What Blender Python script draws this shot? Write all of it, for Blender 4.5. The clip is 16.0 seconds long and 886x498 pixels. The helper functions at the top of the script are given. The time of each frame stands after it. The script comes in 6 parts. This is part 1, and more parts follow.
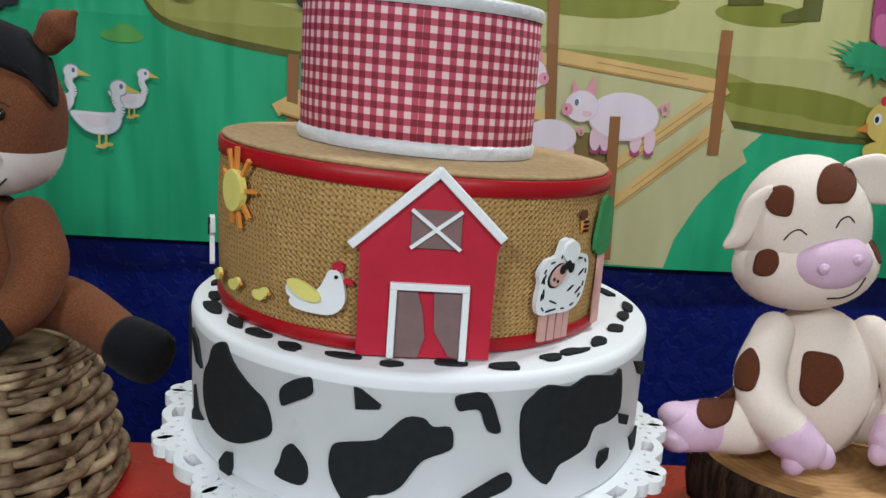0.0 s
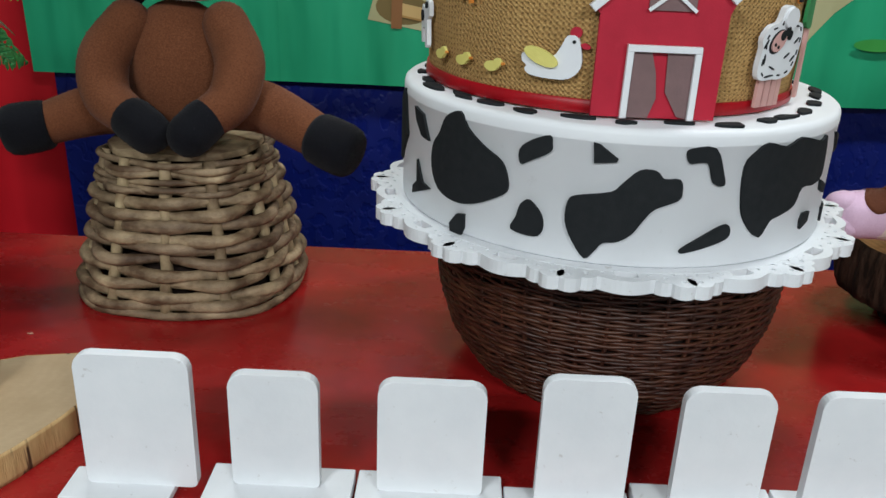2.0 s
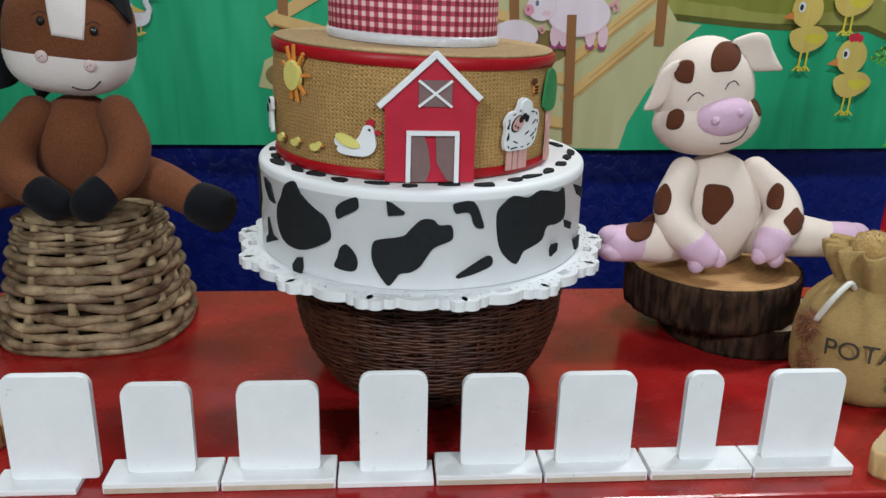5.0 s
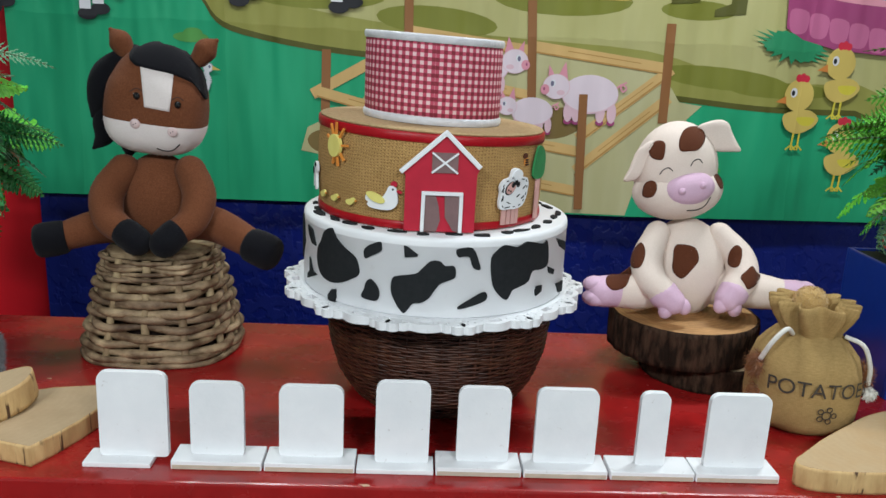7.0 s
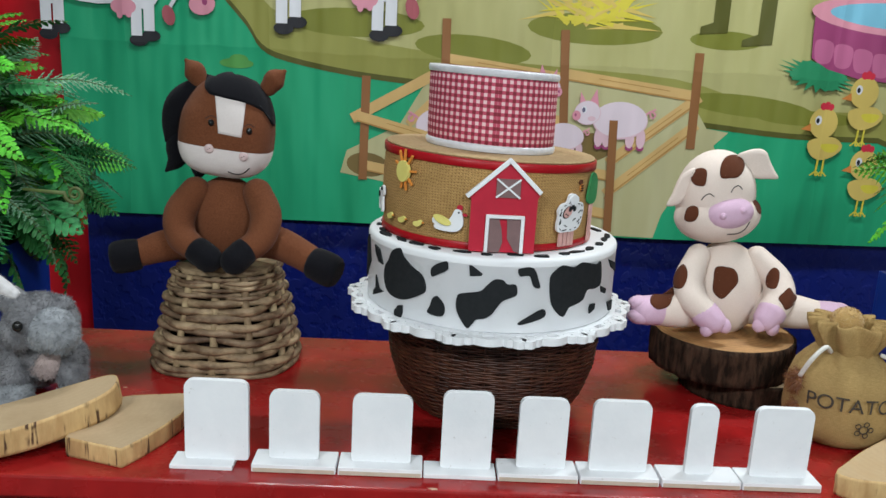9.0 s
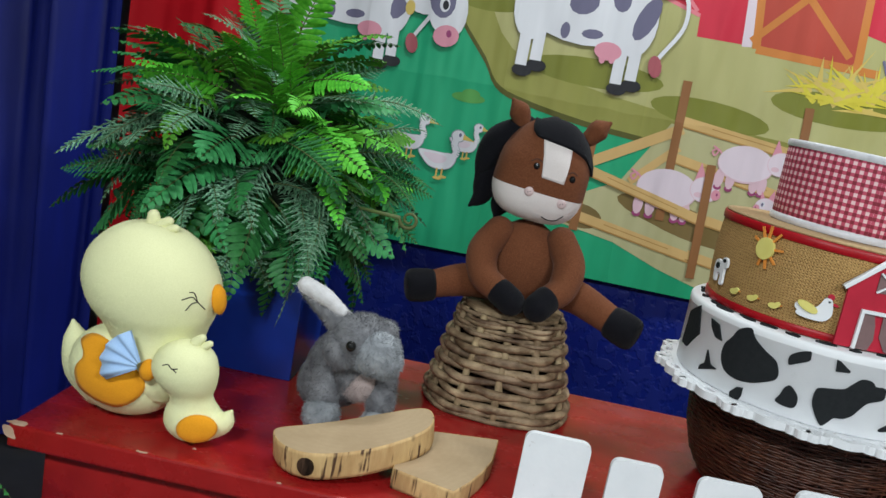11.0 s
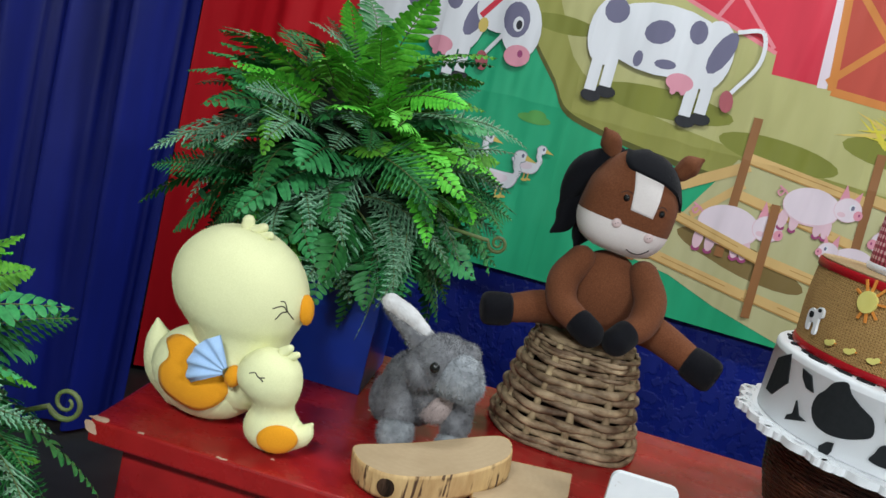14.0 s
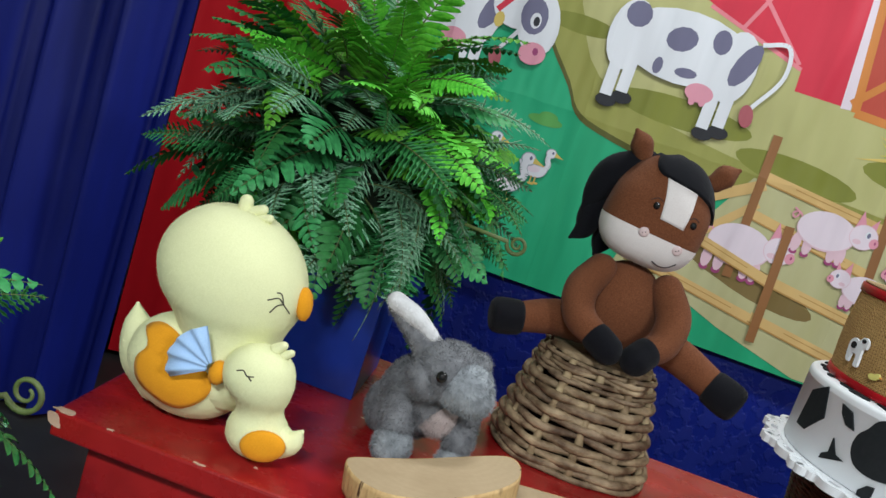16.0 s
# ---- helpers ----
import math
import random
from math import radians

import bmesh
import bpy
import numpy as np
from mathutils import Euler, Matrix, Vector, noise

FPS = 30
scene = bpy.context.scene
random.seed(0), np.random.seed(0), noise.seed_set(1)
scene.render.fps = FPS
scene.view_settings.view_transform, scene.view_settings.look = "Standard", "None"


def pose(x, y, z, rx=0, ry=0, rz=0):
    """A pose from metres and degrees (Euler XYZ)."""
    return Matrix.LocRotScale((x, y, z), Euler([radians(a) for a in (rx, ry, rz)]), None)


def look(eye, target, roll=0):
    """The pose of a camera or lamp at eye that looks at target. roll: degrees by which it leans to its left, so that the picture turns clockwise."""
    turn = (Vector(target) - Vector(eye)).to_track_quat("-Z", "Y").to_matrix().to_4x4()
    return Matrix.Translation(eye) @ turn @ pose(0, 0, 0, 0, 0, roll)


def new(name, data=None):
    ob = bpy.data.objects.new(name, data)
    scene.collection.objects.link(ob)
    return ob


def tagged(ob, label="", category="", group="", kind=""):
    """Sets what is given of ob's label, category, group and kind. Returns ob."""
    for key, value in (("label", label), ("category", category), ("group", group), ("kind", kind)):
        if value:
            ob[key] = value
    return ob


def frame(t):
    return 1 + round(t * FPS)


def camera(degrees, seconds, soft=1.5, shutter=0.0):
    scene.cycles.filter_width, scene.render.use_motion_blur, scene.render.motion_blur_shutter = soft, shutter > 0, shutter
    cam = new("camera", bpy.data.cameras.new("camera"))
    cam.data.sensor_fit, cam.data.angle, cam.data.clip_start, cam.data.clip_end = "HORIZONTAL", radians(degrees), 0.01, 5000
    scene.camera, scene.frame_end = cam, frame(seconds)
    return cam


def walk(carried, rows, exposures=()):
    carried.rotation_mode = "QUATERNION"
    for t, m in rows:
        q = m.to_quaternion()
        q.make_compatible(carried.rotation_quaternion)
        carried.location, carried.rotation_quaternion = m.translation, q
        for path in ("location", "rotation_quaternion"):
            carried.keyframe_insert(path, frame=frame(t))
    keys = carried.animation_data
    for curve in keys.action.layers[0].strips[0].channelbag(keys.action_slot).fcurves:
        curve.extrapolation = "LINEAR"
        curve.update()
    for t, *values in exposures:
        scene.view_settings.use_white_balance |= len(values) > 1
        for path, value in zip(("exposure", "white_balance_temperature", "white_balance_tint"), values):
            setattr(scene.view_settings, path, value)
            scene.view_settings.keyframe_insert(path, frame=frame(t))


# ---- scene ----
cam = camera(56.5, 16.0)
PATH = [
    (0, (0.091, 0.057, 1.277), (0.182, 2.006, 0.838), 3.7),
    (0.5, (0.094, 0.042, 1.275), (0.212, 1.988, 0.826), 2.7),
    (0.8, (0.092, 0.047, 1.276), (0.23, 1.989, 0.817), 2.8),
    (1, (0.087, 0.042, 1.275), (0.228, 1.978, 0.795), 2.6),
    (1.5, (0.029, 0.008, 1.238), (0.111, 1.914, 0.637), 3.1),
    (2, (-0.048, -0.021, 1.206), (-0.067, 1.835, 0.461), 2.4),
    (2.2, (-0.082, -0.038, 1.189), (-0.085, 1.821, 0.451), 2.7),
    (2.5, (-0.066, -0.035, 1.19), (-0.094, 1.802, 0.398), 2.0),
    (3, (-0.012, -0.022, 1.181), (0.016, 1.811, 0.383), 1.0),
    (3.5, (0.036, -0.021, 1.174), (0.087, 1.815, 0.382), 0.6),
    (4, (0.095, -0.028, 1.177), (0.193, 1.811, 0.396), 0.4),
    (4.5, (0.074, -0.136, 1.242), (0.227, 1.722, 0.518), 0.7),
    (4.7, (0.05, -0.187, 1.267), (0.215, 1.683, 0.578), 1.2),
    (7, (0.066, -0.491, 1.328), (0.15, 1.444, 0.831), 2.7),
    (7.5, (0.062, -0.53, 1.338), (0.137, 1.409, 0.857), 2.8),
    (8, (0.069, -0.577, 1.341), (0.133, 1.366, 0.872), 2.6),
    (8.2, (0.077, -0.589, 1.344), (0.127, 1.356, 0.881), 2.3),
    (10.3, (-0.31, -0.528, 1.329), (-0.31, 1.428, 0.915), 6.7),
    (10.5, (-0.343, -0.535, 1.322), (-0.394, 1.424, 0.922), 7.8),
    (11, (-0.421, -0.539, 1.317), (-0.567, 1.418, 0.934), 10.5),
    (11.5, (-0.476, -0.538, 1.308), (-0.664, 1.417, 0.931), 12.1),
    (12, (-0.526, -0.525, 1.294), (-0.727, 1.43, 0.921), 13.9),
    (12.5, (-0.549, -0.519, 1.293), (-0.753, 1.434, 0.918), 14.8),
    (13, (-0.545, -0.521, 1.301), (-0.755, 1.433, 0.927), 14.8),
    (13.5, (-0.538, -0.523, 1.305), (-0.746, 1.431, 0.931), 14.9),
    (14, (-0.529, -0.534, 1.309), (-0.733, 1.421, 0.942), 14.6),
    (14.5, (-0.524, -0.539, 1.307), (-0.716, 1.418, 0.944), 14.6),
    (15, (-0.552, -0.45, 1.272), (-0.741, 1.506, 0.904), 14.5),
    (15.5, (-0.577, -0.427, 1.268), (-0.741, 1.532, 0.899), 17.0),
    (16, (-0.579, -0.428, 1.268), (-0.75, 1.534, 0.919), 18.6),
]
walk(cam, [(t, look(eye, target, roll)) for t, eye, target, roll in PATH],
     [(0, -0.36), (1.5, -0.37), (3.5, -0.54), (4.7, -0.43), (7.0, -0.29), (8.2, -0.26), (10.5, -0.27), (12.5, -0.14), (16, -0.12)])

# ---- world, lamps ----
world = bpy.data.worlds.new("room_air")
scene.world = world
world.use_nodes = True
world.node_tree.nodes["Background"].inputs[0].default_value = (0.80, 0.88, 1.0, 1)
world.node_tree.nodes["Background"].inputs[1].default_value = 0.05
# two unseen lamps in front; the two near the backdrop added to brighten it
LAMPS = [((1.0, -1.65, 2.50), 78.0), ((-1.0, -1.45, 2.50), 80.0), ((-0.45, 1.35, 2.70), 20.0), ((1.10, 1.25, 2.70), 36.0)]
for place, watts in LAMPS:
    lamp = bpy.data.lights.new("unseen_lamp", "AREA")
    lamp.shape, lamp.size, lamp.size_y = "RECTANGLE", 0.6, 0.16
    lamp.energy, lamp.color = watts, (0.89, 0.97, 1.0)
    new("unseen_lamp", lamp).matrix_world = Matrix.Translation(place)


# ---- building helpers ----
from mathutils.bvhtree import BVHTree


def node_material(name):
    m = bpy.data.materials.new(name)
    m.use_nodes = True
    return m, m.node_tree.nodes, m.node_tree.links, m.node_tree.nodes["Principled BSDF"]


def mixed(nodes, links, fac, a, b, mode="MIX"):
    n = nodes.new("ShaderNodeMix")
    n.data_type, n.blend_type = "RGBA", mode
    for socket, value in ((n.inputs[0], fac), (n.inputs[6], a), (n.inputs[7], b)):
        if hasattr(value, "is_output"):
            links.new(value, socket)
        elif isinstance(value, (int, float)):
            socket.default_value = value
        else:
            socket.default_value = (*value, 1)
    return n.outputs[2]


def calc(nodes, links, op, a, b=0.0, c=0.0):
    n = nodes.new("ShaderNodeMath")
    n.operation = op
    for i, value in enumerate((a, b, c)):
        if hasattr(value, "is_output"):
            links.new(value, n.inputs[i])
        else:
            n.inputs[i].default_value = value
    return n.outputs[0]


def noise_of(nodes, links, scale, detail=4.0, stretch=(1, 1, 1), rough=0.55):
    co, mp, tx = nodes.new("ShaderNodeTexCoord"), nodes.new("ShaderNodeMapping"), nodes.new("ShaderNodeTexNoise")
    mp.inputs["Scale"].default_value = stretch
    tx.inputs["Scale"].default_value, tx.inputs["Detail"].default_value, tx.inputs["Roughness"].default_value = scale, detail, rough
    links.new(co.outputs["Object"], mp.inputs[0])
    links.new(mp.outputs[0], tx.inputs["Vector"])
    return tx.outputs["Fac"]


def ramp(nodes, links, fac, lo, hi):
    n = nodes.new("ShaderNodeMapRange")
    n.inputs["From Min"].default_value, n.inputs["From Max"].default_value = lo, hi
    links.new(fac, n.inputs[0])
    return n.outputs[0]


def bumped(nodes, links, shader, height, strength, distance=0.002, before=None):
    n = nodes.new("ShaderNodeBump")
    n.inputs["Strength"].default_value, n.inputs["Distance"].default_value = strength, distance
    links.new(height, n.inputs["Height"])
    if before is not None:
        links.new(before, n.inputs["Normal"])
    links.new(n.outputs[0], shader.inputs["Normal"])
    return n.outputs[0]


def material(name, a, b=None, rough=0.7, grain=60, patch=6, bump=0.3, fine=400, stretch=(1, 1, 1), sheen=0.0, vary=0.0, coat=0.0, depth=0.001, spec=0.4, patchy=0.25, streaky=0.0, scuffs=0.0, sharp=0.2):
    """A surface whose colour runs from a to b by grain, with larger patches and a fine relief."""
    m, nodes, links, shader = node_material(name)
    b = b or tuple(c * 0.8 for c in a)
    g = ramp(nodes, links, noise_of(nodes, links, grain, 6, stretch), 0.5 - sharp, 0.5 + sharp)
    colour = mixed(nodes, links, g, a, b)
    p = ramp(nodes, links, noise_of(nodes, links, patch, 3), 0.35, 0.75)
    colour = mixed(nodes, links, calc(nodes, links, "MULTIPLY", p, patchy), colour, tuple(c * 0.62 for c in b))
    if vary:
        info = nodes.new("ShaderNodeObjectInfo")
        hsv = nodes.new("ShaderNodeHueSaturation")
        links.new(colour, hsv.inputs["Color"])
        v = calc(nodes, links, "MULTIPLY_ADD", info.outputs["Random"], 2 * vary, 1 - vary)
        links.new(v, hsv.inputs["Value"])
        h = calc(nodes, links, "MULTIPLY_ADD", info.outputs["Random"], 0.05 * vary, 0.5 - 0.025 * vary)
        links.new(h, hsv.inputs["Hue"])
        colour = hsv.outputs[0]
    if scuffs:
        worn = ramp(nodes, links, noise_of(nodes, links, 85, 8, (1, 1, 1), 0.7), 0.635, 0.68)
        colour = mixed(nodes, links, calc(nodes, links, "MULTIPLY", worn, scuffs), colour, (0.22, 0.16, 0.11))
    links.new(colour, shader.inputs["Base Color"])
    shader.inputs["Roughness"].default_value = rough
    if streaky:
        blur = ramp(nodes, links, noise_of(nodes, links, 9, 7, (1, 1.6, 1), 0.65), 0.35, 0.7)
        links.new(calc(nodes, links, "MULTIPLY_ADD", blur, streaky, rough), shader.inputs["Roughness"])
    shader.inputs["Specular IOR Level"].default_value = spec
    shader.inputs["Sheen Weight"].default_value = sheen
    shader.inputs["Coat Weight"].default_value = coat
    if bump:
        bumped(nodes, links, shader, noise_of(nodes, links, fine, 5, stretch), bump, depth)
    return m


def part(name, bm, mat, parent=None, label="", smooth=True):
    """One mesh object out of a bmesh built in world metres, under a thing or a part."""
    me = bpy.data.meshes.new(name)
    bmesh.ops.recalc_face_normals(bm, faces=bm.faces[:])
    bm.to_mesh(me)
    bm.free()
    for one in (mat if isinstance(mat, (list, tuple)) else [mat]):
        me.materials.append(one)
    if smooth:
        me.shade_smooth()
    ob = new(name, me)
    hang(ob, parent)
    return tagged(ob, label)


def hang(ob, parent):
    if parent is not None:
        ob.parent = parent
        if parent.type == "EMPTY":
            ob.matrix_parent_inverse = Matrix.Translation(parent.location).inverted()


def thing(name, place, label, category, group="", kind=""):
    ob = new(name)
    ob.location = place
    ob.empty_display_size = 0.05
    return tagged(ob, label, category, group, kind)


def fresh():
    return bmesh.new()


def ball(bm, c, r, turn=(0, 0, 0), mi=0, seg=28, rings=18):
    """An ellipsoid; returns its matrix."""
    m = pose(*c, *turn) @ Matrix.Diagonal((*r, 1))
    made = bmesh.ops.create_uvsphere(bm, u_segments=seg, v_segments=rings, radius=1, matrix=m)
    for v in made["verts"]:
        for f in v.link_faces:
            f.material_index = mi
    return m


def smooth_line(points, n=6):
    """A Catmull-Rom line through points of any dimension."""
    p = [np.array(q, float) for q in points]
    p = [2 * p[0] - p[1]] + p + [2 * p[-1] - p[-2]]
    out = []
    for i in range(1, len(p) - 2):
        for k in range(n):
            t = k / n
            out.append(0.5 * (2 * p[i] + (p[i + 1] - p[i - 1]) * t + (2 * p[i - 1] - 5 * p[i] + 4 * p[i + 1] - p[i + 2]) * t * t + (3 * p[i] - p[i - 1] - 3 * p[i + 1] + p[i + 2]) * t ** 3))
    return out + [p[-2]]


def smooth_ring(points, n=4):
    p = [np.array(q, float) for q in points]
    out, k = [], len(p)
    for i in range(k):
        a, b, c, d = p[i - 1], p[i], p[(i + 1) % k], p[(i + 2) % k]
        for j in range(n):
            t = j / n
            out.append(0.5 * (2 * b + (c - a) * t + (2 * a - 5 * b + 4 * c - d) * t * t + (3 * b - a - 3 * c + d) * t ** 3))
    return out


def sweep(bm, points, radii, mi=0, seg=8, closed=False, flat=1.0):
    """A tube along points; radii one or one each; flat squeezes it across."""
    pts = [Vector(p) for p in points]
    n = len(pts)
    rad = [float(radii)] * n if isinstance(radii, (int, float)) else [float(r) for r in radii]
    ring, side = [], None
    for i, p in enumerate(pts):
        if closed:
            d = pts[(i + 1) % n] - pts[i - 1]
        else:
            d = pts[min(i + 1, n - 1)] - pts[max(i - 1, 0)]
        d.normalize()
        if side is None:
            side = d.cross(Vector((0, 0, 1)))
            if side.length < 0.05:
                side = d.cross(Vector((0, 1, 0)))
        side = (side - d * side.dot(d)).normalized()
        up = d.cross(side)
        ring.append([bm.verts.new(p + rad[i] * (math.cos(2 * math.pi * k / seg) * side + flat * math.sin(2 * math.pi * k / seg) * up)) for k in range(seg)])
    for i in range(n if closed else n - 1):
        a, b = ring[i], ring[(i + 1) % n]
        for k in range(seg):
            bm.faces.new((a[k], a[(k + 1) % seg], b[(k + 1) % seg], b[k])).material_index = mi
    if not closed:
        bm.faces.new(ring[0][::-1]).material_index = mi
        bm.faces.new(ring[-1]).material_index = mi


def limb(bm, joints, radii, mi=0, seg=20):
    """A stuffed limb: a round-ended tube that swells and narrows."""
    line = smooth_line([(*j, r) for j, r in zip(joints, radii)], 6)
    pts, rad = [Vector(q[:3]) for q in line], [float(q[3]) for q in line]
    for end in (0, -1):
        d = (pts[end] - pts[1 if end == 0 else -2]).normalized()
        r, base = rad[end], pts[end].copy()
        caps = [(base + d * r * math.sin(a), r * math.cos(a)) for a in (0.35, 0.7, 1.0, 1.25, 1.45)]
        if end == 0:
            pts, rad = [c[0] for c in caps[::-1]] + pts, [c[1] for c in caps[::-1]] + rad
        else:
            pts, rad = pts + [c[0] for c in caps], rad + [c[1] for c in caps]
    sweep(bm, pts, rad, mi, seg)


def box(bm, x0, x1, y0, y1, z0, z1, bevel=0.0, mi=0, segments=2):
    made = bmesh.ops.create_cube(bm, size=1, matrix=Matrix.LocRotScale(((x0 + x1) / 2, (y0 + y1) / 2, (z0 + z1) / 2), None, (x1 - x0, y1 - y0, z1 - z0)))
    verts = made["verts"]
    faces = {f for v in verts for f in v.link_faces}
    for f in faces:
        f.material_index = mi
    if bevel:
        edges = list({e for v in verts for e in v.link_edges})
        bmesh.ops.bevel(bm, geom=edges, offset=bevel, segments=segments, profile=0.6, affect="EDGES")


def lathe(bm, profile, centre, seg=96, mi=0, wobble=None):
    """A turned form out of (radius, height) pairs, with its map in metres."""
    uv = bm.loops.layers.uv.verify()
    rings = []
    for r, z in profile:
        ring = []
        for k in range(seg):
            a = 2 * math.pi * k / seg - math.pi / 2
            rr = r * (1 + (wobble(a, z) if wobble else 0))
            ring.append(bm.verts.new((centre[0] + rr * math.cos(a), centre[1] + rr * math.sin(a), z)))
        rings.append(ring)
    big = max(r for r, z in profile)
    run = 0.0
    for i in range(len(rings) - 1):
        step = math.hypot(profile[i + 1][0] - profile[i][0], profile[i + 1][1] - profile[i][1])
        for k in range(seg):
            f = bm.faces.new((rings[i][k], rings[i][(k + 1) % seg], rings[i + 1][(k + 1) % seg], rings[i + 1][k]))
            f.material_index = mi
            s = 2 * math.pi * big / seg
            for loop, co in zip(f.loops, ((k * s, run), ((k + 1) * s, run), ((k + 1) * s, run + step), (k * s, run + step))):
                loop[uv].uv = co
        run += step
    return rings


def closed_lathe(bm, profile, centre, seg=96, mi=0, wobble=None):
    rings = lathe(bm, profile, centre, seg, mi, wobble)
    for ring in (rings[0][::-1], rings[-1]):
        f = bm.faces.new(ring)
        f.material_index = mi


def slab(bm, outline, thick, place, mi=0, bevel=0.0):
    """A plate: an outline in its own x and y, thick along z, put at a pose."""
    low = [bm.verts.new(place @ Vector((x, y, 0))) for x, y in outline]
    top = [bm.verts.new(place @ Vector((x, y, thick))) for x, y in outline]
    n = len(low)
    faces = [bm.faces.new(low[::-1]), bm.faces.new(top)]
    faces += [bm.faces.new((low[i], low[(i + 1) % n], top[(i + 1) % n], top[i])) for i in range(n)]
    for f in faces:
        f.material_index = mi
    if bevel:
        edges = list(faces[1].edges) + list(faces[0].edges)
        bmesh.ops.bevel(bm, geom=edges, offset=bevel, segments=2, profile=0.6, affect="EDGES")


def oval(cx, cy, rx, ry, turn=0.0, n=20):
    c, s = math.cos(radians(turn)), math.sin(radians(turn))
    return [(cx + c * rx * math.cos(a) - s * ry * math.sin(a), cy + s * rx * math.cos(a) + c * ry * math.sin(a)) for a in (2 * math.pi * k / n for k in range(n))]


def upright(y):
    """A plane that stands and faces the room: x across, z up, thickness towards the front."""
    return Matrix(((1, 0, 0, 0), (0, 0, -1, y), (0, 1, 0, 0), (0, 0, 0, 1)))


def wrapped(bm, outline, centre, radius, z0, thick, mi=0, step=3.0):
    """A sheet of foam bent round a drum: an outline in degrees from the front and metres of height."""
    one = fresh()
    one.faces.new([one.verts.new((radius * radians(a), z, 0)) for a, z in outline])
    lo, hi = min(a for a, z in outline), max(a for a, z in outline)
    a = math.ceil(lo / step) * step
    while a < hi:
        bmesh.ops.bisect_plane(one, geom=one.verts[:] + one.edges[:] + one.faces[:], plane_co=(radius * radians(a), 0, 0), plane_no=(1, 0, 0))
        a += step
    flat = one.faces[:]
    made = bmesh.ops.extrude_face_region(one, geom=flat, use_keep_orig=True)
    for v in (g for g in made["geom"] if isinstance(g, bmesh.types.BMVert)):
        v.co.z = thick
    index = {}
    for v in one.verts:
        t, r = v.co.x / radius, radius + v.co.z
        index[v] = bm.verts.new((centre[0] + r * math.sin(t), centre[1] - r * math.cos(t), z0 + v.co.y))
    for f in one.faces:
        bm.faces.new([index[v] for v in f.verts]).material_index = mi
    one.free()


def on_ball(m, way, a=0.0, b=0.0, out=1.0):
    """The place on an ellipsoid in the direction way, moved aside by a and up by b."""
    w = Vector(way).normalized()
    t1 = w.cross(Vector((0, 0, 1)))
    t1 = Vector((1, 0, 0)) if t1.length < 0.05 else t1.normalized()
    t2 = t1.cross(w)
    p = (w + t1 * float(a) + t2 * float(b)).normalized() * out
    return m @ p


def patch(bm, m, way, outline, mi, out=1.012, rings=5):
    """A piece of felt sewn on an ellipsoid; outline is in its tangent plane (a to the right, b up, seen from outside)."""
    ringed = []
    for k in range(1, rings + 1):
        s = k / rings
        ringed.append([bm.verts.new(on_ball(m, way, -a * s, b * s, out)) for a, b in outline])
    ringed.append([bm.verts.new(on_ball(m, way, -a * 1.03, b * 1.03, 0.985)) for a, b in outline])
    mid, n = bm.verts.new(on_ball(m, way, 0, 0, out)), len(outline)
    for i in range(n):
        bm.faces.new((mid, ringed[0][i], ringed[0][(i + 1) % n])).material_index = mi
        for k in range(rings):
            bm.faces.new((ringed[k][i], ringed[k + 1][i], ringed[k + 1][(i + 1) % n], ringed[k][(i + 1) % n])).material_index = mi


def blob(seed, n=9, a=1.0, b=1.0, rough=0.25):
    rng = random.Random(seed)
    pts = []
    for k in range(n):
        r = 1 + rng.uniform(-rough, rough)
        pts.append((a * r * math.cos(2 * math.pi * k / n), b * r * math.sin(2 * math.pi * k / n)))
    return [tuple(p) for p in smooth_ring(pts, 4)]


def onto(tree, x, y, z, way, out):
    """Where a line through (x, y, z) meets a form, lifted a little off it."""
    d = Vector(way).normalized()
    place, nrm, _, _ = tree.ray_cast(Vector((x, y, z)) - d * 0.25, d)
    if place is None:
        place, nrm, _, _ = tree.find_nearest(Vector((x, y, z)) + d * 0.03)
    return place + nrm * out


def applique(bm, tree, centre, outline, way, mi, out=0.0012, rings=6):
    """A piece of felt laid onto whatever form lies under it; outline in x and z about its centre."""
    ringed = [[bm.verts.new(onto(tree, centre[0] + a * k / rings, centre[1], centre[2] + b * k / rings, way, out)) for a, b in outline] for k in range(1, rings + 1)]
    ringed.append([bm.verts.new(onto(tree, centre[0] + a * 1.01, centre[1], centre[2] + b * 1.01, way, -0.001)) for a, b in outline])
    mid, n = bm.verts.new(onto(tree, *centre, way, out)), len(outline)
    for i in range(n):
        j = (i + 1) % n
        bm.faces.new((mid, ringed[0][i], ringed[0][j])).material_index = mi
        for k in range(rings):
            bm.faces.new((ringed[k][i], ringed[k + 1][i], ringed[k + 1][j], ringed[k][j])).material_index = mi


def sewn(bm, tree, y, line, way, r, mi):
    sweep(bm, [onto(tree, x, y, z, way, r * 0.4) for x, z in smooth_line(line, 6)], r, mi, 6)


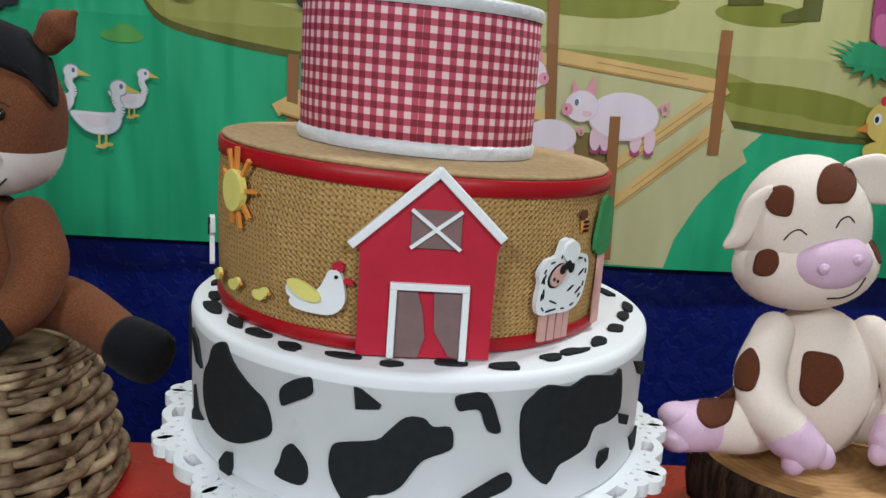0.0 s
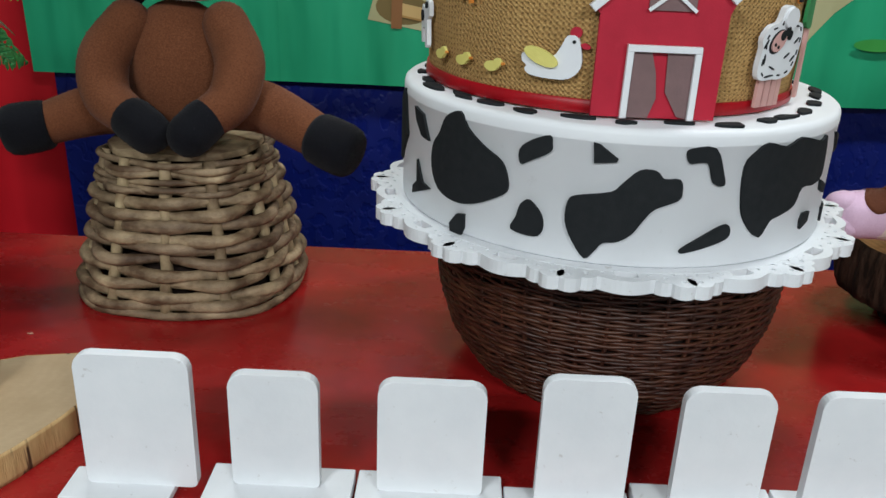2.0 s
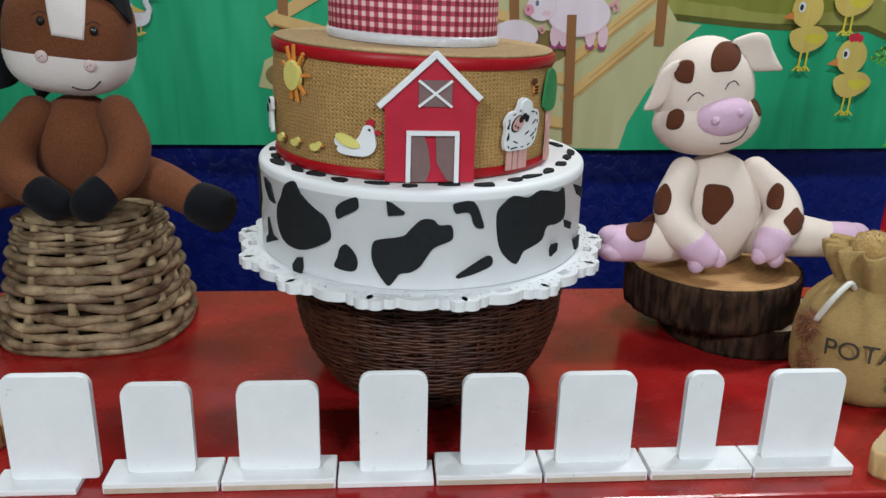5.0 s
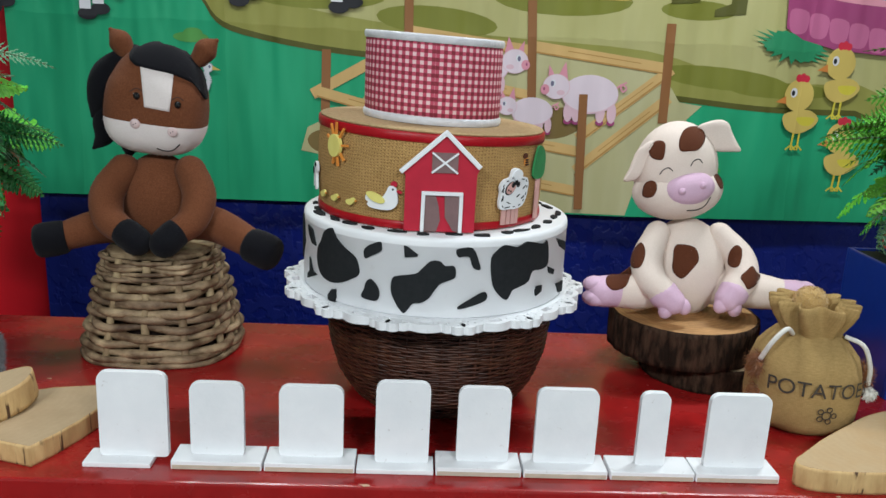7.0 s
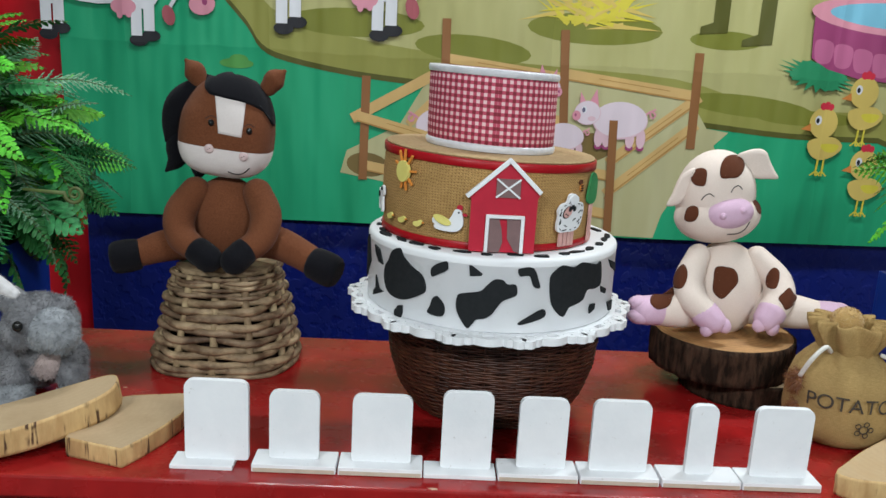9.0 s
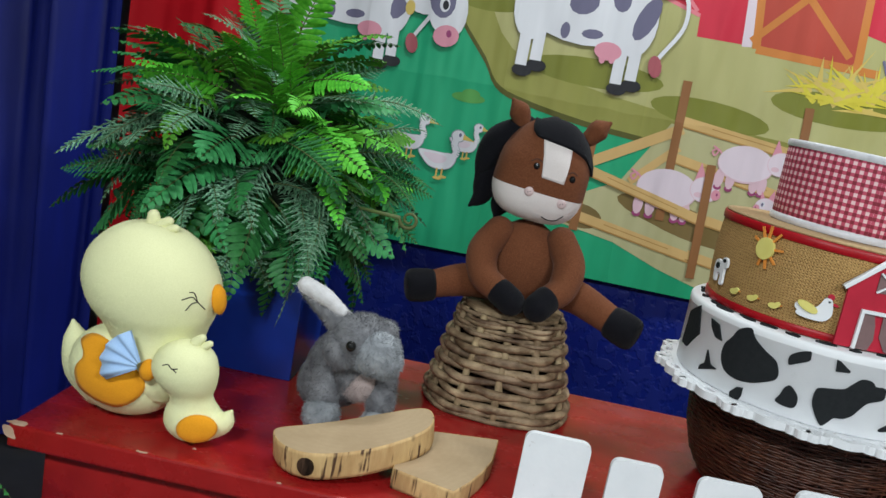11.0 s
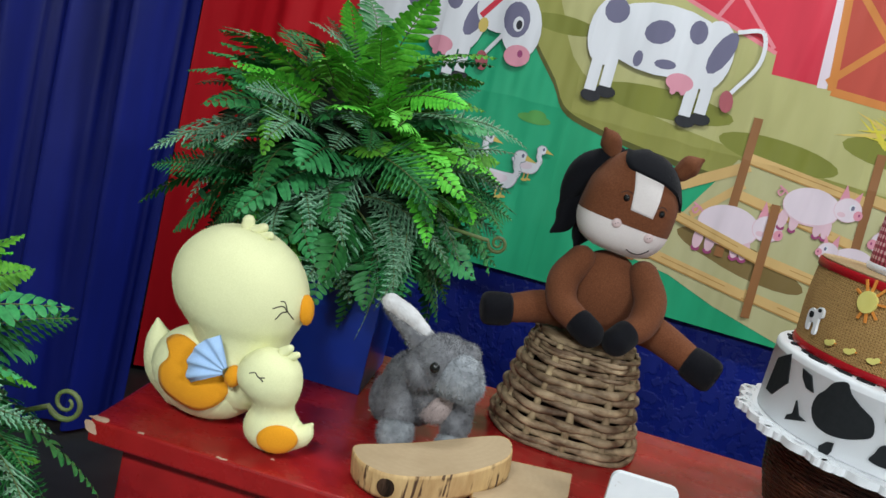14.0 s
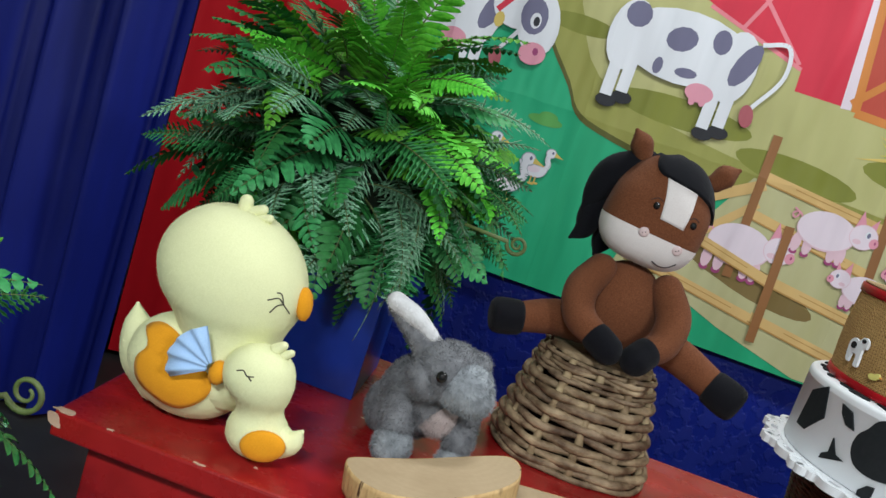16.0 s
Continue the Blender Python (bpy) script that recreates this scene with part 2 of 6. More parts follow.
# ---- materials ----
red_paint = material("red_gloss_paint", (0.34, 0.012, 0.012), (0.265, 0.009, 0.009), rough=0.16, grain=30, patch=3, bump=0.14, fine=60, depth=0.002, spec=0.5, patchy=0.4, streaky=0.22, scuffs=0.10)
bare_wood = material("bare_chipped_wood", (0.62, 0.42, 0.30), (0.50, 0.32, 0.22), rough=0.8)
white_foam = material("white_foam_sheet", (0.83, 0.84, 0.86), (0.79, 0.80, 0.83), rough=0.5, grain=14, bump=0.25, fine=35, depth=0.0015, patchy=0.08, scuffs=0.05)
black_foam = material("black_foam_sheet", (0.014, 0.016, 0.018), (0.020, 0.022, 0.024), rough=0.8, grain=120, bump=0.2, fine=700, spec=0.15)
red_foam = material("red_foam_sheet", (0.50, 0.010, 0.035), (0.44, 0.008, 0.03), rough=0.6, bump=0.15, fine=600)
grey_foam = material("grey_foam_sheet", (0.22, 0.13, 0.13), (0.18, 0.11, 0.11), rough=0.7)
yellow_foam = material("pale_yellow_foam", (0.80, 0.72, 0.22), (0.75, 0.66, 0.18), rough=0.7)
orange_foam = material("orange_foam", (0.80, 0.30, 0.05), (0.72, 0.25, 0.04), rough=0.7)
pink_foam = material("pink_foam", (0.72, 0.42, 0.38), (0.66, 0.36, 0.33), rough=0.7)
green_foam = material("green_foam", (0.03, 0.26, 0.08), (0.02, 0.2, 0.06), rough=0.7)
ribbon_red = material("red_satin_ribbon", (0.40, 0.005, 0.012), (0.34, 0.004, 0.010), rough=0.38, grain=300, bump=0.2, fine=900, stretch=(1, 1, 0.1), sheen=0.0, spec=0.3)
ribbon_silver = material("silver_satin_ribbon", (0.74, 0.73, 0.76), (0.58, 0.58, 0.62), rough=0.3, grain=40, bump=0.6, fine=90, depth=0.004, sheen=0.3)
white_paint = material("white_painted_wood", (0.79, 0.80, 0.82), (0.73, 0.745, 0.77), rough=0.45, grain=25, bump=0.25, fine=120, patchy=0.10, scuffs=0.30)
raw_edge = material("raw_board_edge", (0.55, 0.47, 0.38), (0.45, 0.37, 0.29), rough=0.8)
brown_felt = material("brown_felt", (0.200, 0.073, 0.034), (0.120, 0.040, 0.018), rough=0.95, grain=500, patch=12, bump=0.5, fine=1200, sheen=0.06, spec=0.1)
black_felt = material("black_felt", (0.005, 0.005, 0.007), (0.009, 0.009, 0.012), rough=0.95, grain=500, bump=0.5, fine=1200, sheen=0.06, spec=0.1)
white_felt = material("white_felt", (0.76, 0.70, 0.68), (0.70, 0.63, 0.61), rough=0.95, grain=500, patch=12, bump=0.4, fine=1200, sheen=0.06, spec=0.1, patchy=0.1)
cream_felt = material("cream_felt", (0.80, 0.69, 0.62), (0.74, 0.62, 0.55), rough=0.95, grain=500, patch=12, bump=0.4, fine=1200, sheen=0.06, spec=0.1, patchy=0.1)
lilac_felt = material("lilac_felt", (0.70, 0.49, 0.63), (0.64, 0.43, 0.57), rough=0.95, grain=500, bump=0.4, fine=1200, sheen=0.06, spec=0.1, patchy=0.1)
spot_felt = material("dark_brown_felt", (0.120, 0.040, 0.020), (0.095, 0.03, 0.015), rough=0.95, grain=500, bump=0.4, fine=1200, sheen=0.05, spec=0.1)
yellow_felt = material("pale_yellow_felt", (0.78, 0.78, 0.47), (0.72, 0.72, 0.41), rough=0.95, grain=500, patch=12, bump=0.4, fine=1200, sheen=0.06, spec=0.1, patchy=0.1)
orange_felt = material("orange_felt", (0.80, 0.34, 0.02), (0.72, 0.29, 0.015), rough=0.95, grain=500, bump=0.4, fine=1200, sheen=0.05, spec=0.1)
blue_felt = material("light_blue_felt", (0.42, 0.60, 0.86), (0.36, 0.54, 0.82), rough=0.9, grain=500, bump=0.3, fine=1200, sheen=0.2)
thread = material("dark_thread", (0.03, 0.02, 0.02), rough=0.8, bump=0)
button_pink = material("pink_button", (0.72, 0.56, 0.55), (0.66, 0.50, 0.50), rough=0.35, bump=0)
bead = material("black_bead", (0.01, 0.01, 0.01), rough=0.15, bump=0)
grey_fur = material("grey_plush_fur", (0.26, 0.26, 0.275), (0.10, 0.10, 0.11), rough=0.95, grain=42, patch=14, bump=0.6, fine=350, sheen=0.15, spec=0.1, patchy=0.3)
pale_fur = material("white_plush_fur", (0.72, 0.71, 0.72), (0.6, 0.58, 0.58), rough=0.95, grain=80, bump=0.6, fine=350, sheen=0.4, spec=0.1)
paw_fur = material("light_grey_plush_fur", (0.40, 0.42, 0.445), (0.17, 0.18, 0.195), rough=0.95, grain=50, patch=14, bump=0.6, fine=350, sheen=0.15, spec=0.1)
pink_fur = material("pale_pink_plush", (0.46, 0.37, 0.35), (0.36, 0.29, 0.28), rough=0.95, grain=80, bump=0.6, fine=350, sheen=0.3, spec=0.1)
wicker = material("weathered_willow", (0.44, 0.315, 0.19), (0.105, 0.058, 0.030), rough=0.6, grain=26, patch=16, bump=0.8, fine=150, vary=0.22, depth=0.003, patchy=0.85, stretch=(1, 1, 1.6), sharp=0.13)
wicker_stake = material("pale_willow_stake", (0.43, 0.32, 0.185), (0.15, 0.09, 0.045), rough=0.7, grain=45, patch=20, bump=0.5, fine=180, vary=0.15, depth=0.002)
dark_wicker = material("dark_brown_rattan", (0.088, 0.028, 0.014), (0.030, 0.010, 0.006), rough=0.42, grain=45, patch=18, bump=0.3, fine=250, vary=0.25, patchy=0.4)
# near-black inside of both baskets; in the willow one it stands for shade
dark_inside = material("dark_basket_inside", (0.022, 0.010, 0.007), rough=0.8)
jute = material("tan_jute_paper", (0.48, 0.335, 0.18), (0.33, 0.215, 0.10), rough=0.9, grain=170, bump=0.4, fine=700)
cotton_cord = material("white_cotton_cord", (0.74, 0.72, 0.68), (0.6, 0.58, 0.53), rough=0.9, grain=300, fine=900)
ink = material("black_ink", (0.035, 0.028, 0.022), (0.06, 0.05, 0.04), rough=0.85, grain=300)
brown_fur = material("golden_brown_fur", (0.30, 0.11, 0.03), (0.18, 0.06, 0.015), rough=0.9, grain=90, sheen=0.3)
blue_box = material("blue_painted_box", (0.008, 0.040, 0.32), (0.006, 0.030, 0.25), rough=0.32, grain=10, patch=3, bump=0.1, fine=30, depth=0.004, patchy=0.4)
floor_dark = material("dark_floor", (0.03, 0.03, 0.03), (0.02, 0.02, 0.02), rough=0.5, grain=12)
plaster = material("pale_wall_plaster", (0.42, 0.42, 0.41), (0.38, 0.38, 0.37), rough=0.9, grain=8, fine=60)


def cloth(name, a, b, rough=0.5, sheen=0.4, folds=0.5, damask=0.0, creases=0.0):
    """Hanging cloth: soft upright folds, a fine thread, and for damask a faint woven figure."""
    m, nodes, links, shader = node_material(name)
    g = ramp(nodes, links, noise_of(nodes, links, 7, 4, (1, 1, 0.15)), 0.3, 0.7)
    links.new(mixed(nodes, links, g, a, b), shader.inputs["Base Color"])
    shader.inputs["Roughness"].default_value = rough
    shader.inputs["Sheen Weight"].default_value = sheen
    shader.inputs["Specular IOR Level"].default_value = 0.3
    first = bumped(nodes, links, shader, noise_of(nodes, links, 3.2, 3, (1, 1, 0.22)), folds, 0.12)
    second = bumped(nodes, links, shader, noise_of(nodes, links, 1500, 2), 0.15, 0.0006, first)
    if creases:
        # the sharp marks of having been kept folded
        co, sep = nodes.new("ShaderNodeTexCoord"), nodes.new("ShaderNodeSeparateXYZ")
        links.new(co.outputs["Object"], sep.inputs[0])
        bend = noise_of(nodes, links, 3, 3)
        for axis, pitch, off in ((0, 0.23, 0.04), (2, 0.37, 0.11)):
            place = calc(nodes, links, "ADD", calc(nodes, links, "MULTIPLY_ADD", bend, 0.05, off), sep.outputs[axis])
            saw = calc(nodes, links, "PINGPONG", place, pitch)
            ridge = calc(nodes, links, "POWER", calc(nodes, links, "SUBTRACT", 1.0, calc(nodes, links, "DIVIDE", saw, pitch)), 9.0)
            second = bumped(nodes, links, shader, ridge, creases, 0.012, second)
    if damask:
        tone = ramp(nodes, links, noise_of(nodes, links, 30, 2, (1, 1, 0.8)), 0.46, 0.54)
        bumped(nodes, links, shader, tone, damask, 0.004, second)
        links.new(calc(nodes, links, "MULTIPLY_ADD", tone, 0.2, rough - 0.1), shader.inputs["Roughness"])
    return m


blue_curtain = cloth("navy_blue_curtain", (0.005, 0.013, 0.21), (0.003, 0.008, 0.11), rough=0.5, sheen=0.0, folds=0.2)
blue_satin = cloth("royal_blue_damask", (0.005, 0.016, 0.20), (0.004, 0.012, 0.15), rough=0.45, sheen=0.0, folds=0.25, damask=0.35)
red_curtain = cloth("red_curtain", (0.80, 0.010, 0.022), (0.70, 0.007, 0.017), rough=0.6, sheen=0.0, folds=0.2)


def printed(name, a, b=None, folds=0.75):
    return cloth("print_" + name, a, b or tuple(c * 0.85 for c in a), rough=0.5, sheen=0.0, folds=folds, creases=0.22)


print_green = printed("green", (0.012, 0.30, 0.135), (0.020, 0.38, 0.185))
print_olive = printed("olive", (0.25, 0.25, 0.055), (0.30, 0.29, 0.075))
print_meadow = printed("pale_olive", (0.39, 0.37, 0.145), (0.45, 0.425, 0.19))
print_teal = printed("teal_green", (0.025, 0.26, 0.115))
print_stone = printed("rose_stone", (0.52, 0.14, 0.28))
print_tuft = printed("yellow_green", (0.11, 0.38, 0.09))
print_panel = printed("brick_red", (0.50, 0.07, 0.045))
print_beam = printed("light_red", (0.74, 0.22, 0.26))
print_soil = printed("soil_brown", (0.20, 0.135, 0.045))
print_blush = printed("blush_pink", (0.74, 0.50, 0.57))
print_line = printed("outline_grey", (0.30, 0.36, 0.40))
print_grain = printed("dark_tan", (0.46, 0.25, 0.075))
print_olive_dark = printed("dark_olive", (0.21, 0.22, 0.035))
print_edge = printed("brown_edge", (0.10, 0.10, 0.02))
print_sand = printed("sand", (0.43, 0.40, 0.20), (0.49, 0.46, 0.26))
print_post = printed("brown", (0.29, 0.125, 0.045))
print_rail = printed("tan", (0.66, 0.43, 0.17))
print_white = printed("white", (0.74, 0.74, 0.78))
print_pink = printed("pink", (0.72, 0.30, 0.38))
print_grey = printed("grey_violet", (0.16, 0.15, 0.24))
print_black = printed("black", (0.02, 0.02, 0.025))
print_red = printed("red", (0.62, 0.03, 0.06))
print_orange = printed("orange", (0.62, 0.22, 0.05))
print_hay = printed("hay", (0.68, 0.58, 0.06))
print_yellow = printed("yellow", (0.66, 0.49, 0.13))
print_plum = printed("plum", (0.34, 0.06, 0.17))
print_water = printed("water", (0.20, 0.50, 0.66))
print_lawn = printed("lawn", (0.05, 0.34, 0.06))
print_lilac = printed("pale_pink", (0.76, 0.64, 0.71))
print_tail = printed("tail", (0.40, 0.10, 0.12))


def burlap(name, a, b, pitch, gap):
    """Coarse woven jute, mapped in metres: threads over and under, the shade in the gaps between put in as dark colour.
    """
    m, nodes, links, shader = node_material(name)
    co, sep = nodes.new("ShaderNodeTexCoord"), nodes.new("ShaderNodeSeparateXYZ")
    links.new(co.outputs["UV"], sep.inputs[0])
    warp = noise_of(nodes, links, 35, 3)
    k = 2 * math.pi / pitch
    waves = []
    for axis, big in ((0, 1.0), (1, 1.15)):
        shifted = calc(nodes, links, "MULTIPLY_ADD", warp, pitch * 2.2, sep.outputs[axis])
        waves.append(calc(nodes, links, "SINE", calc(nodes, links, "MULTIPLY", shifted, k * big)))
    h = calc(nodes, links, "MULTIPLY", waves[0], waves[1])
    gap_shade = ramp(nodes, links, calc(nodes, links, "MINIMUM", waves[0], waves[1]), 0.15, 0.75)
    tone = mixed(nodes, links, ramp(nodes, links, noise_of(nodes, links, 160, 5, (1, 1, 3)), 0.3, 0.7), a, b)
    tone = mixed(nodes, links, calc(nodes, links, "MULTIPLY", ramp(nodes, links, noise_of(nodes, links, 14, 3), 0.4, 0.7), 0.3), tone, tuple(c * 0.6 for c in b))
    links.new(mixed(nodes, links, calc(nodes, links, "MULTIPLY", gap_shade, gap), tone, tuple(c * 0.22 for c in b)), shader.inputs["Base Color"])
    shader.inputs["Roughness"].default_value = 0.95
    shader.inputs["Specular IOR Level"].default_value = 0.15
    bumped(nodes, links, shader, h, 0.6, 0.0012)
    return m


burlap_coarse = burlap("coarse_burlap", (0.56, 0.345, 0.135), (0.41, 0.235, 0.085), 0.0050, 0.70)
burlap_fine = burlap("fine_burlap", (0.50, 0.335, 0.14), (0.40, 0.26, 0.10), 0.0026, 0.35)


def gingham():
    m, nodes, links, shader = node_material("red_gingham_cotton")
    co, sep = nodes.new("ShaderNodeTexCoord"), nodes.new("ShaderNodeSeparateXYZ")
    links.new(co.outputs["UV"], sep.inputs[0])
    bands = []
    for axis in (0, 1):
        s = calc(nodes, links, "SINE", calc(nodes, links, "MULTIPLY", sep.outputs[axis], 2 * math.pi / CHECK))
        bands.append(ramp(nodes, links, s, -0.12, 0.12))
    both = calc(nodes, links, "MULTIPLY", bands[0], bands[1])
    either = calc(nodes, links, "MAXIMUM", bands[0], bands[1])
    one = mixed(nodes, links, either, (0.80, 0.54, 0.56), (0.50, 0.060, 0.115))
    col = mixed(nodes, links, both, one, (0.20, 0.004, 0.020))
    g = ramp(nodes, links, noise_of(nodes, links, 900, 2), 0.3, 0.7)
    links.new(mixed(nodes, links, calc(nodes, links, "MULTIPLY", g, 0.12), col, (0.5, 0.25, 0.27)), shader.inputs["Base Color"])
    shader.inputs["Roughness"].default_value = 0.8
    bumped(nodes, links, shader, noise_of(nodes, links, 900, 2), 0.2, 0.0006)
    return m


CHECK = 0.0112
gingham_cotton = gingham()


def sawn(name, a, b, centre, pitch, dark, rings=0.14):
    """A sawn face with faint year rings about its heart, rays and stains."""
    m, nodes, links, shader = node_material(name)
    co, mp = nodes.new("ShaderNodeTexCoord"), nodes.new("ShaderNodeMapping")
    mp.inputs["Location"].default_value = (-centre[0], -centre[1], 0)
    mp.inputs["Scale"].default_value = (1, 1, 0)
    links.new(co.outputs["Object"], mp.inputs[0])
    wv = nodes.new("ShaderNodeTexWave")
    wv.wave_type, wv.rings_direction = "RINGS", "Z"
    wv.inputs["Scale"].default_value = 0.314 / pitch
    wv.inputs["Distortion"].default_value, wv.inputs["Detail"].default_value, wv.inputs["Detail Scale"].default_value = 5.0, 3.0, 1.2
    links.new(mp.outputs[0], wv.inputs["Vector"])
    col = mixed(nodes, links, calc(nodes, links, "MULTIPLY", wv.outputs["Fac"], rings), a, b)
    col = mixed(nodes, links, ramp(nodes, links, noise_of(nodes, links, 14, 6), 0.45, 0.8), col, dark)
    col = mixed(nodes, links, calc(nodes, links, "MULTIPLY", ramp(nodes, links, noise_of(nodes, links, 130, 4, (1, 3, 1)), 0.4, 0.7), 0.25), col, b)
    links.new(col, shader.inputs["Base Color"])
    shader.inputs["Roughness"].default_value = 0.65
    bumped(nodes, links, shader, noise_of(nodes, links, 160, 4), 0.3, 0.001)
    return m


saw_pale = sawn("pale_sawn_wood", (0.43, 0.31, 0.185), (0.33, 0.225, 0.125), (-0.58, 0.66), 0.011, (0.34, 0.235, 0.13))
saw_right = sawn("pale_sawn_board", (0.46, 0.325, 0.18), (0.36, 0.235, 0.12), (0.80, 0.60), 0.012, (0.44, 0.28, 0.13))
saw_brown = sawn("warm_sawn_wood", (0.50, 0.27, 0.10), (0.28, 0.135, 0.045), (0.575, 0.93), 0.010, (0.12, 0.05, 0.018), 0.5)
bark_dark = material("dark_bark", (0.060, 0.032, 0.020), (0.014, 0.008, 0.005), rough=0.92, grain=75, patch=20, bump=1.0, fine=90, stretch=(1, 1, 0.3), depth=0.010, spec=0.12, sharp=0.1)


def stripped_bark():
    """Pale inner bark with dark upright streaks of left-over outer bark."""
    m, nodes, links, shader = node_material("pale_streaked_bark")
    tone = mixed(nodes, links, ramp(nodes, links, noise_of(nodes, links, 60, 5, (1, 1, 0.3)), 0.3, 0.7), (0.60, 0.40, 0.18), (0.42, 0.25, 0.10))
    thin = ramp(nodes, links, noise_of(nodes, links, 110, 3, (1, 1, 0.07)), 0.56, 0.62)
    some = ramp(nodes, links, noise_of(nodes, links, 28, 2), 0.45, 0.55)
    tone = mixed(nodes, links, calc(nodes, links, "MULTIPLY", thin, some), tone, (0.07, 0.03, 0.012))
    links.new(tone, shader.inputs["Base Color"])
    shader.inputs["Roughness"].default_value = 0.75
    bumped(nodes, links, shader, noise_of(nodes, links, 110, 4, (1, 1, 0.12)), 0.7, 0.004)
    return m


bark_pale = stripped_bark()
fern_green = material("bright_fern_green", (0.16, 0.54, 0.045), (0.060, 0.33, 0.025), spec=0.25, rough=0.55, grain=30, patch=12, bump=0.2, fine=300, vary=0.45)
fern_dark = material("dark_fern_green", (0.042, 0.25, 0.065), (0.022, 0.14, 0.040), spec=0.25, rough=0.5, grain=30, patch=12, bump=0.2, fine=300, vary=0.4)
fern_frost = material("frosted_fern_green", (0.30, 0.50, 0.34), (0.06, 0.25, 0.11), spec=0.25, rough=0.6, grain=25, patch=14, bump=0.2, fine=300, vary=0.35)
fern_stem = material("fern_stem", (0.10, 0.15, 0.04), (0.08, 0.09, 0.03), rough=0.6)
leaf_dark = material("dark_glossy_leaf", (0.022, 0.105, 0.040), (0.012, 0.06, 0.026), rough=0.3, vary=0.3)
# near-black for planter soil and for the shade inside the ferns
core_dark = material("fern_shade_and_soil", (0.010, 0.022, 0.008), (0.006, 0.013, 0.005), rough=0.9)


# ---- the room ----
def structure(name, bm, mat, label, smooth=False):
    ob = part(name, bm, mat, None, label, smooth)
    return tagged(ob, kind="structure")


bm = fresh()
box(bm, -3, 3, -2.4, 2.7, -0.1, 0)
structure("floor", bm, floor_dark, "dark floor of the party room")
# unseen ceiling and walls, set close so that they bounce light back
bm = fresh()
box(bm, -3, 3, -2.4, 2.7, 2.8, 2.9)
structure("ceiling", bm, plaster, "unseen pale plaster ceiling, added to bounce light")
for name, b in (("wall_north", (-3, 3, 2.7, 2.82)), ("wall_south", (-3, 3, -2.52, -2.4)), ("wall_east", (3, 3.12, -2.52, 2.82)), ("wall_west", (-3.12, -3, -2.52, 2.82))):
    bm = fresh()
    box(bm, *b, 0, 2.8)
    structure(name, bm, plaster, "unseen pale plaster wall, added to bounce light")


def curtain(x0, x1, y, z0, z1, deep, wave, seed, skew=0.0):
    """A hanging cloth whose folds run down it and wander a little."""
    bm = fresh()
    nx, nz = int((x1 - x0) / 0.012), 14
    rows = []
    for j in range(nz + 1):
        s = j / nz
        row = []
        for i in range(nx + 1):
            x = x0 + (x1 - x0) * i / nx
            n1 = noise.noise((x * wave, s * 0.8, seed))
            n2 = noise.noise((x * wave * 2.7, s * 0.6, seed + 9))
            row.append(bm.verts.new((x + 0.01 * n2, y + skew * (x1 - x) + deep * (n1 + 0.45 * n2), z0 + (z1 - z0) * s)))
        rows.append(row)
    for j in range(nz):
        for i in range(nx):
            bm.faces.new((rows[j][i], rows[j][i + 1], rows[j + 1][i + 1], rows[j + 1][i]))
    return bm


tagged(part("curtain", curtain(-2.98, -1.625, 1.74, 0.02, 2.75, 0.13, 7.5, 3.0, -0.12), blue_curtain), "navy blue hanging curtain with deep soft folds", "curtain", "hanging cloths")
tagged(part("curtain", curtain(-1.86, -1.02, 2.31, 0.02, 2.75, 0.03, 6.0, 5.0), red_curtain), "bright red hanging curtain beside the printed cloth", "curtain", "hanging cloths")
tagged(part("curtain", curtain(1.62, 2.98, 2.31, 0.02, 2.75, 0.03, 6.0, 7.0), red_curtain), "bright red hanging curtain at the far end", "curtain", "hanging cloths")
tagged(part("curtain", curtain(-1.15, 1.70, 2.225, 0.02, 1.4, 0.012, 3.0, 8.0), blue_satin), "royal blue damask cloth below the printed one", "curtain", "hanging cloths")

# ---- the printed farm cloth ----
BACK = 2.175
farm = thing("printed_backdrop", (0.2, BACK, 0.78), "printed cloth backdrop of a cartoon farm", "backdrop")
bm = fresh()
edge = [(-1.215 + 0.03 * (1 - z), 0.782 + z * 1.75) for z in (0, 0.3, 0.6, 1)] + [(1.85, 2.53), (1.85, 0.792), (1.4, 0.786), (0.75, 0.777), (-0.3, 0.786)]
slab(bm, edge[::-1], 0.003, upright(BACK + 0.003))
part("cloth", bm, print_green, farm, "green printed cloth", False)
LAYER = [0.0]


def art(name, mat, *outlines, smooth_by=0):
    """A flat printed shape on the cloth; each new one lies just over the last. A creature's outline stays one piece."""
    whole = name.endswith(("_shape", "_tail", "_shape_edge"))
    bm = fresh()
    for i, o in enumerate(outlines):
        LAYER[0] += 0.00002
        o = [tuple(p) for p in smooth_ring(o, smooth_by)] if smooth_by else o
        bm.faces.new([bm.verts.new((x, BACK - 0.0008 - LAYER[0], z)) for x, z in o])
        if not whole or i == len(outlines) - 1:
            part(name, bm, mat, farm, "", False)
            bm = fresh()
    bm.free()


def stroke(x0, z0, x1, z1, w):
    d = Vector((x1 - x0, z1 - z0)).normalized() * w / 2
    return [(x0 - d.y, z0 + d.x), (x0 + d.y, z0 - d.x), (x1 + d.y, z1 - d.x), (x1 - d.y, z1 + d.x)]


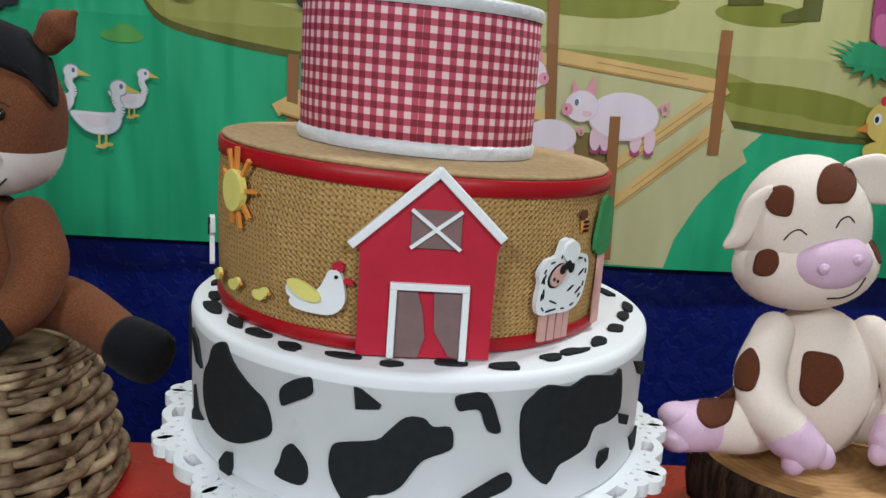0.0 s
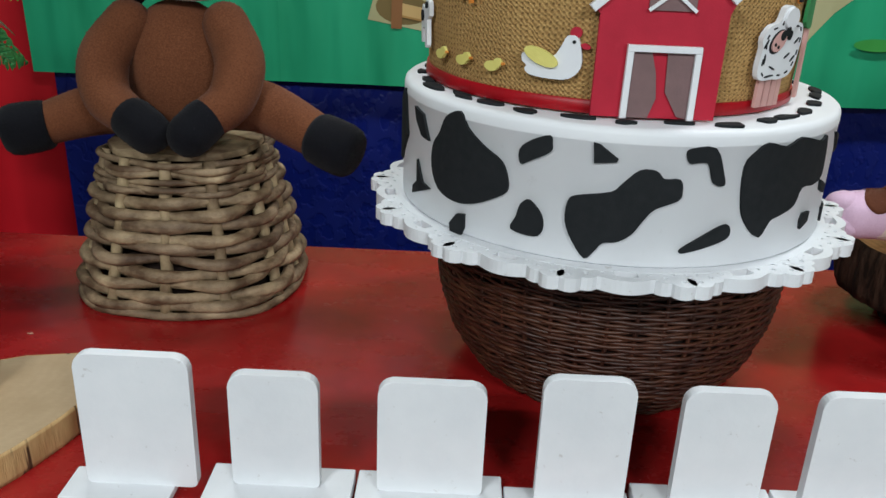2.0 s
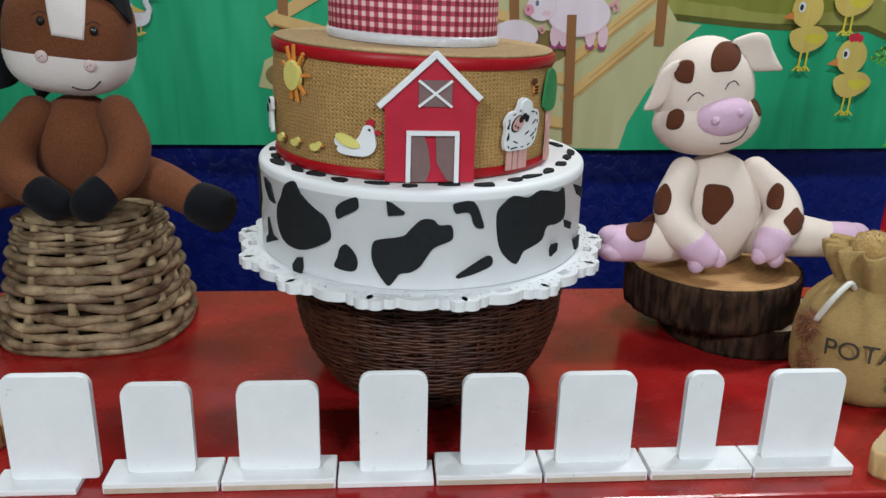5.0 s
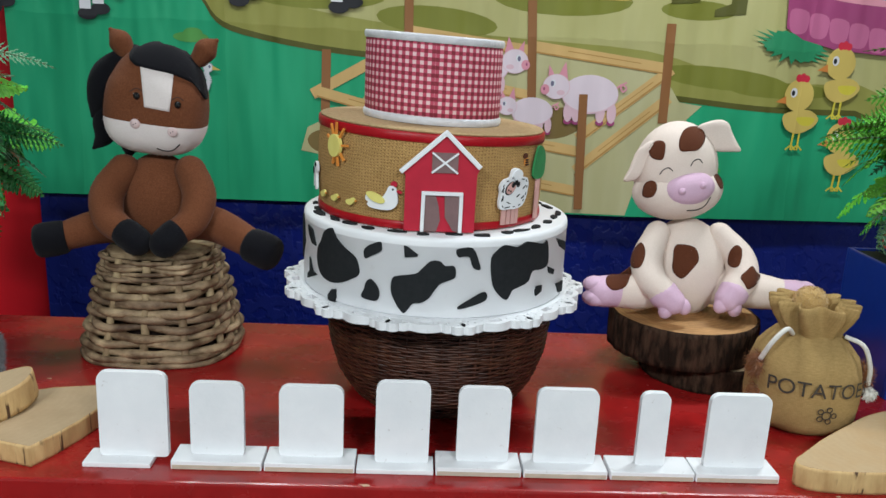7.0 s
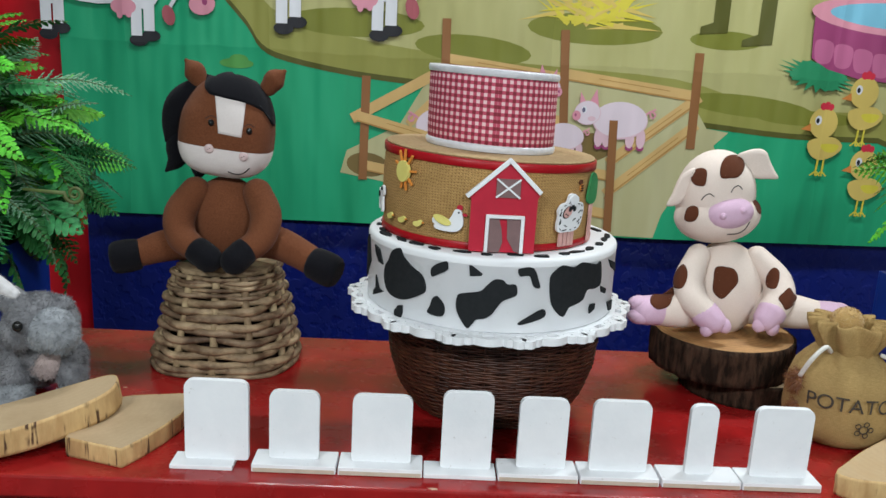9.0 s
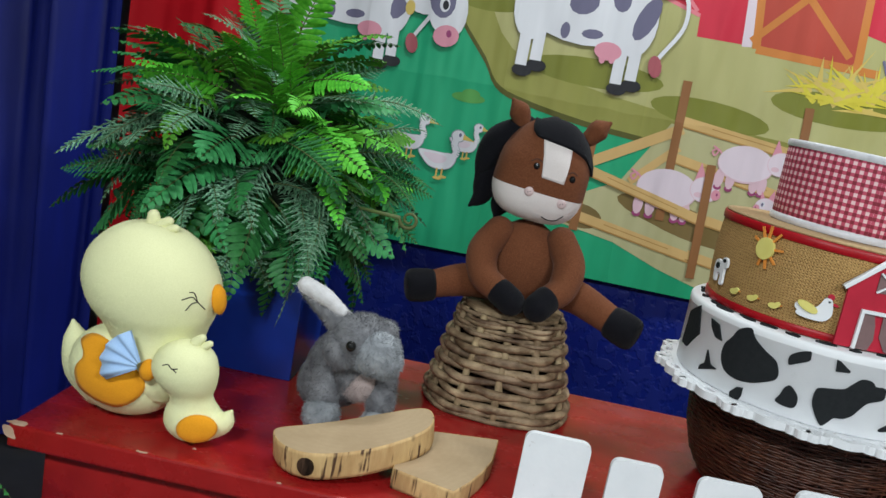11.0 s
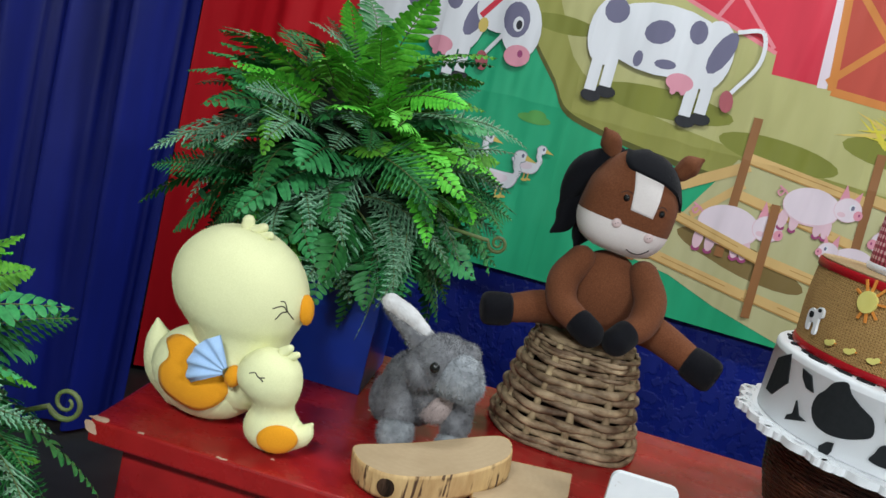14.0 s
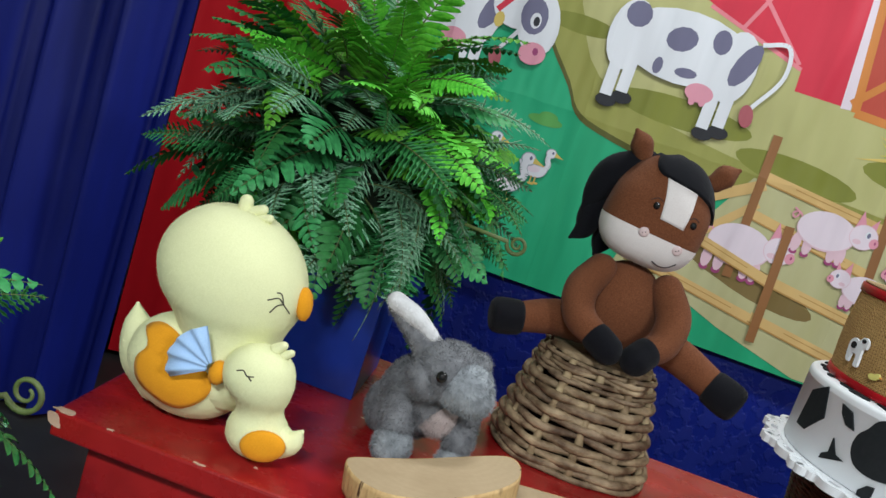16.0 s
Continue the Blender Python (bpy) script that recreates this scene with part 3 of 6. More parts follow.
hill = [(-0.70, 1.545), (-0.60, 1.43), (-0.553, 1.36), (-0.47, 1.325), (-0.25, 1.288), (0.05, 1.262), (0.45, 1.215), (0.91, 1.180), (1.20, 1.158), (1.5, 1.158), (1.86, 1.17), (1.86, 2.53), (-0.9, 2.53), (-0.86, 1.9), (-0.80, 1.70)]
art("hill_edge", print_edge, [(x, z - 0.018) for x, z in smooth_ring(hill, 3)])
art("hill", print_olive, smooth_ring(hill, 3))
art("meadow", print_meadow, smooth_ring([(-0.52, 1.47), (-0.30, 1.40), (0.05, 1.355), (0.40, 1.335), (0.80, 1.315), (1.05, 1.255), (1.25, 1.235), (1.5, 1.24), (1.84, 1.25), (1.84, 2.50), (-0.60, 2.50), (-0.66, 1.80), (-0.62, 1.62)], 3))
art("hill_shade", print_olive_dark, oval(-0.62, 1.60, 0.11, 0.028), oval(0.13, 1.375, 0.19, 0.045, -3), oval(0.95, 1.445, 0.12, 0.03), oval(1.05, 1.24, 0.22, 0.035, -4), oval(-0.25, 1.44, 0.22, 0.045), oval(0.52, 1.46, 0.22, 0.05), oval(1.25, 1.21, 0.17, 0.025))
art("field", print_sand, [(0.02, 1.33), (0.40, 1.30), (0.86, 1.245), (0.92, 1.160), (0.995, 1.150), (0.95, 1.105), (0.965, 1.075), (0.90, 1.02), (0.85, 0.955), (0.80, 0.86), (0.78, 0.781), (0.35, 0.786), (0.08, 0.86), (-0.08, 0.92), (-0.29, 0.955), (-0.27, 1.03), (-0.10, 1.12)])
art("field_shade", print_soil, oval(0.10, 1.035, 0.20, 0.045, -10), oval(0.14, 1.02, 0.20, 0.045, -12), oval(-0.20, 0.985, 0.07, 0.04, -5), oval(0.52, 1.075, 0.10, 0.05, 10))
art("grass_tuft", print_tuft, oval(-0.632, 1.293, 0.055, 0.016), oval(-0.625, 1.306, 0.030, 0.016))
# distant barns and straw above
art("barn_wall", print_red, [(-0.30, 1.78), (-0.13, 1.715), (0.03, 1.665), (0.03, 2.1), (-0.30, 2.1)], [(0.035, 1.605), (0.178, 1.605), (0.14, 2.1), (0.0, 2.1)], [(0.42, 1.72), (0.95, 1.60), (0.95, 2.1), (0.42, 2.1)])
art("barn_beam", print_beam, stroke(-0.28, 1.765, 0.03, 1.668, 0.012), stroke(-0.26, 1.95, 0.02, 1.68, 0.012), stroke(-0.05, 2.0, -0.17, 1.73, 0.012))
art("barn_panel", print_panel, [(0.22, 1.60), (0.53, 1.59), (0.50, 2.05), (0.16, 2.05)])
art("barn_trim", print_lilac, stroke(0.19, 1.60, 0.145, 2.1, 0.03))
art("barn_door", print_orange, stroke(0.22, 1.60, 0.16, 2.05, 0.025), stroke(0.22, 1.598, 0.60, 1.585, 0.025), stroke(0.20, 1.62, 0.50, 1.95, 0.022), stroke(0.19, 1.92, 0.50, 1.62, 0.022), stroke(0.53, 1.59, 0.50, 2.05, 0.025))
rng = random.Random(17)
for k in range(70):
    a = radians(rng.uniform(-30, 210))
    r = rng.uniform(0.6, 1.0)
    x0, z0 = 0.51 + rng.uniform(-0.10, 0.10), 1.500 + rng.uniform(-0.03, 0.04)
    x1, z1 = x0 + 0.17 * r * math.cos(a), z0 + 0.13 * r * math.sin(a) * (1 if math.sin(a) > 0 else 0.6)
    d = Vector((x1 - x0, z1 - z0)).normalized() * rng.uniform(0.006, 0.011)
    art("straw", print_hay if k % 3 else print_yellow, [(x0 - d.y, z0 + d.x), (x0 + d.y, z0 - d.x), (x1, z1)])
art("fork", print_grey, stroke(0.62, 1.60, 0.90, 1.72, 0.010), stroke(0.60, 1.63, 0.63, 1.57, 0.008))
art("boot_shape", print_edge, [(0.86, 1.462), (0.95, 1.47), (0.95, 1.68), (0.90, 1.68), (0.90, 1.50), (0.86, 1.485)], [(1.00, 1.43), (1.10, 1.44), (1.10, 1.64), (1.05, 1.64), (1.05, 1.47), (1.0, 1.45)])
# fence
art("fence_rail", print_rail, stroke(-0.255, 1.135, 0.06, 1.32, 0.034), stroke(0.05, 1.342, 0.44, 1.298, 0.034), stroke(0.44, 1.312, 0.87, 1.262, 0.036), stroke(-0.07, 1.125, 0.06, 1.26, 0.026), stroke(0.04, 1.228, 0.44, 1.16, 0.03))
art("fence_rail", print_rail, stroke(-0.22, 0.985, 0.18, 0.915, 0.034), stroke(0.16, 1.05, 0.62, 0.985, 0.034), stroke(0.16, 0.925, 0.62, 0.855, 0.034), stroke(0.60, 1.03, 0.885, 1.262, 0.034), stroke(0.60, 0.925, 0.885, 1.172, 0.034))
RAILS = [(0.05, 1.342, 0.44, 1.298), (0.44, 1.312, 0.87, 1.262), (0.04, 1.228, 0.44, 1.16), (-0.22, 0.985, 0.18, 0.915), (0.16, 1.05, 0.62, 0.985), (0.16, 0.925, 0.62, 0.855), (0.60, 1.03, 0.885, 1.262), (0.60, 0.925, 0.885, 1.172)]
art("rail_grain", print_grain, *[stroke(x0, z0 - 0.015, x1, z1 - 0.015, 0.005) for x0, z0, x1, z1 in RAILS], *[stroke(x0 + 0.25 * (x1 - x0), z0 + 0.25 * (z1 - z0) + 0.004, x0 + 0.8 * (x1 - x0), z0 + 0.8 * (z1 - z0) + 0.004, 0.0025) for x0, z0, x1, z1 in RAILS])
art("fence_post", print_post, stroke(-0.212, 1.275, -0.215, 0.935, 0.028), stroke(0.040, 1.468, 0.050, 1.02, 0.028), stroke(0.424, 1.452, 0.445, 1.10, 0.028), stroke(0.868, 1.402, 0.872, 1.09, 0.030))


def pig_print(x, z, s, turn):
    """A plump pig-like shape with feet, ears, snout, eye and a curled tail."""
    def at(a, b):
        return x + turn * s * a, z + s * b
    legs = (-0.86, -0.50, 0.26, 0.52)
    art("pig_shape_feet", print_plum, *[oval(*at(d, -0.86), s * 0.13, s * 0.10, n=12) for d in legs])
    art("pig_shape_legs", print_blush, *[oval(*at(d, -0.56), s * 0.15, s * 0.32, n=14) for d in legs])
    curl = smooth_line([at(-0.93, 0.20), at(-1.10, 0.34), at(-1.26, 0.24), at(-1.16, 0.12), at(-1.08, 0.30), at(-1.26, 0.42)], 5)
    art("pig_shape_tail", print_pink, *[stroke(*curl[i], *curl[i + 1], s * 0.055) for i in range(len(curl) - 1)])
    art("pig_shape_edge", print_blush, oval(*at(-0.13, 0.0), s * 0.90, s * 0.605, n=28))
    art("pig_shape", print_lilac, oval(*at(-0.13, 0.03), s * 0.88, s * 0.575, n=28))
    art("pig_shape_ear", print_pink, [at(0.60, 0.42), at(0.92, 0.52), at(0.70, 0.98)], [at(1.00, 0.52), at(1.22, 0.40), at(1.22, 0.86)])
    art("pig_shape_edge", print_blush, oval(*at(0.95, 0.20), s * 0.43, s * 0.39, n=24))
    art("pig_shape_head", print_lilac, oval(*at(0.95, 0.20), s * 0.41, s * 0.37, n=24))
    art("pig_shape_cheek", print_blush, oval(*at(0.80, 0.02), s * 0.13, s * 0.08, n=14))
    art("pig_shape_snout", print_pink, oval(*at(1.30, 0.10), s * 0.14, s * 0.16, n=14))
    art("pig_shape_nostril", print_plum, oval(*at(1.33, 0.12), s * 0.03, s * 0.05, n=8))
    art("pig_shape_eye_white", print_white, oval(*at(1.06, 0.30), s * 0.085, s * 0.115, n=12))
    art("pig_shape_eye", print_grey, oval(*at(1.08, 0.29), s * 0.055, s * 0.085, n=10))


pig_print(0.066, 1.122, 0.108, 1)
pig_print(0.288, 1.245, 0.098, 1)
pig_print(0.436, 1.110, 0.075, -1)
pig_print(0.615, 1.172, 0.102, -1)
art("fence_rail", print_rail, stroke(-0.24, 1.145, 0.17, 1.045, 0.034))
art("rail_grain", print_grain, stroke(-0.24, 1.130, 0.17, 1.030, 0.005), stroke(-0.14, 1.125, 0.10, 1.066, 0.0025))
art("fence_post", print_post, stroke(0.172, 1.225, 0.188, 0.852, 0.028), stroke(0.607, 1.172, 0.620, 0.797, 0.028))


def goose_print(x, z, s, turn):
    """A goose-like shape: body, bent neck, head, wing and feet."""
    def at(a, b):
        return x + turn * s * a, z + s * b
    body = smooth_ring([at(-1.15, 0.30), at(-0.55, 0.36), at(0.10, 0.34), at(0.62, 0.36), at(0.88, 0.10), at(0.62, -0.38), at(0.05, -0.54), at(-0.60, -0.36)], 4)
    neck = smooth_line([at(0.62, 0.10), at(0.86, 0.48), at(0.68, 0.86), at(0.72, 1.22)], 5)
    for name, mat, grow in (("goose_shape_edge", print_line, 0.055), ("goose_shape", print_white, 0.0)):
        c = sum(body) / len(body)
        art(name, mat, [c + (q - c) * (1 + grow) for q in body], *[stroke(*neck[i], *neck[i + 1], s * (0.34 + grow)) for i in range(len(neck) - 1)], oval(*at(0.80, 1.36), s * (0.33 + grow), s * (0.29 + grow), n=18))
    art("goose_shape_wing", print_lilac, smooth_ring([at(-0.85, 0.22), at(0.28, 0.20), at(0.34, -0.10), at(-0.12, -0.26), at(-0.52, -0.12)], 3))
    art("goose_shape_beak", print_yellow, [at(1.08, 1.50), at(1.70, 1.20), at(1.06, 1.20)], stroke(*at(-0.02, -0.5), *at(-0.02, -1.0), s * 0.09), stroke(*at(0.26, -0.48), *at(0.26, -0.9), s * 0.09), oval(*at(0.06, -1.02), s * 0.24, s * 0.09, n=10), oval(*at(0.34, -0.92), s * 0.22, s * 0.08, n=10))
    art("goose_shape_eye", print_grey, oval(*at(0.90, 1.42), s * 0.08, s * 0.11, n=10))


goose_print(-0.80, 1.125, 0.055, 1)
goose_print(-0.615, 1.142, 0.045, 1)
goose_print(-0.690, 1.082, 0.062, 1)


def cow_print(x, z, s, turn, head):
    legs = [(-0.80, 0.0), (-0.60, 0.10), (0.62, -0.03), (0.82, 0.05)]
    art("cow_shape_hoof", print_black, *[oval(x + s * (d + 0.03), z - s * (1.0 - e), s * 0.15, s * 0.09, n=12) for d, e in legs])
    art("cow_shape", print_white, oval(x + s * 0.03, z, s * 0.94, s * 0.50), *[stroke(x + s * d, z - s * 0.2, x + s * d, z - s * (0.93 - e), s * 0.17) for d, e in legs], oval(x - s * 0.75, z - s * 0.05, s * 0.3, s * 0.5), oval(x + s * 0.75, z - s * 0.05, s * 0.3, s * 0.5))
    art("cow_shape_spot", print_grey, oval(x - s * 0.05, z + s * 0.10, s * 0.22, s * 0.17, 20, 12), oval(x + s * 0.48, z + s * 0.22, s * 0.13, s * 0.17, 10, 12), oval(x + s * 0.88, z + s * 0.02, s * 0.14, s * 0.34, -20, 12), oval(x - s * 0.72, z + s * 0.25, s * 0.18, s * 0.18, 0, 12), oval(x - s * 0.25, z - s * 0.33, s * 0.07, s * 0.12, 0, 10), oval(x + s * 0.15, z - s * 0.32, s * 0.16, s * 0.07, 5, 10))
    art("cow_shape_udder", print_pink, oval(x + s * 0.42, z - s * 0.52, s * 0.20, s * 0.13), oval(x + s * 0.36, z - s * 0.64, s * 0.05, s * 0.07, n=8), oval(x + s * 0.50, z - s * 0.62, s * 0.05, s * 0.07, n=8))
    tail = smooth_line([(x + s * 1.0, z + s * 0.35), (x + s * 1.35, z + s * 0.42), (x + s * 1.42, z), (x + s * 1.15, z - s * 0.5)], 6)
    art("cow_shape_tail", print_white, *[stroke(*tail[i], *tail[i + 1], s * 0.06) for i in range(len(tail) - 1)])
    art("cow_shape_tuft", print_tail, oval(x + s * 1.13, z - s * 0.62, s * 0.10, s * 0.16, 15, 12))
    if head:
        art("cow_shape_head", print_white, oval(x + s * 1.60, z + s * 0.06, s * 0.33, s * 0.52, 14), oval(x + s * 1.25, z + s * 0.2, s * 0.4, s * 0.35))
        art("cow_shape_face", print_grey, oval(x + s * 1.52, z + s * 0.12, s * 0.21, s * 0.28, 10, 14))
        art("cow_shape_eye_white", print_white, oval(x + s * 1.56, z + s * 0.06, s * 0.085, s * 0.12, 5, 12))
        art("cow_shape_eye", print_black, oval(x + s * 1.575, z + s * 0.05, s * 0.05, s * 0.075, 5, 10))
        art("cow_shape_nose", print_pink, oval(x + s * 1.66, z - s * 0.42, s * 0.21, s * 0.17, 10, 16))
        art("cow_shape_nostril", print_plum, oval(x + s * 1.70, z - s * 0.38, s * 0.045, s * 0.06, 10, 8))
        art("cow_shape_bell", print_yellow, oval(x + s * 1.02, z - s * 0.08, s * 0.08, s * 0.12, n=10))
        art("cow_shape_band", print_red, stroke(x + s * 0.95, z + s * 0.05, x + s * 1.2, z + s * 0.40, s * 0.09))


cow_print(-0.315, 1.625, 0.215, 1, False)
cow_print(-1.07, 1.555, 0.20, 1, True)
# well, bush and chicks
leaves = []
for k in range(44):
    a = math.pi * 2 * k / 44
    r = (1.0 if k % 2 else 0.70) * (1 + 0.16 * math.sin(k * 3.7))
    leaves.append((1.262 + 0.125 * r * math.cos(a), 1.350 - 0.16 * 0.125 * r * math.cos(a) + 0.052 * r * math.sin(a)))
art("bush", print_teal, leaves)
art("well_wall", print_plum, [(1.225, 1.50), (1.232, 1.405), (1.29, 1.372), (1.40, 1.345), (1.55, 1.335), (1.80, 1.345), (1.80, 1.56), (1.225, 1.56)])
for k in range(8):
    x = 1.240 + 0.066 * k
    drop = 0.012 * min(k, 4)
    art("well_stone", print_stone, smooth_ring([(x, 1.462 - drop), (x + 0.056, 1.455 - drop), (x + 0.056, 1.400 - drop), (x + 0.030, 1.388 - drop), (x + 0.003, 1.402 - drop)], 4))
art("well_rim", print_pink, oval(1.53, 1.545, 0.32, 0.062, -2, 28))
art("well_water", print_water, oval(1.54, 1.545, 0.27, 0.042, -2, 28))
for x, z, s in ((1.304, 1.135, 0.064), (1.424, 1.240, 0.064), (1.461, 1.004, 0.064)):
    art("chick_shape_feet", print_hay, stroke(x, z - s * 0.8, x - s * 0.05, z - s * 1.55, s * 0.10), stroke(x + s * 0.3, z - s * 0.8, x + s * 0.28, z - s * 1.55, s * 0.10), *[stroke(x + d, z - s * 1.5, x + d + s * e, z - s * 1.75, s * 0.08) for d in (-s * 0.05, s * 0.28) for e in (-0.28, 0.0, 0.25)])
    art("chick_shape", print_yellow, smooth_ring([(x - s * 0.62, z + s * 0.05), (x - s * 0.50, z - s * 0.62), (x + s * 0.10, z - s * 0.92), (x + s * 0.85, z - s * 0.62), (x + s * 1.15, z - s * 0.12), (x + s * 0.55, z + s * 0.30)], 4), oval(x, z + s, s * 0.74, s * 0.80, n=24))
    art("chick_shape_wing", print_hay, smooth_ring([(x + s * 0.05, z - s * 0.10), (x + s * 0.95, z - s * 0.10), (x + s * 0.75, z - s * 0.48), (x + s * 0.25, z - s * 0.45)], 4))
    art("chick_shape_comb", print_red, oval(x - s * 0.12, z + s * 1.84, s * 0.16, s * 0.20, 8, 10), oval(x + s * 0.08, z + s * 1.88, s * 0.17, s * 0.22, 0, 10), oval(x + s * 0.28, z + s * 1.82, s * 0.15, s * 0.18, -8, 10))
    art("chick_shape_beak", print_orange, [(x - s * 0.66, z + s * 0.95), (x - s * 1.15, z + s * 0.62), (x - s * 0.60, z + s * 0.55)])
    art("chick_shape_eye_white", print_white, oval(x - s * 0.28, z + s * 1.12, s * 0.17, s * 0.24, 0, 14))
    art("chick_shape_eye", print_black, oval(x - s * 0.31, z + s * 1.10, s * 0.09, s * 0.14, 0, 10))
art("grass_tuft", print_lawn, oval(1.02, 0.945, 0.06, 0.016))

# ---- the red table ----
TOP = 0.75
table = thing("party_table", (0.1, 0.79, 0), "red gloss-painted wooden table with chipped edges", "table")
bm = fresh()
box(bm, -1.055, 1.36, 0.485, 1.105, TOP - 0.034, TOP, 0.004)
tabletop = part("tabletop", bm, red_paint, table, "", False)
bm = fresh()
box(bm, -1.012, 1.32, 0.512, 1.09, TOP - 0.14, TOP - 0.034, 0.003)
part("apron", bm, red_paint, table, "", False)
bm = fresh()
box(bm, -1.022, 1.33, 0.505, 1.095, 0.0, TOP - 0.14, 0.003)
part("body", bm, red_paint, table, "", False)
rng = random.Random(4)
CHIPS = [(-1.046, 0.4925, 0.011, 0.007), (-0.98, 0.4885, 0.004, 0.0018), (-0.86, 0.4885, 0.006, 0.002), (-0.80, 0.53, 0.0025, 0.002), (-0.66, 0.4885, 0.003, 0.0015), (0.02, 0.4885, 0.005, 0.0015), (0.42, 0.4885, 0.004, 0.0015), (0.66, 0.4885, 0.004, 0.0015), (-0.72, 0.80, 0.003, 0.002), (-0.52, 0.80, 0.003, 0.0015), (-0.98, 0.62, 0.002, 0.0015)]
for k, (x, y, a, b) in enumerate(CHIPS):
    bm = fresh()
    slab(bm, [(x + p, y + q) for p, q in blob(k, 11, a, b, 0.6)], 0.0012, Matrix.Translation((0, 0, TOP - 0.0004)))
    part("chip", bm, bare_wood, tabletop, "bare wood where paint has chipped", False)
bm = fresh()
slab(bm, [(-1.052 + p, TOP - 0.012 + q) for p, q in blob(31, 8, 0.012, 0.010, 0.4)], 0.0014, upright(0.4856))
part("chip", bm, bare_wood, tabletop, "bare wood where paint has chipped", False)

# ---- the cake on its basket ----
CX, CY = 0.109, 0.817
BX, BQ = 0.121, 0.822
display = thing("dark_basket", (BX, BQ, TOP), "round dark brown rattan basket under the cake board", "basket")


def bowl_radius(z):
    s = (z - TOP) / 0.182
    pts = [(0.0, 0.130), (0.08, 0.144), (0.25, 0.163), (0.5, 0.177), (0.75, 0.182), (1.0, 0.180)]
    for (s0, r0), (s1, r1) in zip(pts, pts[1:]):
        if s <= s1:
            return r0 + (r1 - r0) * (s - s0) / (s1 - s0)
    return pts[-1][1]


# near-black closed form just inside the weave, seen through its gaps
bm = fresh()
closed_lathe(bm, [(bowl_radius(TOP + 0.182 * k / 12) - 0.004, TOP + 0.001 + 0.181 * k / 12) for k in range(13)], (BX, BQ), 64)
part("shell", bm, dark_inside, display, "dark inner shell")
STAKES = 44
for k in range(STAKES):
    bm = fresh()
    a = 2 * math.pi * k / STAKES
    sweep(bm, [(BX + bowl_radius(z) * math.sin(a), BQ - bowl_radius(z) * math.cos(a), z) for z in (TOP + 0.003 + 0.178 * j / 8 for j in range(9))], 0.0023, 0, 6)
    part("stake", bm, dark_wicker, display)
ROWS_DARK = 46
for j in range(ROWS_DARK):
    z = TOP + 0.004 + 0.175 * j / (ROWS_DARK - 1)
    bm = fresh()
    pts, rr = [], random.Random(j)
    n = STAKES * 5
    off = [rr.uniform(-0.0012, 0.0012) for _ in range(STAKES + 1)]
    off[-1] = off[0]
    for k in range(n):
        a = 2 * math.pi * k / n
        s = k / 5
        dz = off[int(s)] * (1 - s % 1) + off[int(s) + 1] * (s % 1)
        r = bowl_radius(z) + 0.0016 * math.cos(math.pi * (s + j)) + 0.0008 * noise.noise((7 * math.cos(a), 7 * math.sin(a), j * 1.7)) + 0.0009
        pts.append((BX + r * math.sin(a), BQ - r * math.cos(a), z + dz + 0.0012 * noise.noise((5 * math.cos(a), 5 * math.sin(a), j * 2.3))))
    sweep(bm, pts, rr.uniform(0.0016, 0.0022), 0, 6, True)
    part("weaver", bm, dark_wicker, display)



def settle(bm):
    """The upper tiers sit a touch higher on one side."""
    for v in bm.verts:
        v.co.z -= 0.040 * (v.co.x - 0.097) * max(0.0, min(1.0, (v.co.z - 1.065) / 0.12))
    return bm


# fretwork board
BOARD = 0.9325
board = thing("cake_board", (CX, CY, BOARD), "white painted round board with a fretwork edge", "cake board")
bm = fresh()
closed_lathe(bm, [(0.219, BOARD), (0.219, BOARD + 0.012)], (CX, CY), 96)
part("disc", bm, white_paint, board, "", False)
N_MOTIF = 14
for k in range(N_MOTIF):
    a0 = 2 * math.pi * (k + 0.35) / N_MOTIF
    # a cluster of pierced rings, then an arched rail to the next cluster
    for da, r, size in ((-0.085, 0.2275, 0.0105), (-0.03, 0.2355, 0.0105), (0.03, 0.2355, 0.0105), (0.085, 0.2275, 0.0105), (0.0, 0.2235, 0.0095), (-0.14, 0.2235, 0.0095), (0.14, 0.2235, 0.0095)):
        a = a0 + da
        c = (CX + r * math.sin(a), CY - r * math.cos(a))
        low = BOARD + (0.0003 if abs(da) in (0.03, 0.14) else 0.0)
        prof = [(size, low), (size, low + 0.0115), (size * 0.22, low + 0.0115), (size * 0.22, low)]
        bm = fresh()
        rings = lathe(bm, prof, c, 14)
        for q in range(14):
            bm.faces.new((rings[3][q], rings[3][(q + 1) % 14], rings[0][(q + 1) % 14], rings[0][q]))
        part("pierced_rosette", bm, white_paint, board, "", False)
    bm = fresh()
    n, arc = 12, 2 * math.pi / N_MOTIF
    outer, inner = [], []
    for q in range(n + 1):
        s = q / n
        a = a0 + 0.12 + (arc - 0.24) * s
        r = 0.2275 + 0.008 * math.sin(math.pi * s)
        outer.append((CX + (r + 0.003) * math.sin(a), CY - (r + 0.003) * math.cos(a)))
        inner.append((CX + (r - 0.0055) * math.sin(a), CY - (r - 0.0055) * math.cos(a)))
    slab(bm, outer + inner[::-1], 0.012, Matrix.Translation((0, 0, BOARD)))
    part("arched_rail", bm, white_paint, board, "", False)

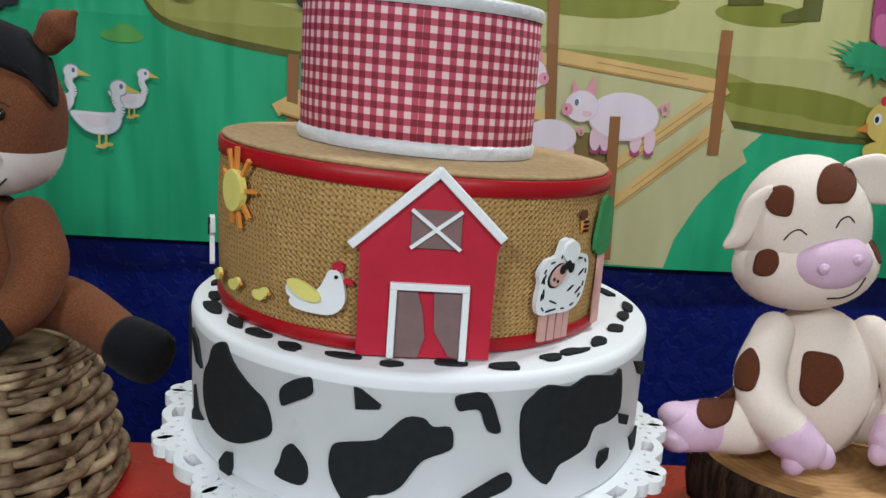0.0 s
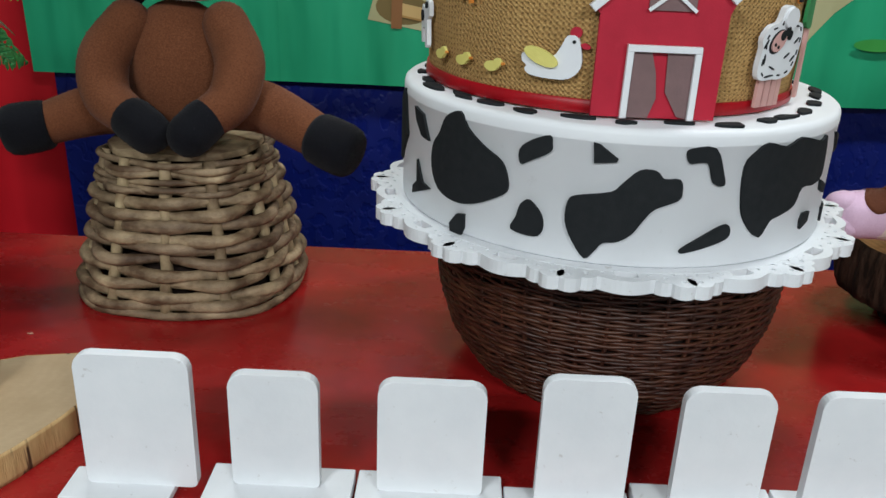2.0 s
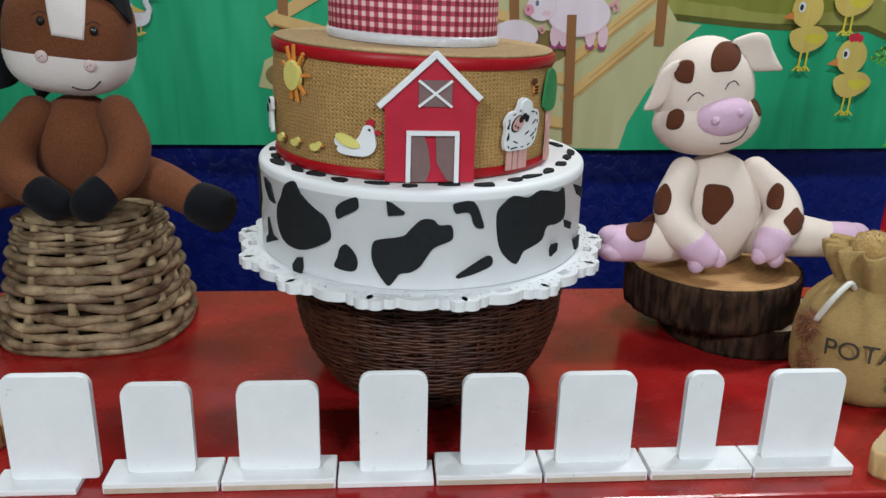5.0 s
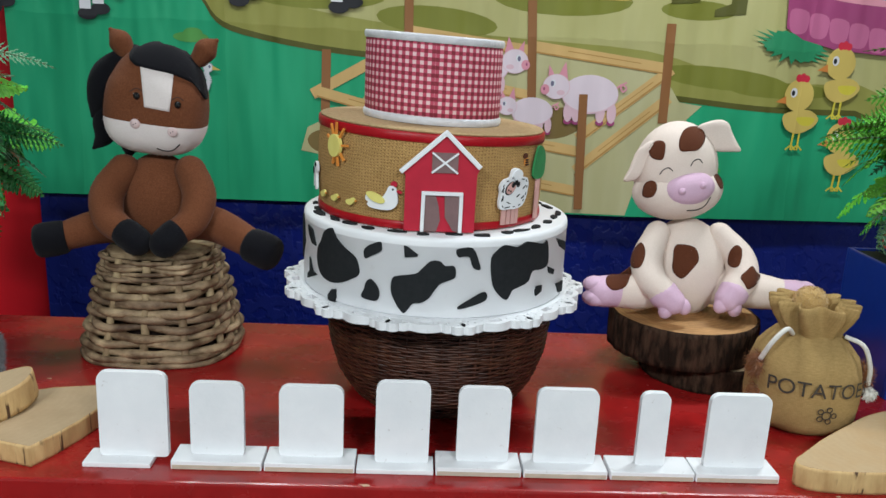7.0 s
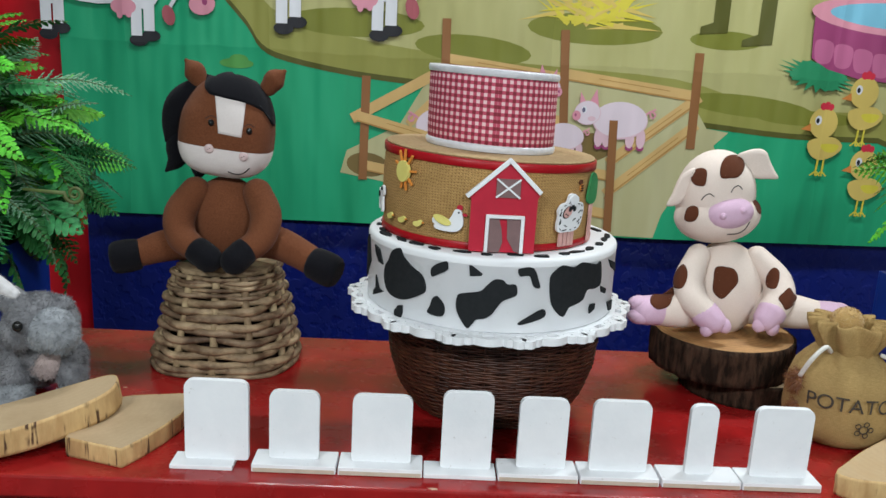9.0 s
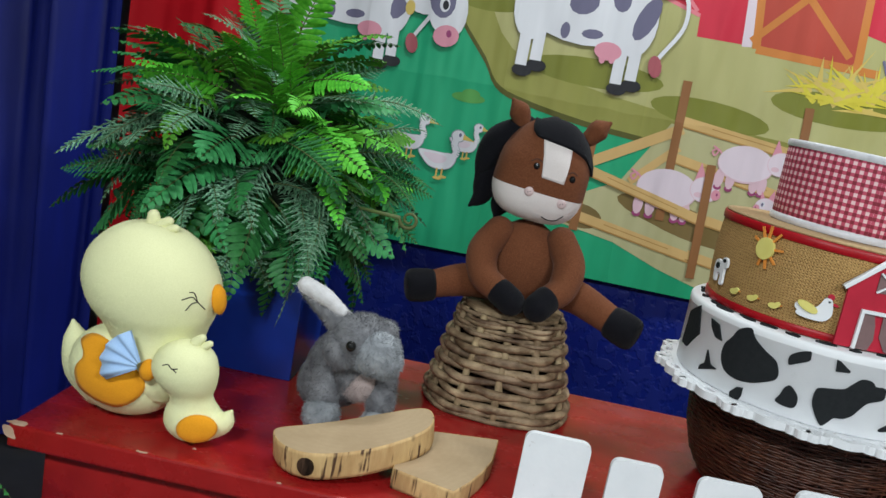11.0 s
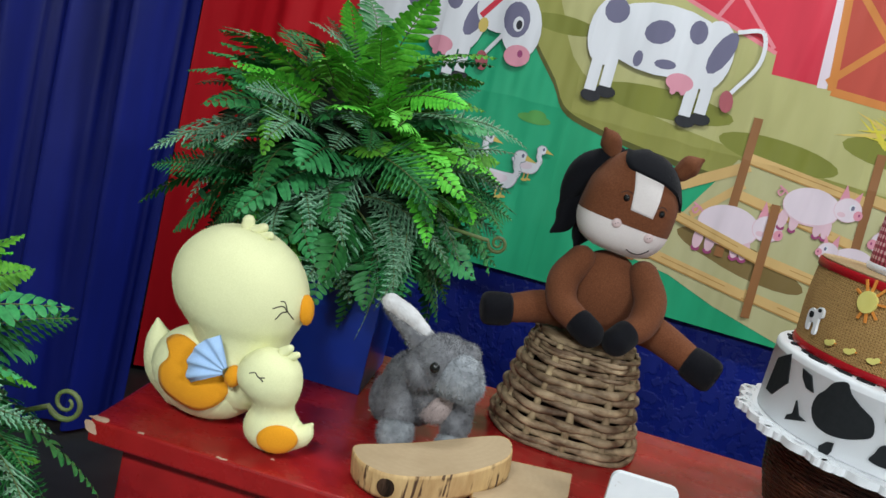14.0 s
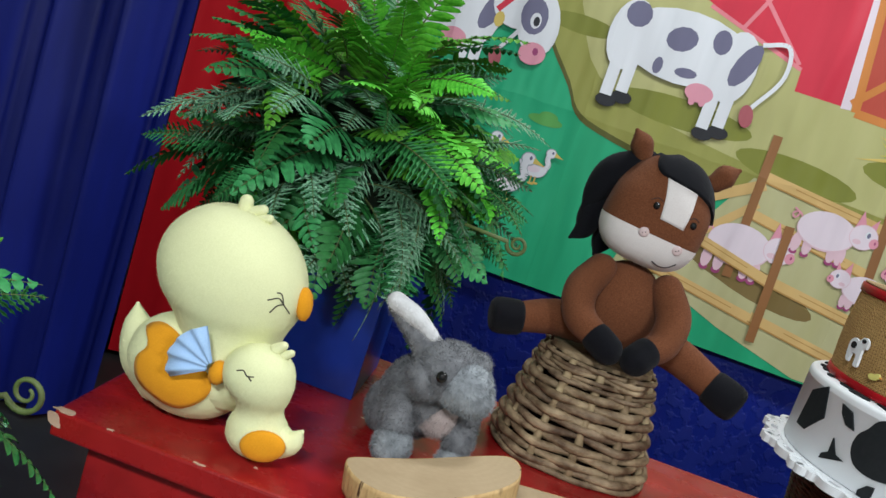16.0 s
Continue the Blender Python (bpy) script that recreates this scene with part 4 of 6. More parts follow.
cake = thing("display_cake", (CX, CY, BOARD + 0.0125), "three-tier decorated farm-themed party cake", "cake")
T1, T2, T3, TT = BOARD + 0.0125, 1.061, 1.202, 1.329
R1, R2, R3 = 0.2105, 0.1755, 0.1055
bm = fresh()
closed_lathe(bm, [(R1 - 0.002, T1), (R1, T1 + 0.002), (R1, T2 - 0.0135), (R1 + 0.0004, T2 - 0.0132), (R1 + 0.0005, T2 - 0.012), (R1 + 0.0003, T2 - 0.006), (R1 - 0.0006, T2 - 0.003), (R1 - 0.003, T2 - 0.001), (R1 - 0.006, T2), (0.10, T2)], (CX, CY), 128)
base_tier = part("bottom_tier", bm, white_foam, cake, "white foam-covered tier with black cow spots")
SPOTS = [
    [(-53.8, 0.0988), (-51.4, 0.1149), (-46.5, 0.1227), (-43.9, 0.1103), (-38.6, 0.0977), (-33.9, 0.0889), (-32, 0.0749), (-32.2, 0.0632), (-35.8, 0.0544), (-41.1, 0.0454), (-47.5, 0.0415), (-53.7, 0.0473), (-56.8, 0.0654), (-56.4, 0.0857)],
    [(-29.6, 0.1021), (-27.2, 0.1109), (-22.9, 0.1173), (-22.2, 0.1104), (-22.5, 0.1036), (-26.4, 0.0951), (-29.1, 0.0904)],
    [(-13.4, 0.116), (-11.9, 0.1146), (-7.9, 0.1043), (-8.2, 0.1016), (-12.9, 0.0994)],
    [(-17.7, 0.0654), (-15.9, 0.0712), (-8.7, 0.0768), (-6.4, 0.0846), (-3.1, 0.0962), (0.5, 0.0964), (2.4, 0.0901), (5.8, 0.0899), (6.5, 0.0796), (5.8, 0.0725), (1.1, 0.0651), (-1.1, 0.0552), (-3.3, 0.0426), (-6.2, 0.0355), (-9.2, 0.0334), (-10.9, 0.0252), (-12.9, 0.0183), (-16, 0.0324), (-17.9, 0.0484)],
    [(-26.3, 0.0609), (-23.2, 0.0497), (-22.8, 0.0367), (-24.6, 0.0302), (-30.4, 0.0326), (-29.3, 0.0447), (-28.4, 0.0563)],
    [(6.3, 0.1107), (7.3, 0.115), (12.6, 0.1158), (15.2, 0.0964), (15.9, 0.0851), (13.2, 0.0872), (11.5, 0.1025), (9.2, 0.1041), (7.2, 0.1033)],
    [(20.3, 0.0992), (22.9, 0.1114), (26.1, 0.118), (32.1, 0.1132), (36.8, 0.1191), (46.3, 0.1113), (49.2, 0.1134), (50.8, 0.0797), (46.1, 0.0727), (40.6, 0.0734), (38.4, 0.0588), (32.7, 0.0522), (30.4, 0.0494), (27.8, 0.0363), (23.3, 0.0499), (21.1, 0.0672)],
    [(8.1, 0.0312), (13, 0.0427), (16.8, 0.0501), (18.9, 0.0503), (19.2, 0.0408), (15.9, 0.0345), (8.8, 0.0277)],
    [(44, 0.0479), (47.5, 0.0472), (47.3, 0.0379), (43.8, 0.0332), (43.2, 0.0414)],
    [(51.3, 0.0732), (57, 0.0646), (56.2, 0.057), (52.3, 0.0629)],
    [(57.3, 0.1125), (70.2, 0.0976), (72.3, 0.0818), (62, 0.0961)],
    [(60.5, 0.0388), (72.3, 0.0324), (72.2, 0.0158), (64.7, 0.0206)],
    [(-46.3, 0.0309), (-43.7, 0.0332), (-43.6, 0.02), (-45.1, 0.0079), (-47.9, 0.0061), (-48.7, 0.0199)],
    [(-67.3, 0.112), (-61.9, 0.1084), (-58.5, 0.0865), (-62.4, 0.0877), (-65.9, 0.0997)],
    [(-64.9, 0.0637), (-61.5, 0.0446), (-57.5, 0.042), (-67.7, 0.0276), (-67.4, 0.0355), (-64.7, 0.0426)],
    [(-87.3, 0.1026), (-77.5, 0.1213), (-73.3, 0.0788), (-82.1, 0.0469), (-89.3, 0.0468)],
]
for o in SPOTS:
    bm = fresh()
    pts = o if len(o) < 7 else [tuple(p) for p in smooth_ring(o, 3)]
    wrapped(bm, pts, (CX, CY), R1 - 0.0003, 0.932, 0.0028)
    part("cow_spot", bm, black_foam, base_tier, "black foam spot", False)
rng = random.Random(12)
for k in range(30):
    a = -170 + 340 * k / 29 + rng.uniform(-2, 2)
    r, wide, deep = 0.193 + rng.uniform(-0.006, 0.004), rng.uniform(0.014, 0.031), rng.uniform(0.0045, 0.008)
    bm = fresh()
    place = Matrix.Translation((CX + r * math.sin(radians(a)), CY - r * math.cos(radians(a)), T2 - 0.0006)) @ pose(0, 0, 0, 0, 0, a + rng.uniform(-12, 12))
    slab(bm, blob(k + 60, 8, wide / 2 * 1.1, deep * 0.9, 0.28), 0.0028, place)
    part("cow_spot", bm, black_foam, base_tier, "black foam spot", False)

bm = fresh()
def dent(a, z):
    return 0.010 * noise.noise((math.cos(a) * 1.4, math.sin(a) * 1.4, z * 9)) + 0.004 * noise.noise((math.cos(a) * 6, math.sin(a) * 6, z * 30))
M2 = (0.097, 0.82)
closed_lathe(bm, [(R2 - 0.003, T2 + 0.0015)] + [(R2 - 0.001 + 0.004 * math.sin(math.pi * k / 10), T2 + 0.003 + 0.133 * k / 10) for k in range(11)] + [(R2 - 0.003, T3 - 0.002)], M2, 128, 0, dent)
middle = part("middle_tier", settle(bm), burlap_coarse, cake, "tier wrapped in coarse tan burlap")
bm = fresh()
closed_lathe(bm, [(R2 - 0.001, T3 - 0.003), (R2 - 0.0005, T3 - 0.001), (R2 - 0.002, T3), (R2 - 0.03, T3 + 0.0006), (0.05, T3 + 0.0006)], M2, 128, 0, dent)
part("tier_lid", settle(bm), jute, middle, "tan card top of the tier")
for z0, z1 in ((T3 - 0.0165, T3 - 0.0035), (T2 + 0.002, T2 + 0.013)):
    bm = fresh()
    lathe(bm, [(R2 - 0.001, z0), (R2 + 0.0020, z0 + 0.0001), (R2 + 0.0023, z0 + 0.0003), (R2 + 0.0026, (z0 + z1) / 2), (R2 + 0.0019, z1 - 0.0003), (R2 + 0.0016, z1 - 0.0001), (R2 - 0.004, z1)], M2, 128, 0, dent)
    part("ribbon", settle(bm), ribbon_red, middle, "shiny red satin ribbon")


def cutout(name, mat, outline, radius=R2 + 0.0045, thick=0.003, label=""):
    bm = fresh()
    wrapped(bm, outline, M2, radius, 0, thick)
    return part(name, bm, mat, middle, label, False)


def at2(a, z, da, dz, turn=0, n=18):
    """An oval on the burlap: degrees and height, half sizes in metres."""
    k = math.degrees(1 / R2)
    return [(a + k * x, z + y) for x, y in oval(0, 0, da, dz, turn, n)]


def stroke2(a0, z0, a1, z1, w):
    k = math.degrees(1 / R2)
    return [(p * k, q) for p, q in stroke(a0 / k, z0, a1 / k, z1, w)]


# sun with rays
for k, (turn, far) in enumerate(((112, 0.033), (88, 0.034), (55, 0.031), (5, 0.026), (-48, 0.027), (-80, 0.030), (-105, 0.028), (150, 0.026))):
    k2 = math.degrees(1 / R2)
    dx, dz = math.cos(radians(turn)), math.sin(radians(turn))
    cutout("ray", orange_foam, stroke2(-50.2 + k2 * 0.010 * dx, 1.170 + 0.010 * dz, -50.2 + k2 * far * dx, 1.170 + far * dz, 0.0032), R2 + 0.0062, 0.003, "orange foam ray")
cutout("sun_disc", yellow_foam, at2(-50.2, 1.170, 0.0135, 0.0165), R2 + 0.0065, 0.006, "yellow foam sun")
# hen and chicks
hen = cutout("hen_shape", white_foam, smooth_ring([(-30.5, 1.1075), (-27.0, 1.104), (-22.5, 1.107), (-20.5, 1.116), (-19.3, 1.1235), (-16.8, 1.1235), (-15.6, 1.114), (-15.3, 1.100), (-18.0, 1.0905), (-23, 1.089), (-28.2, 1.0905), (-29.8, 1.0945), (-29.4, 1.098), (-30.6, 1.101)], 3), R2 + 0.0055, 0.004, "white foam hen shape")
cutout("hen_wing", yellow_foam, at2(-25.4, 1.106, 0.0145, 0.0060, -22), R2 + 0.0095, 0.003)
cutout("hen_comb", red_foam, at2(-17.2, 1.1265, 0.0045, 0.0045), R2 + 0.006, 0.003)
cutout("hen_beak", red_foam, at2(-14.6, 1.1165, 0.004, 0.0022, -15, 10), R2 + 0.006, 0.003)
cutout("hen_eye", black_foam, at2(-17.4, 1.1195, 0.0014, 0.0014, 0, 10), R2 + 0.0095, 0.001)
for a in (-61.5, -50.5, -39.3):
    cutout("chick_shape", yellow_foam, at2(a - 0.8, 1.0925, 0.0068, 0.0042), R2 + 0.006, 0.003, "small yellow foam chick shape")
    cutout("chick_head", yellow_foam, at2(a + 1.3, 1.0960, 0.0038, 0.0038), R2 + 0.0065, 0.003)
    cutout("chick_beak", orange_foam, at2(a + 2.9, 1.0955, 0.0018, 0.0012, 0, 8), R2 + 0.007, 0.002)
# woolly white shape with legs
for a in (34.2, 37.0, 39.8, 42.2):
    cutout("sheep_leg", pink_foam, stroke2(a, 1.0695, a + 0.3, 1.098, 0.0065), R2 + 0.0065, 0.003)
cutout("sheep_wool", white_foam, smooth_ring([(31.5, 1.0935), (30.4, 1.104), (31.0, 1.118), (30.6, 1.127), (32.8, 1.136), (36.0, 1.139), (37.6, 1.150), (40.8, 1.151), (43.0, 1.144), (42.6, 1.139), (47.0, 1.136), (48.2, 1.126), (47.6, 1.115), (46.4, 1.103), (43.8, 1.095), (39.5, 1.0925), (36.5, 1.093)], 3), R2 + 0.0085, 0.005, "white foam sheep shape with black stitches")
cutout("sheep_face_rim", black_foam, at2(36.2, 1.1235, 0.0112, 0.0074, 48), R2 + 0.0131, 0.0012)
cutout("sheep_face", pink_foam, at2(36.3, 1.124, 0.0098, 0.0060, 48), R2 + 0.0138, 0.002)
cutout("sheep_ear", black_foam, at2(40.8, 1.128, 0.0022, 0.0040, -20, 12), R2 + 0.0132, 0.002)
for a, z, t in ((41.2, 1.1115, 30), (44.3, 1.1085, 35), (45.0, 1.123, 35), (35.5, 1.1025, -25), (32.0, 1.122, 60), (43.8, 1.135, -10), (34.5, 1.096, 10), (32.2, 1.110, 90)):
    cutout("sheep_stitch", black_foam, at2(a, z, 0.0042, 0.0008, t, 10), R2 + 0.0134, 0.0008)
WOOL = smooth_ring([(32.6, 1.0965), (31.6, 1.105), (32.2, 1.118), (32.0, 1.126), (33.8, 1.1335), (37.0, 1.1365), (38.6, 1.1465), (40.6, 1.1475), (41.8, 1.142), (42.0, 1.136), (46.0, 1.1335), (47.0, 1.125), (46.4, 1.115), (45.2, 1.1055), (43.0, 1.0985), (39.5, 1.096), (36.5, 1.0965)], 2)
for i in range(0, len(WOOL), 2):
    (a, z), (a2, z2) = WOOL[i], WOOL[(i + 1) % len(WOOL)]
    cutout("sheep_stitch", black_foam, stroke2(a, z, a + 0.8 * (a2 - a), z + 0.8 * (z2 - z), 0.0012), R2 + 0.0134, 0.0007)
for a, z in ((34.6, 1.1215), (35.8, 1.1195)):
    cutout("sheep_nostril", black_foam, at2(a, z, 0.0012, 0.0015, 0, 8), R2 + 0.0156, 0.0007)
for a, z in ((37.2, 1.1285), (38.9, 1.1315)):
    cutout("sheep_eye", black_foam, at2(a, z, 0.0030, 0.0040, -20, 12), R2 + 0.0156, 0.0008)
cutout("sheep_topknot", white_foam, at2(40.0, 1.1415, 0.0085, 0.0085), R2 + 0.0133, 0.003)
# bee and tree
cutout("bee_body", orange_foam, at2(48.9, 1.1575, 0.0042, 0.0065), R2 + 0.0045, 0.002)
for k in range(3):
    cutout("bee_stripe", black_foam, at2(48.9, 1.1535 + 0.0036 * k, 0.0043, 0.0013, 0, 10), R2 + 0.0062, 0.001)
cutout("bee_wing", spot_felt, at2(48.0, 1.1665, 0.0048, 0.0042), R2 + 0.0045, 0.002)
cutout("tree_crown", green_foam, smooth_ring([(55.0, 1.135), (57, 1.165), (60, 1.178), (66, 1.174), (72, 1.158), (71, 1.135), (63, 1.128)], 3), R2 + 0.005, 0.003, "green foam tree crown")
cutout("tree_trunk", pink_foam, stroke2(61.5, 1.068, 62, 1.130, 0.012), R2 + 0.0045, 0.003)
# side cow cut-out
cutout("cow_cutout", white_foam, smooth_ring([(-82, 1.100), (-83, 1.122), (-80, 1.130), (-77, 1.128), (-74.5, 1.136), (-71.5, 1.134), (-71, 1.122), (-73, 1.118), (-72.5, 1.095), (-75, 1.094), (-75.5, 1.108), (-79, 1.108), (-79.5, 1.095)], 3), R2 + 0.005, 0.004, "white foam cow shape")
cutout("cow_patch", black_foam, at2(-79, 1.120, 0.0055, 0.0050), R2 + 0.0085, 0.002)
cutout("cow_patch", black_foam, at2(-73.5, 1.131, 0.0035, 0.0030), R2 + 0.0085, 0.002)

# barn front on the cake
barn = thing("foam_barn", (0.107, 0.632, 1.0625), "small red foam barn front leaning on the cake", "cake decoration")
BY = 0.640
bm = fresh()
slab(bm, [(0.058, 1.0635), (0.157, 1.0635), (0.157, 1.146), (0.161, 1.153), (0.113, 1.199), (0.053, 1.147), (0.059, 1.143)], 0.005, upright(BY), 0, 0.0006)
part("front_wall", bm, red_foam, barn, "", False)
for x0, z0, x1, z1 in ((0.0515, 1.1465, 0.1145, 1.2035), (0.1118, 1.2035, 0.1615, 1.1555)):
    bm = fresh()
    slab(bm, stroke(x0, z0, x1, z1, 0.0065), 0.008, upright(BY - (0.001 if x0 < 0.1 else 0.0018)), 0, 0.0008)
    part("roof_strip", bm, white_foam, barn, "white foam roof edge", False)
bm = fresh()
slab(bm, [(0.0945, 1.147), (0.1305, 1.147), (0.1305, 1.175), (0.0945, 1.175)], 0.002, upright(BY - 0.005), 0)
loft = part("loft_window", bm, grey_foam, barn, "grey loft window with a white cross", False)
for s in ((0.0945, 1.147, 0.1305, 1.175), (0.0945, 1.175, 0.1305, 1.147)):
    bm = fresh()
    slab(bm, stroke(*s, 0.0026), 0.002, upright(BY - (0.007 if s[1] < 1.16 else 0.0078)), 0)
    part("cross_bar", bm, white_foam, loft, "", False)
for x0, z0, x1, z1 in ((0.0835, 1.0635, 0.0842, 1.1195), (0.1368, 1.0635, 0.1368, 1.1195), (0.0815, 1.1185, 0.1390, 1.1185)):
    bm = fresh()
    slab(bm, stroke(x0, z0, x1, z1, 0.0052), 0.005, upright(BY - 0.0052 - (0.0006 if z0 > 1.1 else 0)), 0, 0.0006)
    part("door_frame", bm, white_foam, barn, "", False)
for o in ([(0.0862, 1.064), (0.1035, 1.064), (0.1085, 1.080), (0.1060, 1.100), (0.1010, 1.1165), (0.0862, 1.1165)], [(0.1345, 1.064), (0.1265, 1.066), (0.1150, 1.085), (0.1135, 1.1165), (0.1345, 1.1165)]):
    bm = fresh()
    slab(bm, o, 0.0015, upright(BY - 0.0054), 0)
    part("door_leaf", bm, grey_foam, barn, "grey foam door leaf", False)

bm = fresh()
M3 = (0.0955, 0.82)
def soft3(a, z):
    return 0.004 * noise.noise((math.cos(a) * 2, math.sin(a) * 2, z * 6))
closed_lathe(bm, [(R3, T3 + 0.002), (R3 + 0.0006, T3 + 0.03), (R3 + 0.0006, TT - 0.03), (R3, TT - 0.001), (R3 - 0.004, TT)], M3, 128, 0, soft3)
top_tier = part("top_tier", settle(bm), gingham_cotton, cake, "tier wrapped in red and white gingham")
for z0, z1 in ((T3 + 0.0012, T3 + 0.0125), (TT - 0.0095, TT + 0.0015)):
    bm = fresh()
    lathe(bm, [(R3 + 0.0012, z0), (R3 + 0.0028, z0 + 0.003), (R3 + 0.0028, z1 - 0.003), (R3 + 0.001, z1), (R3 - 0.012, z1 + 0.0005)], M3, 160, 0, lambda a, z: soft3(a, z) + 0.004 * noise.noise((math.cos(a) * 14, math.sin(a) * 14, z * 50)))
    part("ribbon", settle(bm), ribbon_silver, top_tier, "shiny silver-white satin ribbon")
bm = fresh()
closed_lathe(bm, [(R3 - 0.010, TT - 0.001), (R3 - 0.012, TT + 0.0015), (0.02, TT + 0.0015)], M3, 64)
part("tier_lid", settle(bm), gingham_cotton, top_tier)

# ---- white blocks along the front ----
BLOCKS = [(-0.359, -0.269, -0.352, -0.240, 0.879, True), (-0.242, -0.121, -0.228, -0.140, 0.867, False), (-0.118, 0.004, -0.110, -0.004, 0.866, False), (0.006, 0.111, 0.022, 0.112, 0.876, True),
          (0.114, 0.231, 0.134, 0.222, 0.871, False), (0.234, 0.350, 0.240, 0.344, 0.872, False), (0.354, 0.471, 0.388, 0.438, 0.871, False), (0.473, 0.590, 0.480, 0.584, 0.871, False)]
for k, (b0, b1, x0, x1, top, slim) in enumerate(BLOCKS):
    trim = 0.09 * (x1 - x0)
    x0, x1 = x0 + trim, x1 - trim
    sign = thing("white_block", ((b0 + b1) / 2, 0.535, TOP), "upright plain white painted wooden block on a foot", "wooden block", "white blocks in a row")
    high = 0.007 if slim else 0.0125
    bm = fresh()
    box(bm, b0, b1, 0.518, 0.566 if not slim else 0.560, TOP, TOP + high, 0.0015)
    part("foot", bm, white_paint, sign, "", False)
    if not slim:
        bm = fresh()
        box(bm, b0 + 0.002, b1 - 0.002, 0.5172, 0.5181, TOP + 0.001, TOP + high * 0.55)
        part("raw_edge", bm, raw_edge, sign, "bare board edge of the foot", False)
    bm = fresh()
    r, z0 = 0.012, TOP + high - 0.0005
    outline = []
    for cx, cz, a0 in ((x1 - r, z0 + 0.004, 270), (x1 - r, top - r, 0), (x0 + r, top - r, 90), (x0 + r, z0 + 0.004, 180)):
        rr = r if cz > 0.8 else 0.004
        cx = cx if cz > 0.8 else (x1 - 0.004 if a0 == 270 else x0 + 0.004)
        outline += [(cx + rr * math.cos(radians(a0 + 15 * i)), cz + rr * math.sin(radians(a0 + 15 * i))) for i in range(7)]
    slab(bm, outline, 0.010, upright(0.549), 0, 0.0010)
    part("upright_bar", bm, white_paint, sign, "", False)


# ---- the willow basket ----
def willow_basket(cx, cy, r0, r1, z0, z1):
    ob = thing("willow_basket", (cx, cy, z0), "upturned weathered willow basket with thick canes", "basket")
    n_st, rows = 12, 13

    def ring(a, z, out=0.0):
        s = (z - z0) / (z1 - z0)
        r = r0 + (r1 - r0) * (s ** 0.9) + out
        k = (abs(math.cos(a)) ** 2.7 + abs(math.sin(a)) ** 2.7) ** (-1 / 2.7) * 0.965
        return Vector((cx + r * k * math.cos(a), cy + r * k * math.sin(a), z))

    for k in range(n_st):
        a = 2 * math.pi * k / n_st
        bm = fresh()
        rr = random.Random(k)
        zs = [z0 + 0.004 + (z1 - z0 - 0.012) * j / 10 for j in range(11)]
        sweep(bm, [ring(a + rr.uniform(-0.012, 0.012), z, -0.001) for z in zs], [0.0072 + rr.uniform(-0.0008, 0.0008) for _ in zs], 0, 8)
        part("stake", bm, wicker_stake, ob)
    for j in range(rows):
        s = (j + 0.6) / rows
        z = z0 + 0.006 + (z1 - z0 - 0.016) * (s if s < 0.75 else 0.75 + (s - 0.75) * 0.9)
        thick = 0.0078 if s < 0.76 else 0.0042
        copies = 1 if s < 0.76 else 2
        for c in range(copies):
            rr = random.Random(j * 7 + c)
            bm = fresh()
            n, pts, rad = n_st * 6, [], []
            lift = [rr.uniform(-0.0036, 0.0036) for _ in range(n_st + 1)]
            lift[-1] = lift[0]
            for k in range(n):
                u = k / 6
                a = 2 * math.pi * k / n
                i = int(u)
                f = u - i
                f = f * f * (3 - 2 * f)
                dz = lift[i] * (1 - f) + lift[i + 1] * f
                pts.append(ring(a, z + dz + c * 0.0062, 0.0062 * math.cos(math.pi * (u + j + c)) + 0.0010))
                rad.append(thick * (0.98 + 0.34 * noise.noise((4 * math.cos(a), 4 * math.sin(a), j * 3.1 + c))))
            sweep(bm, pts, rad, 0, 8, True)
            part("weaver", bm, wicker, ob)
    bm = fresh()
    pts = [ring(2 * math.pi * k / 80, z0 + 0.005 + 0.001 * math.sin(k * 0.7), 0.003) for k in range(80)]
    sweep(bm, pts, 0.0052, 0, 8, True)
    part("rim", bm, wicker, ob)
    bm = fresh()
    edge = [ring(2 * math.pi * k / 48, z1, -0.002 + 0.003 * math.sin(k * 1.9)) for k in range(48)]
    slab(bm, [(p.x, p.y) for p in edge], 0.008, Matrix.Translation((0, 0, z1 - 0.008)), 0, 0.002)
    part("base_plate", bm, wicker, ob, "flat brown base of the upturned basket")
    # added near-black cone puts the inner shade behind the gaps of the canes
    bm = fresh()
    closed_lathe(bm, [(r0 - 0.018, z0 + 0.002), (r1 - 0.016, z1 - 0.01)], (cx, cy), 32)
    part("inside_shade", bm, dark_inside, ob, "dark cone for the shade inside the basket")
    return ob


willow_basket(-0.383, 0.985, 0.139, 0.094, TOP, 0.940)


# ---- stuffed toys (each one plain mesh) ----
def toy(name, bm, mats, label, category="soft toy"):
    ob = part(name, bm, mats)
    return tagged(ob, label, category, "stuffed farm toys")


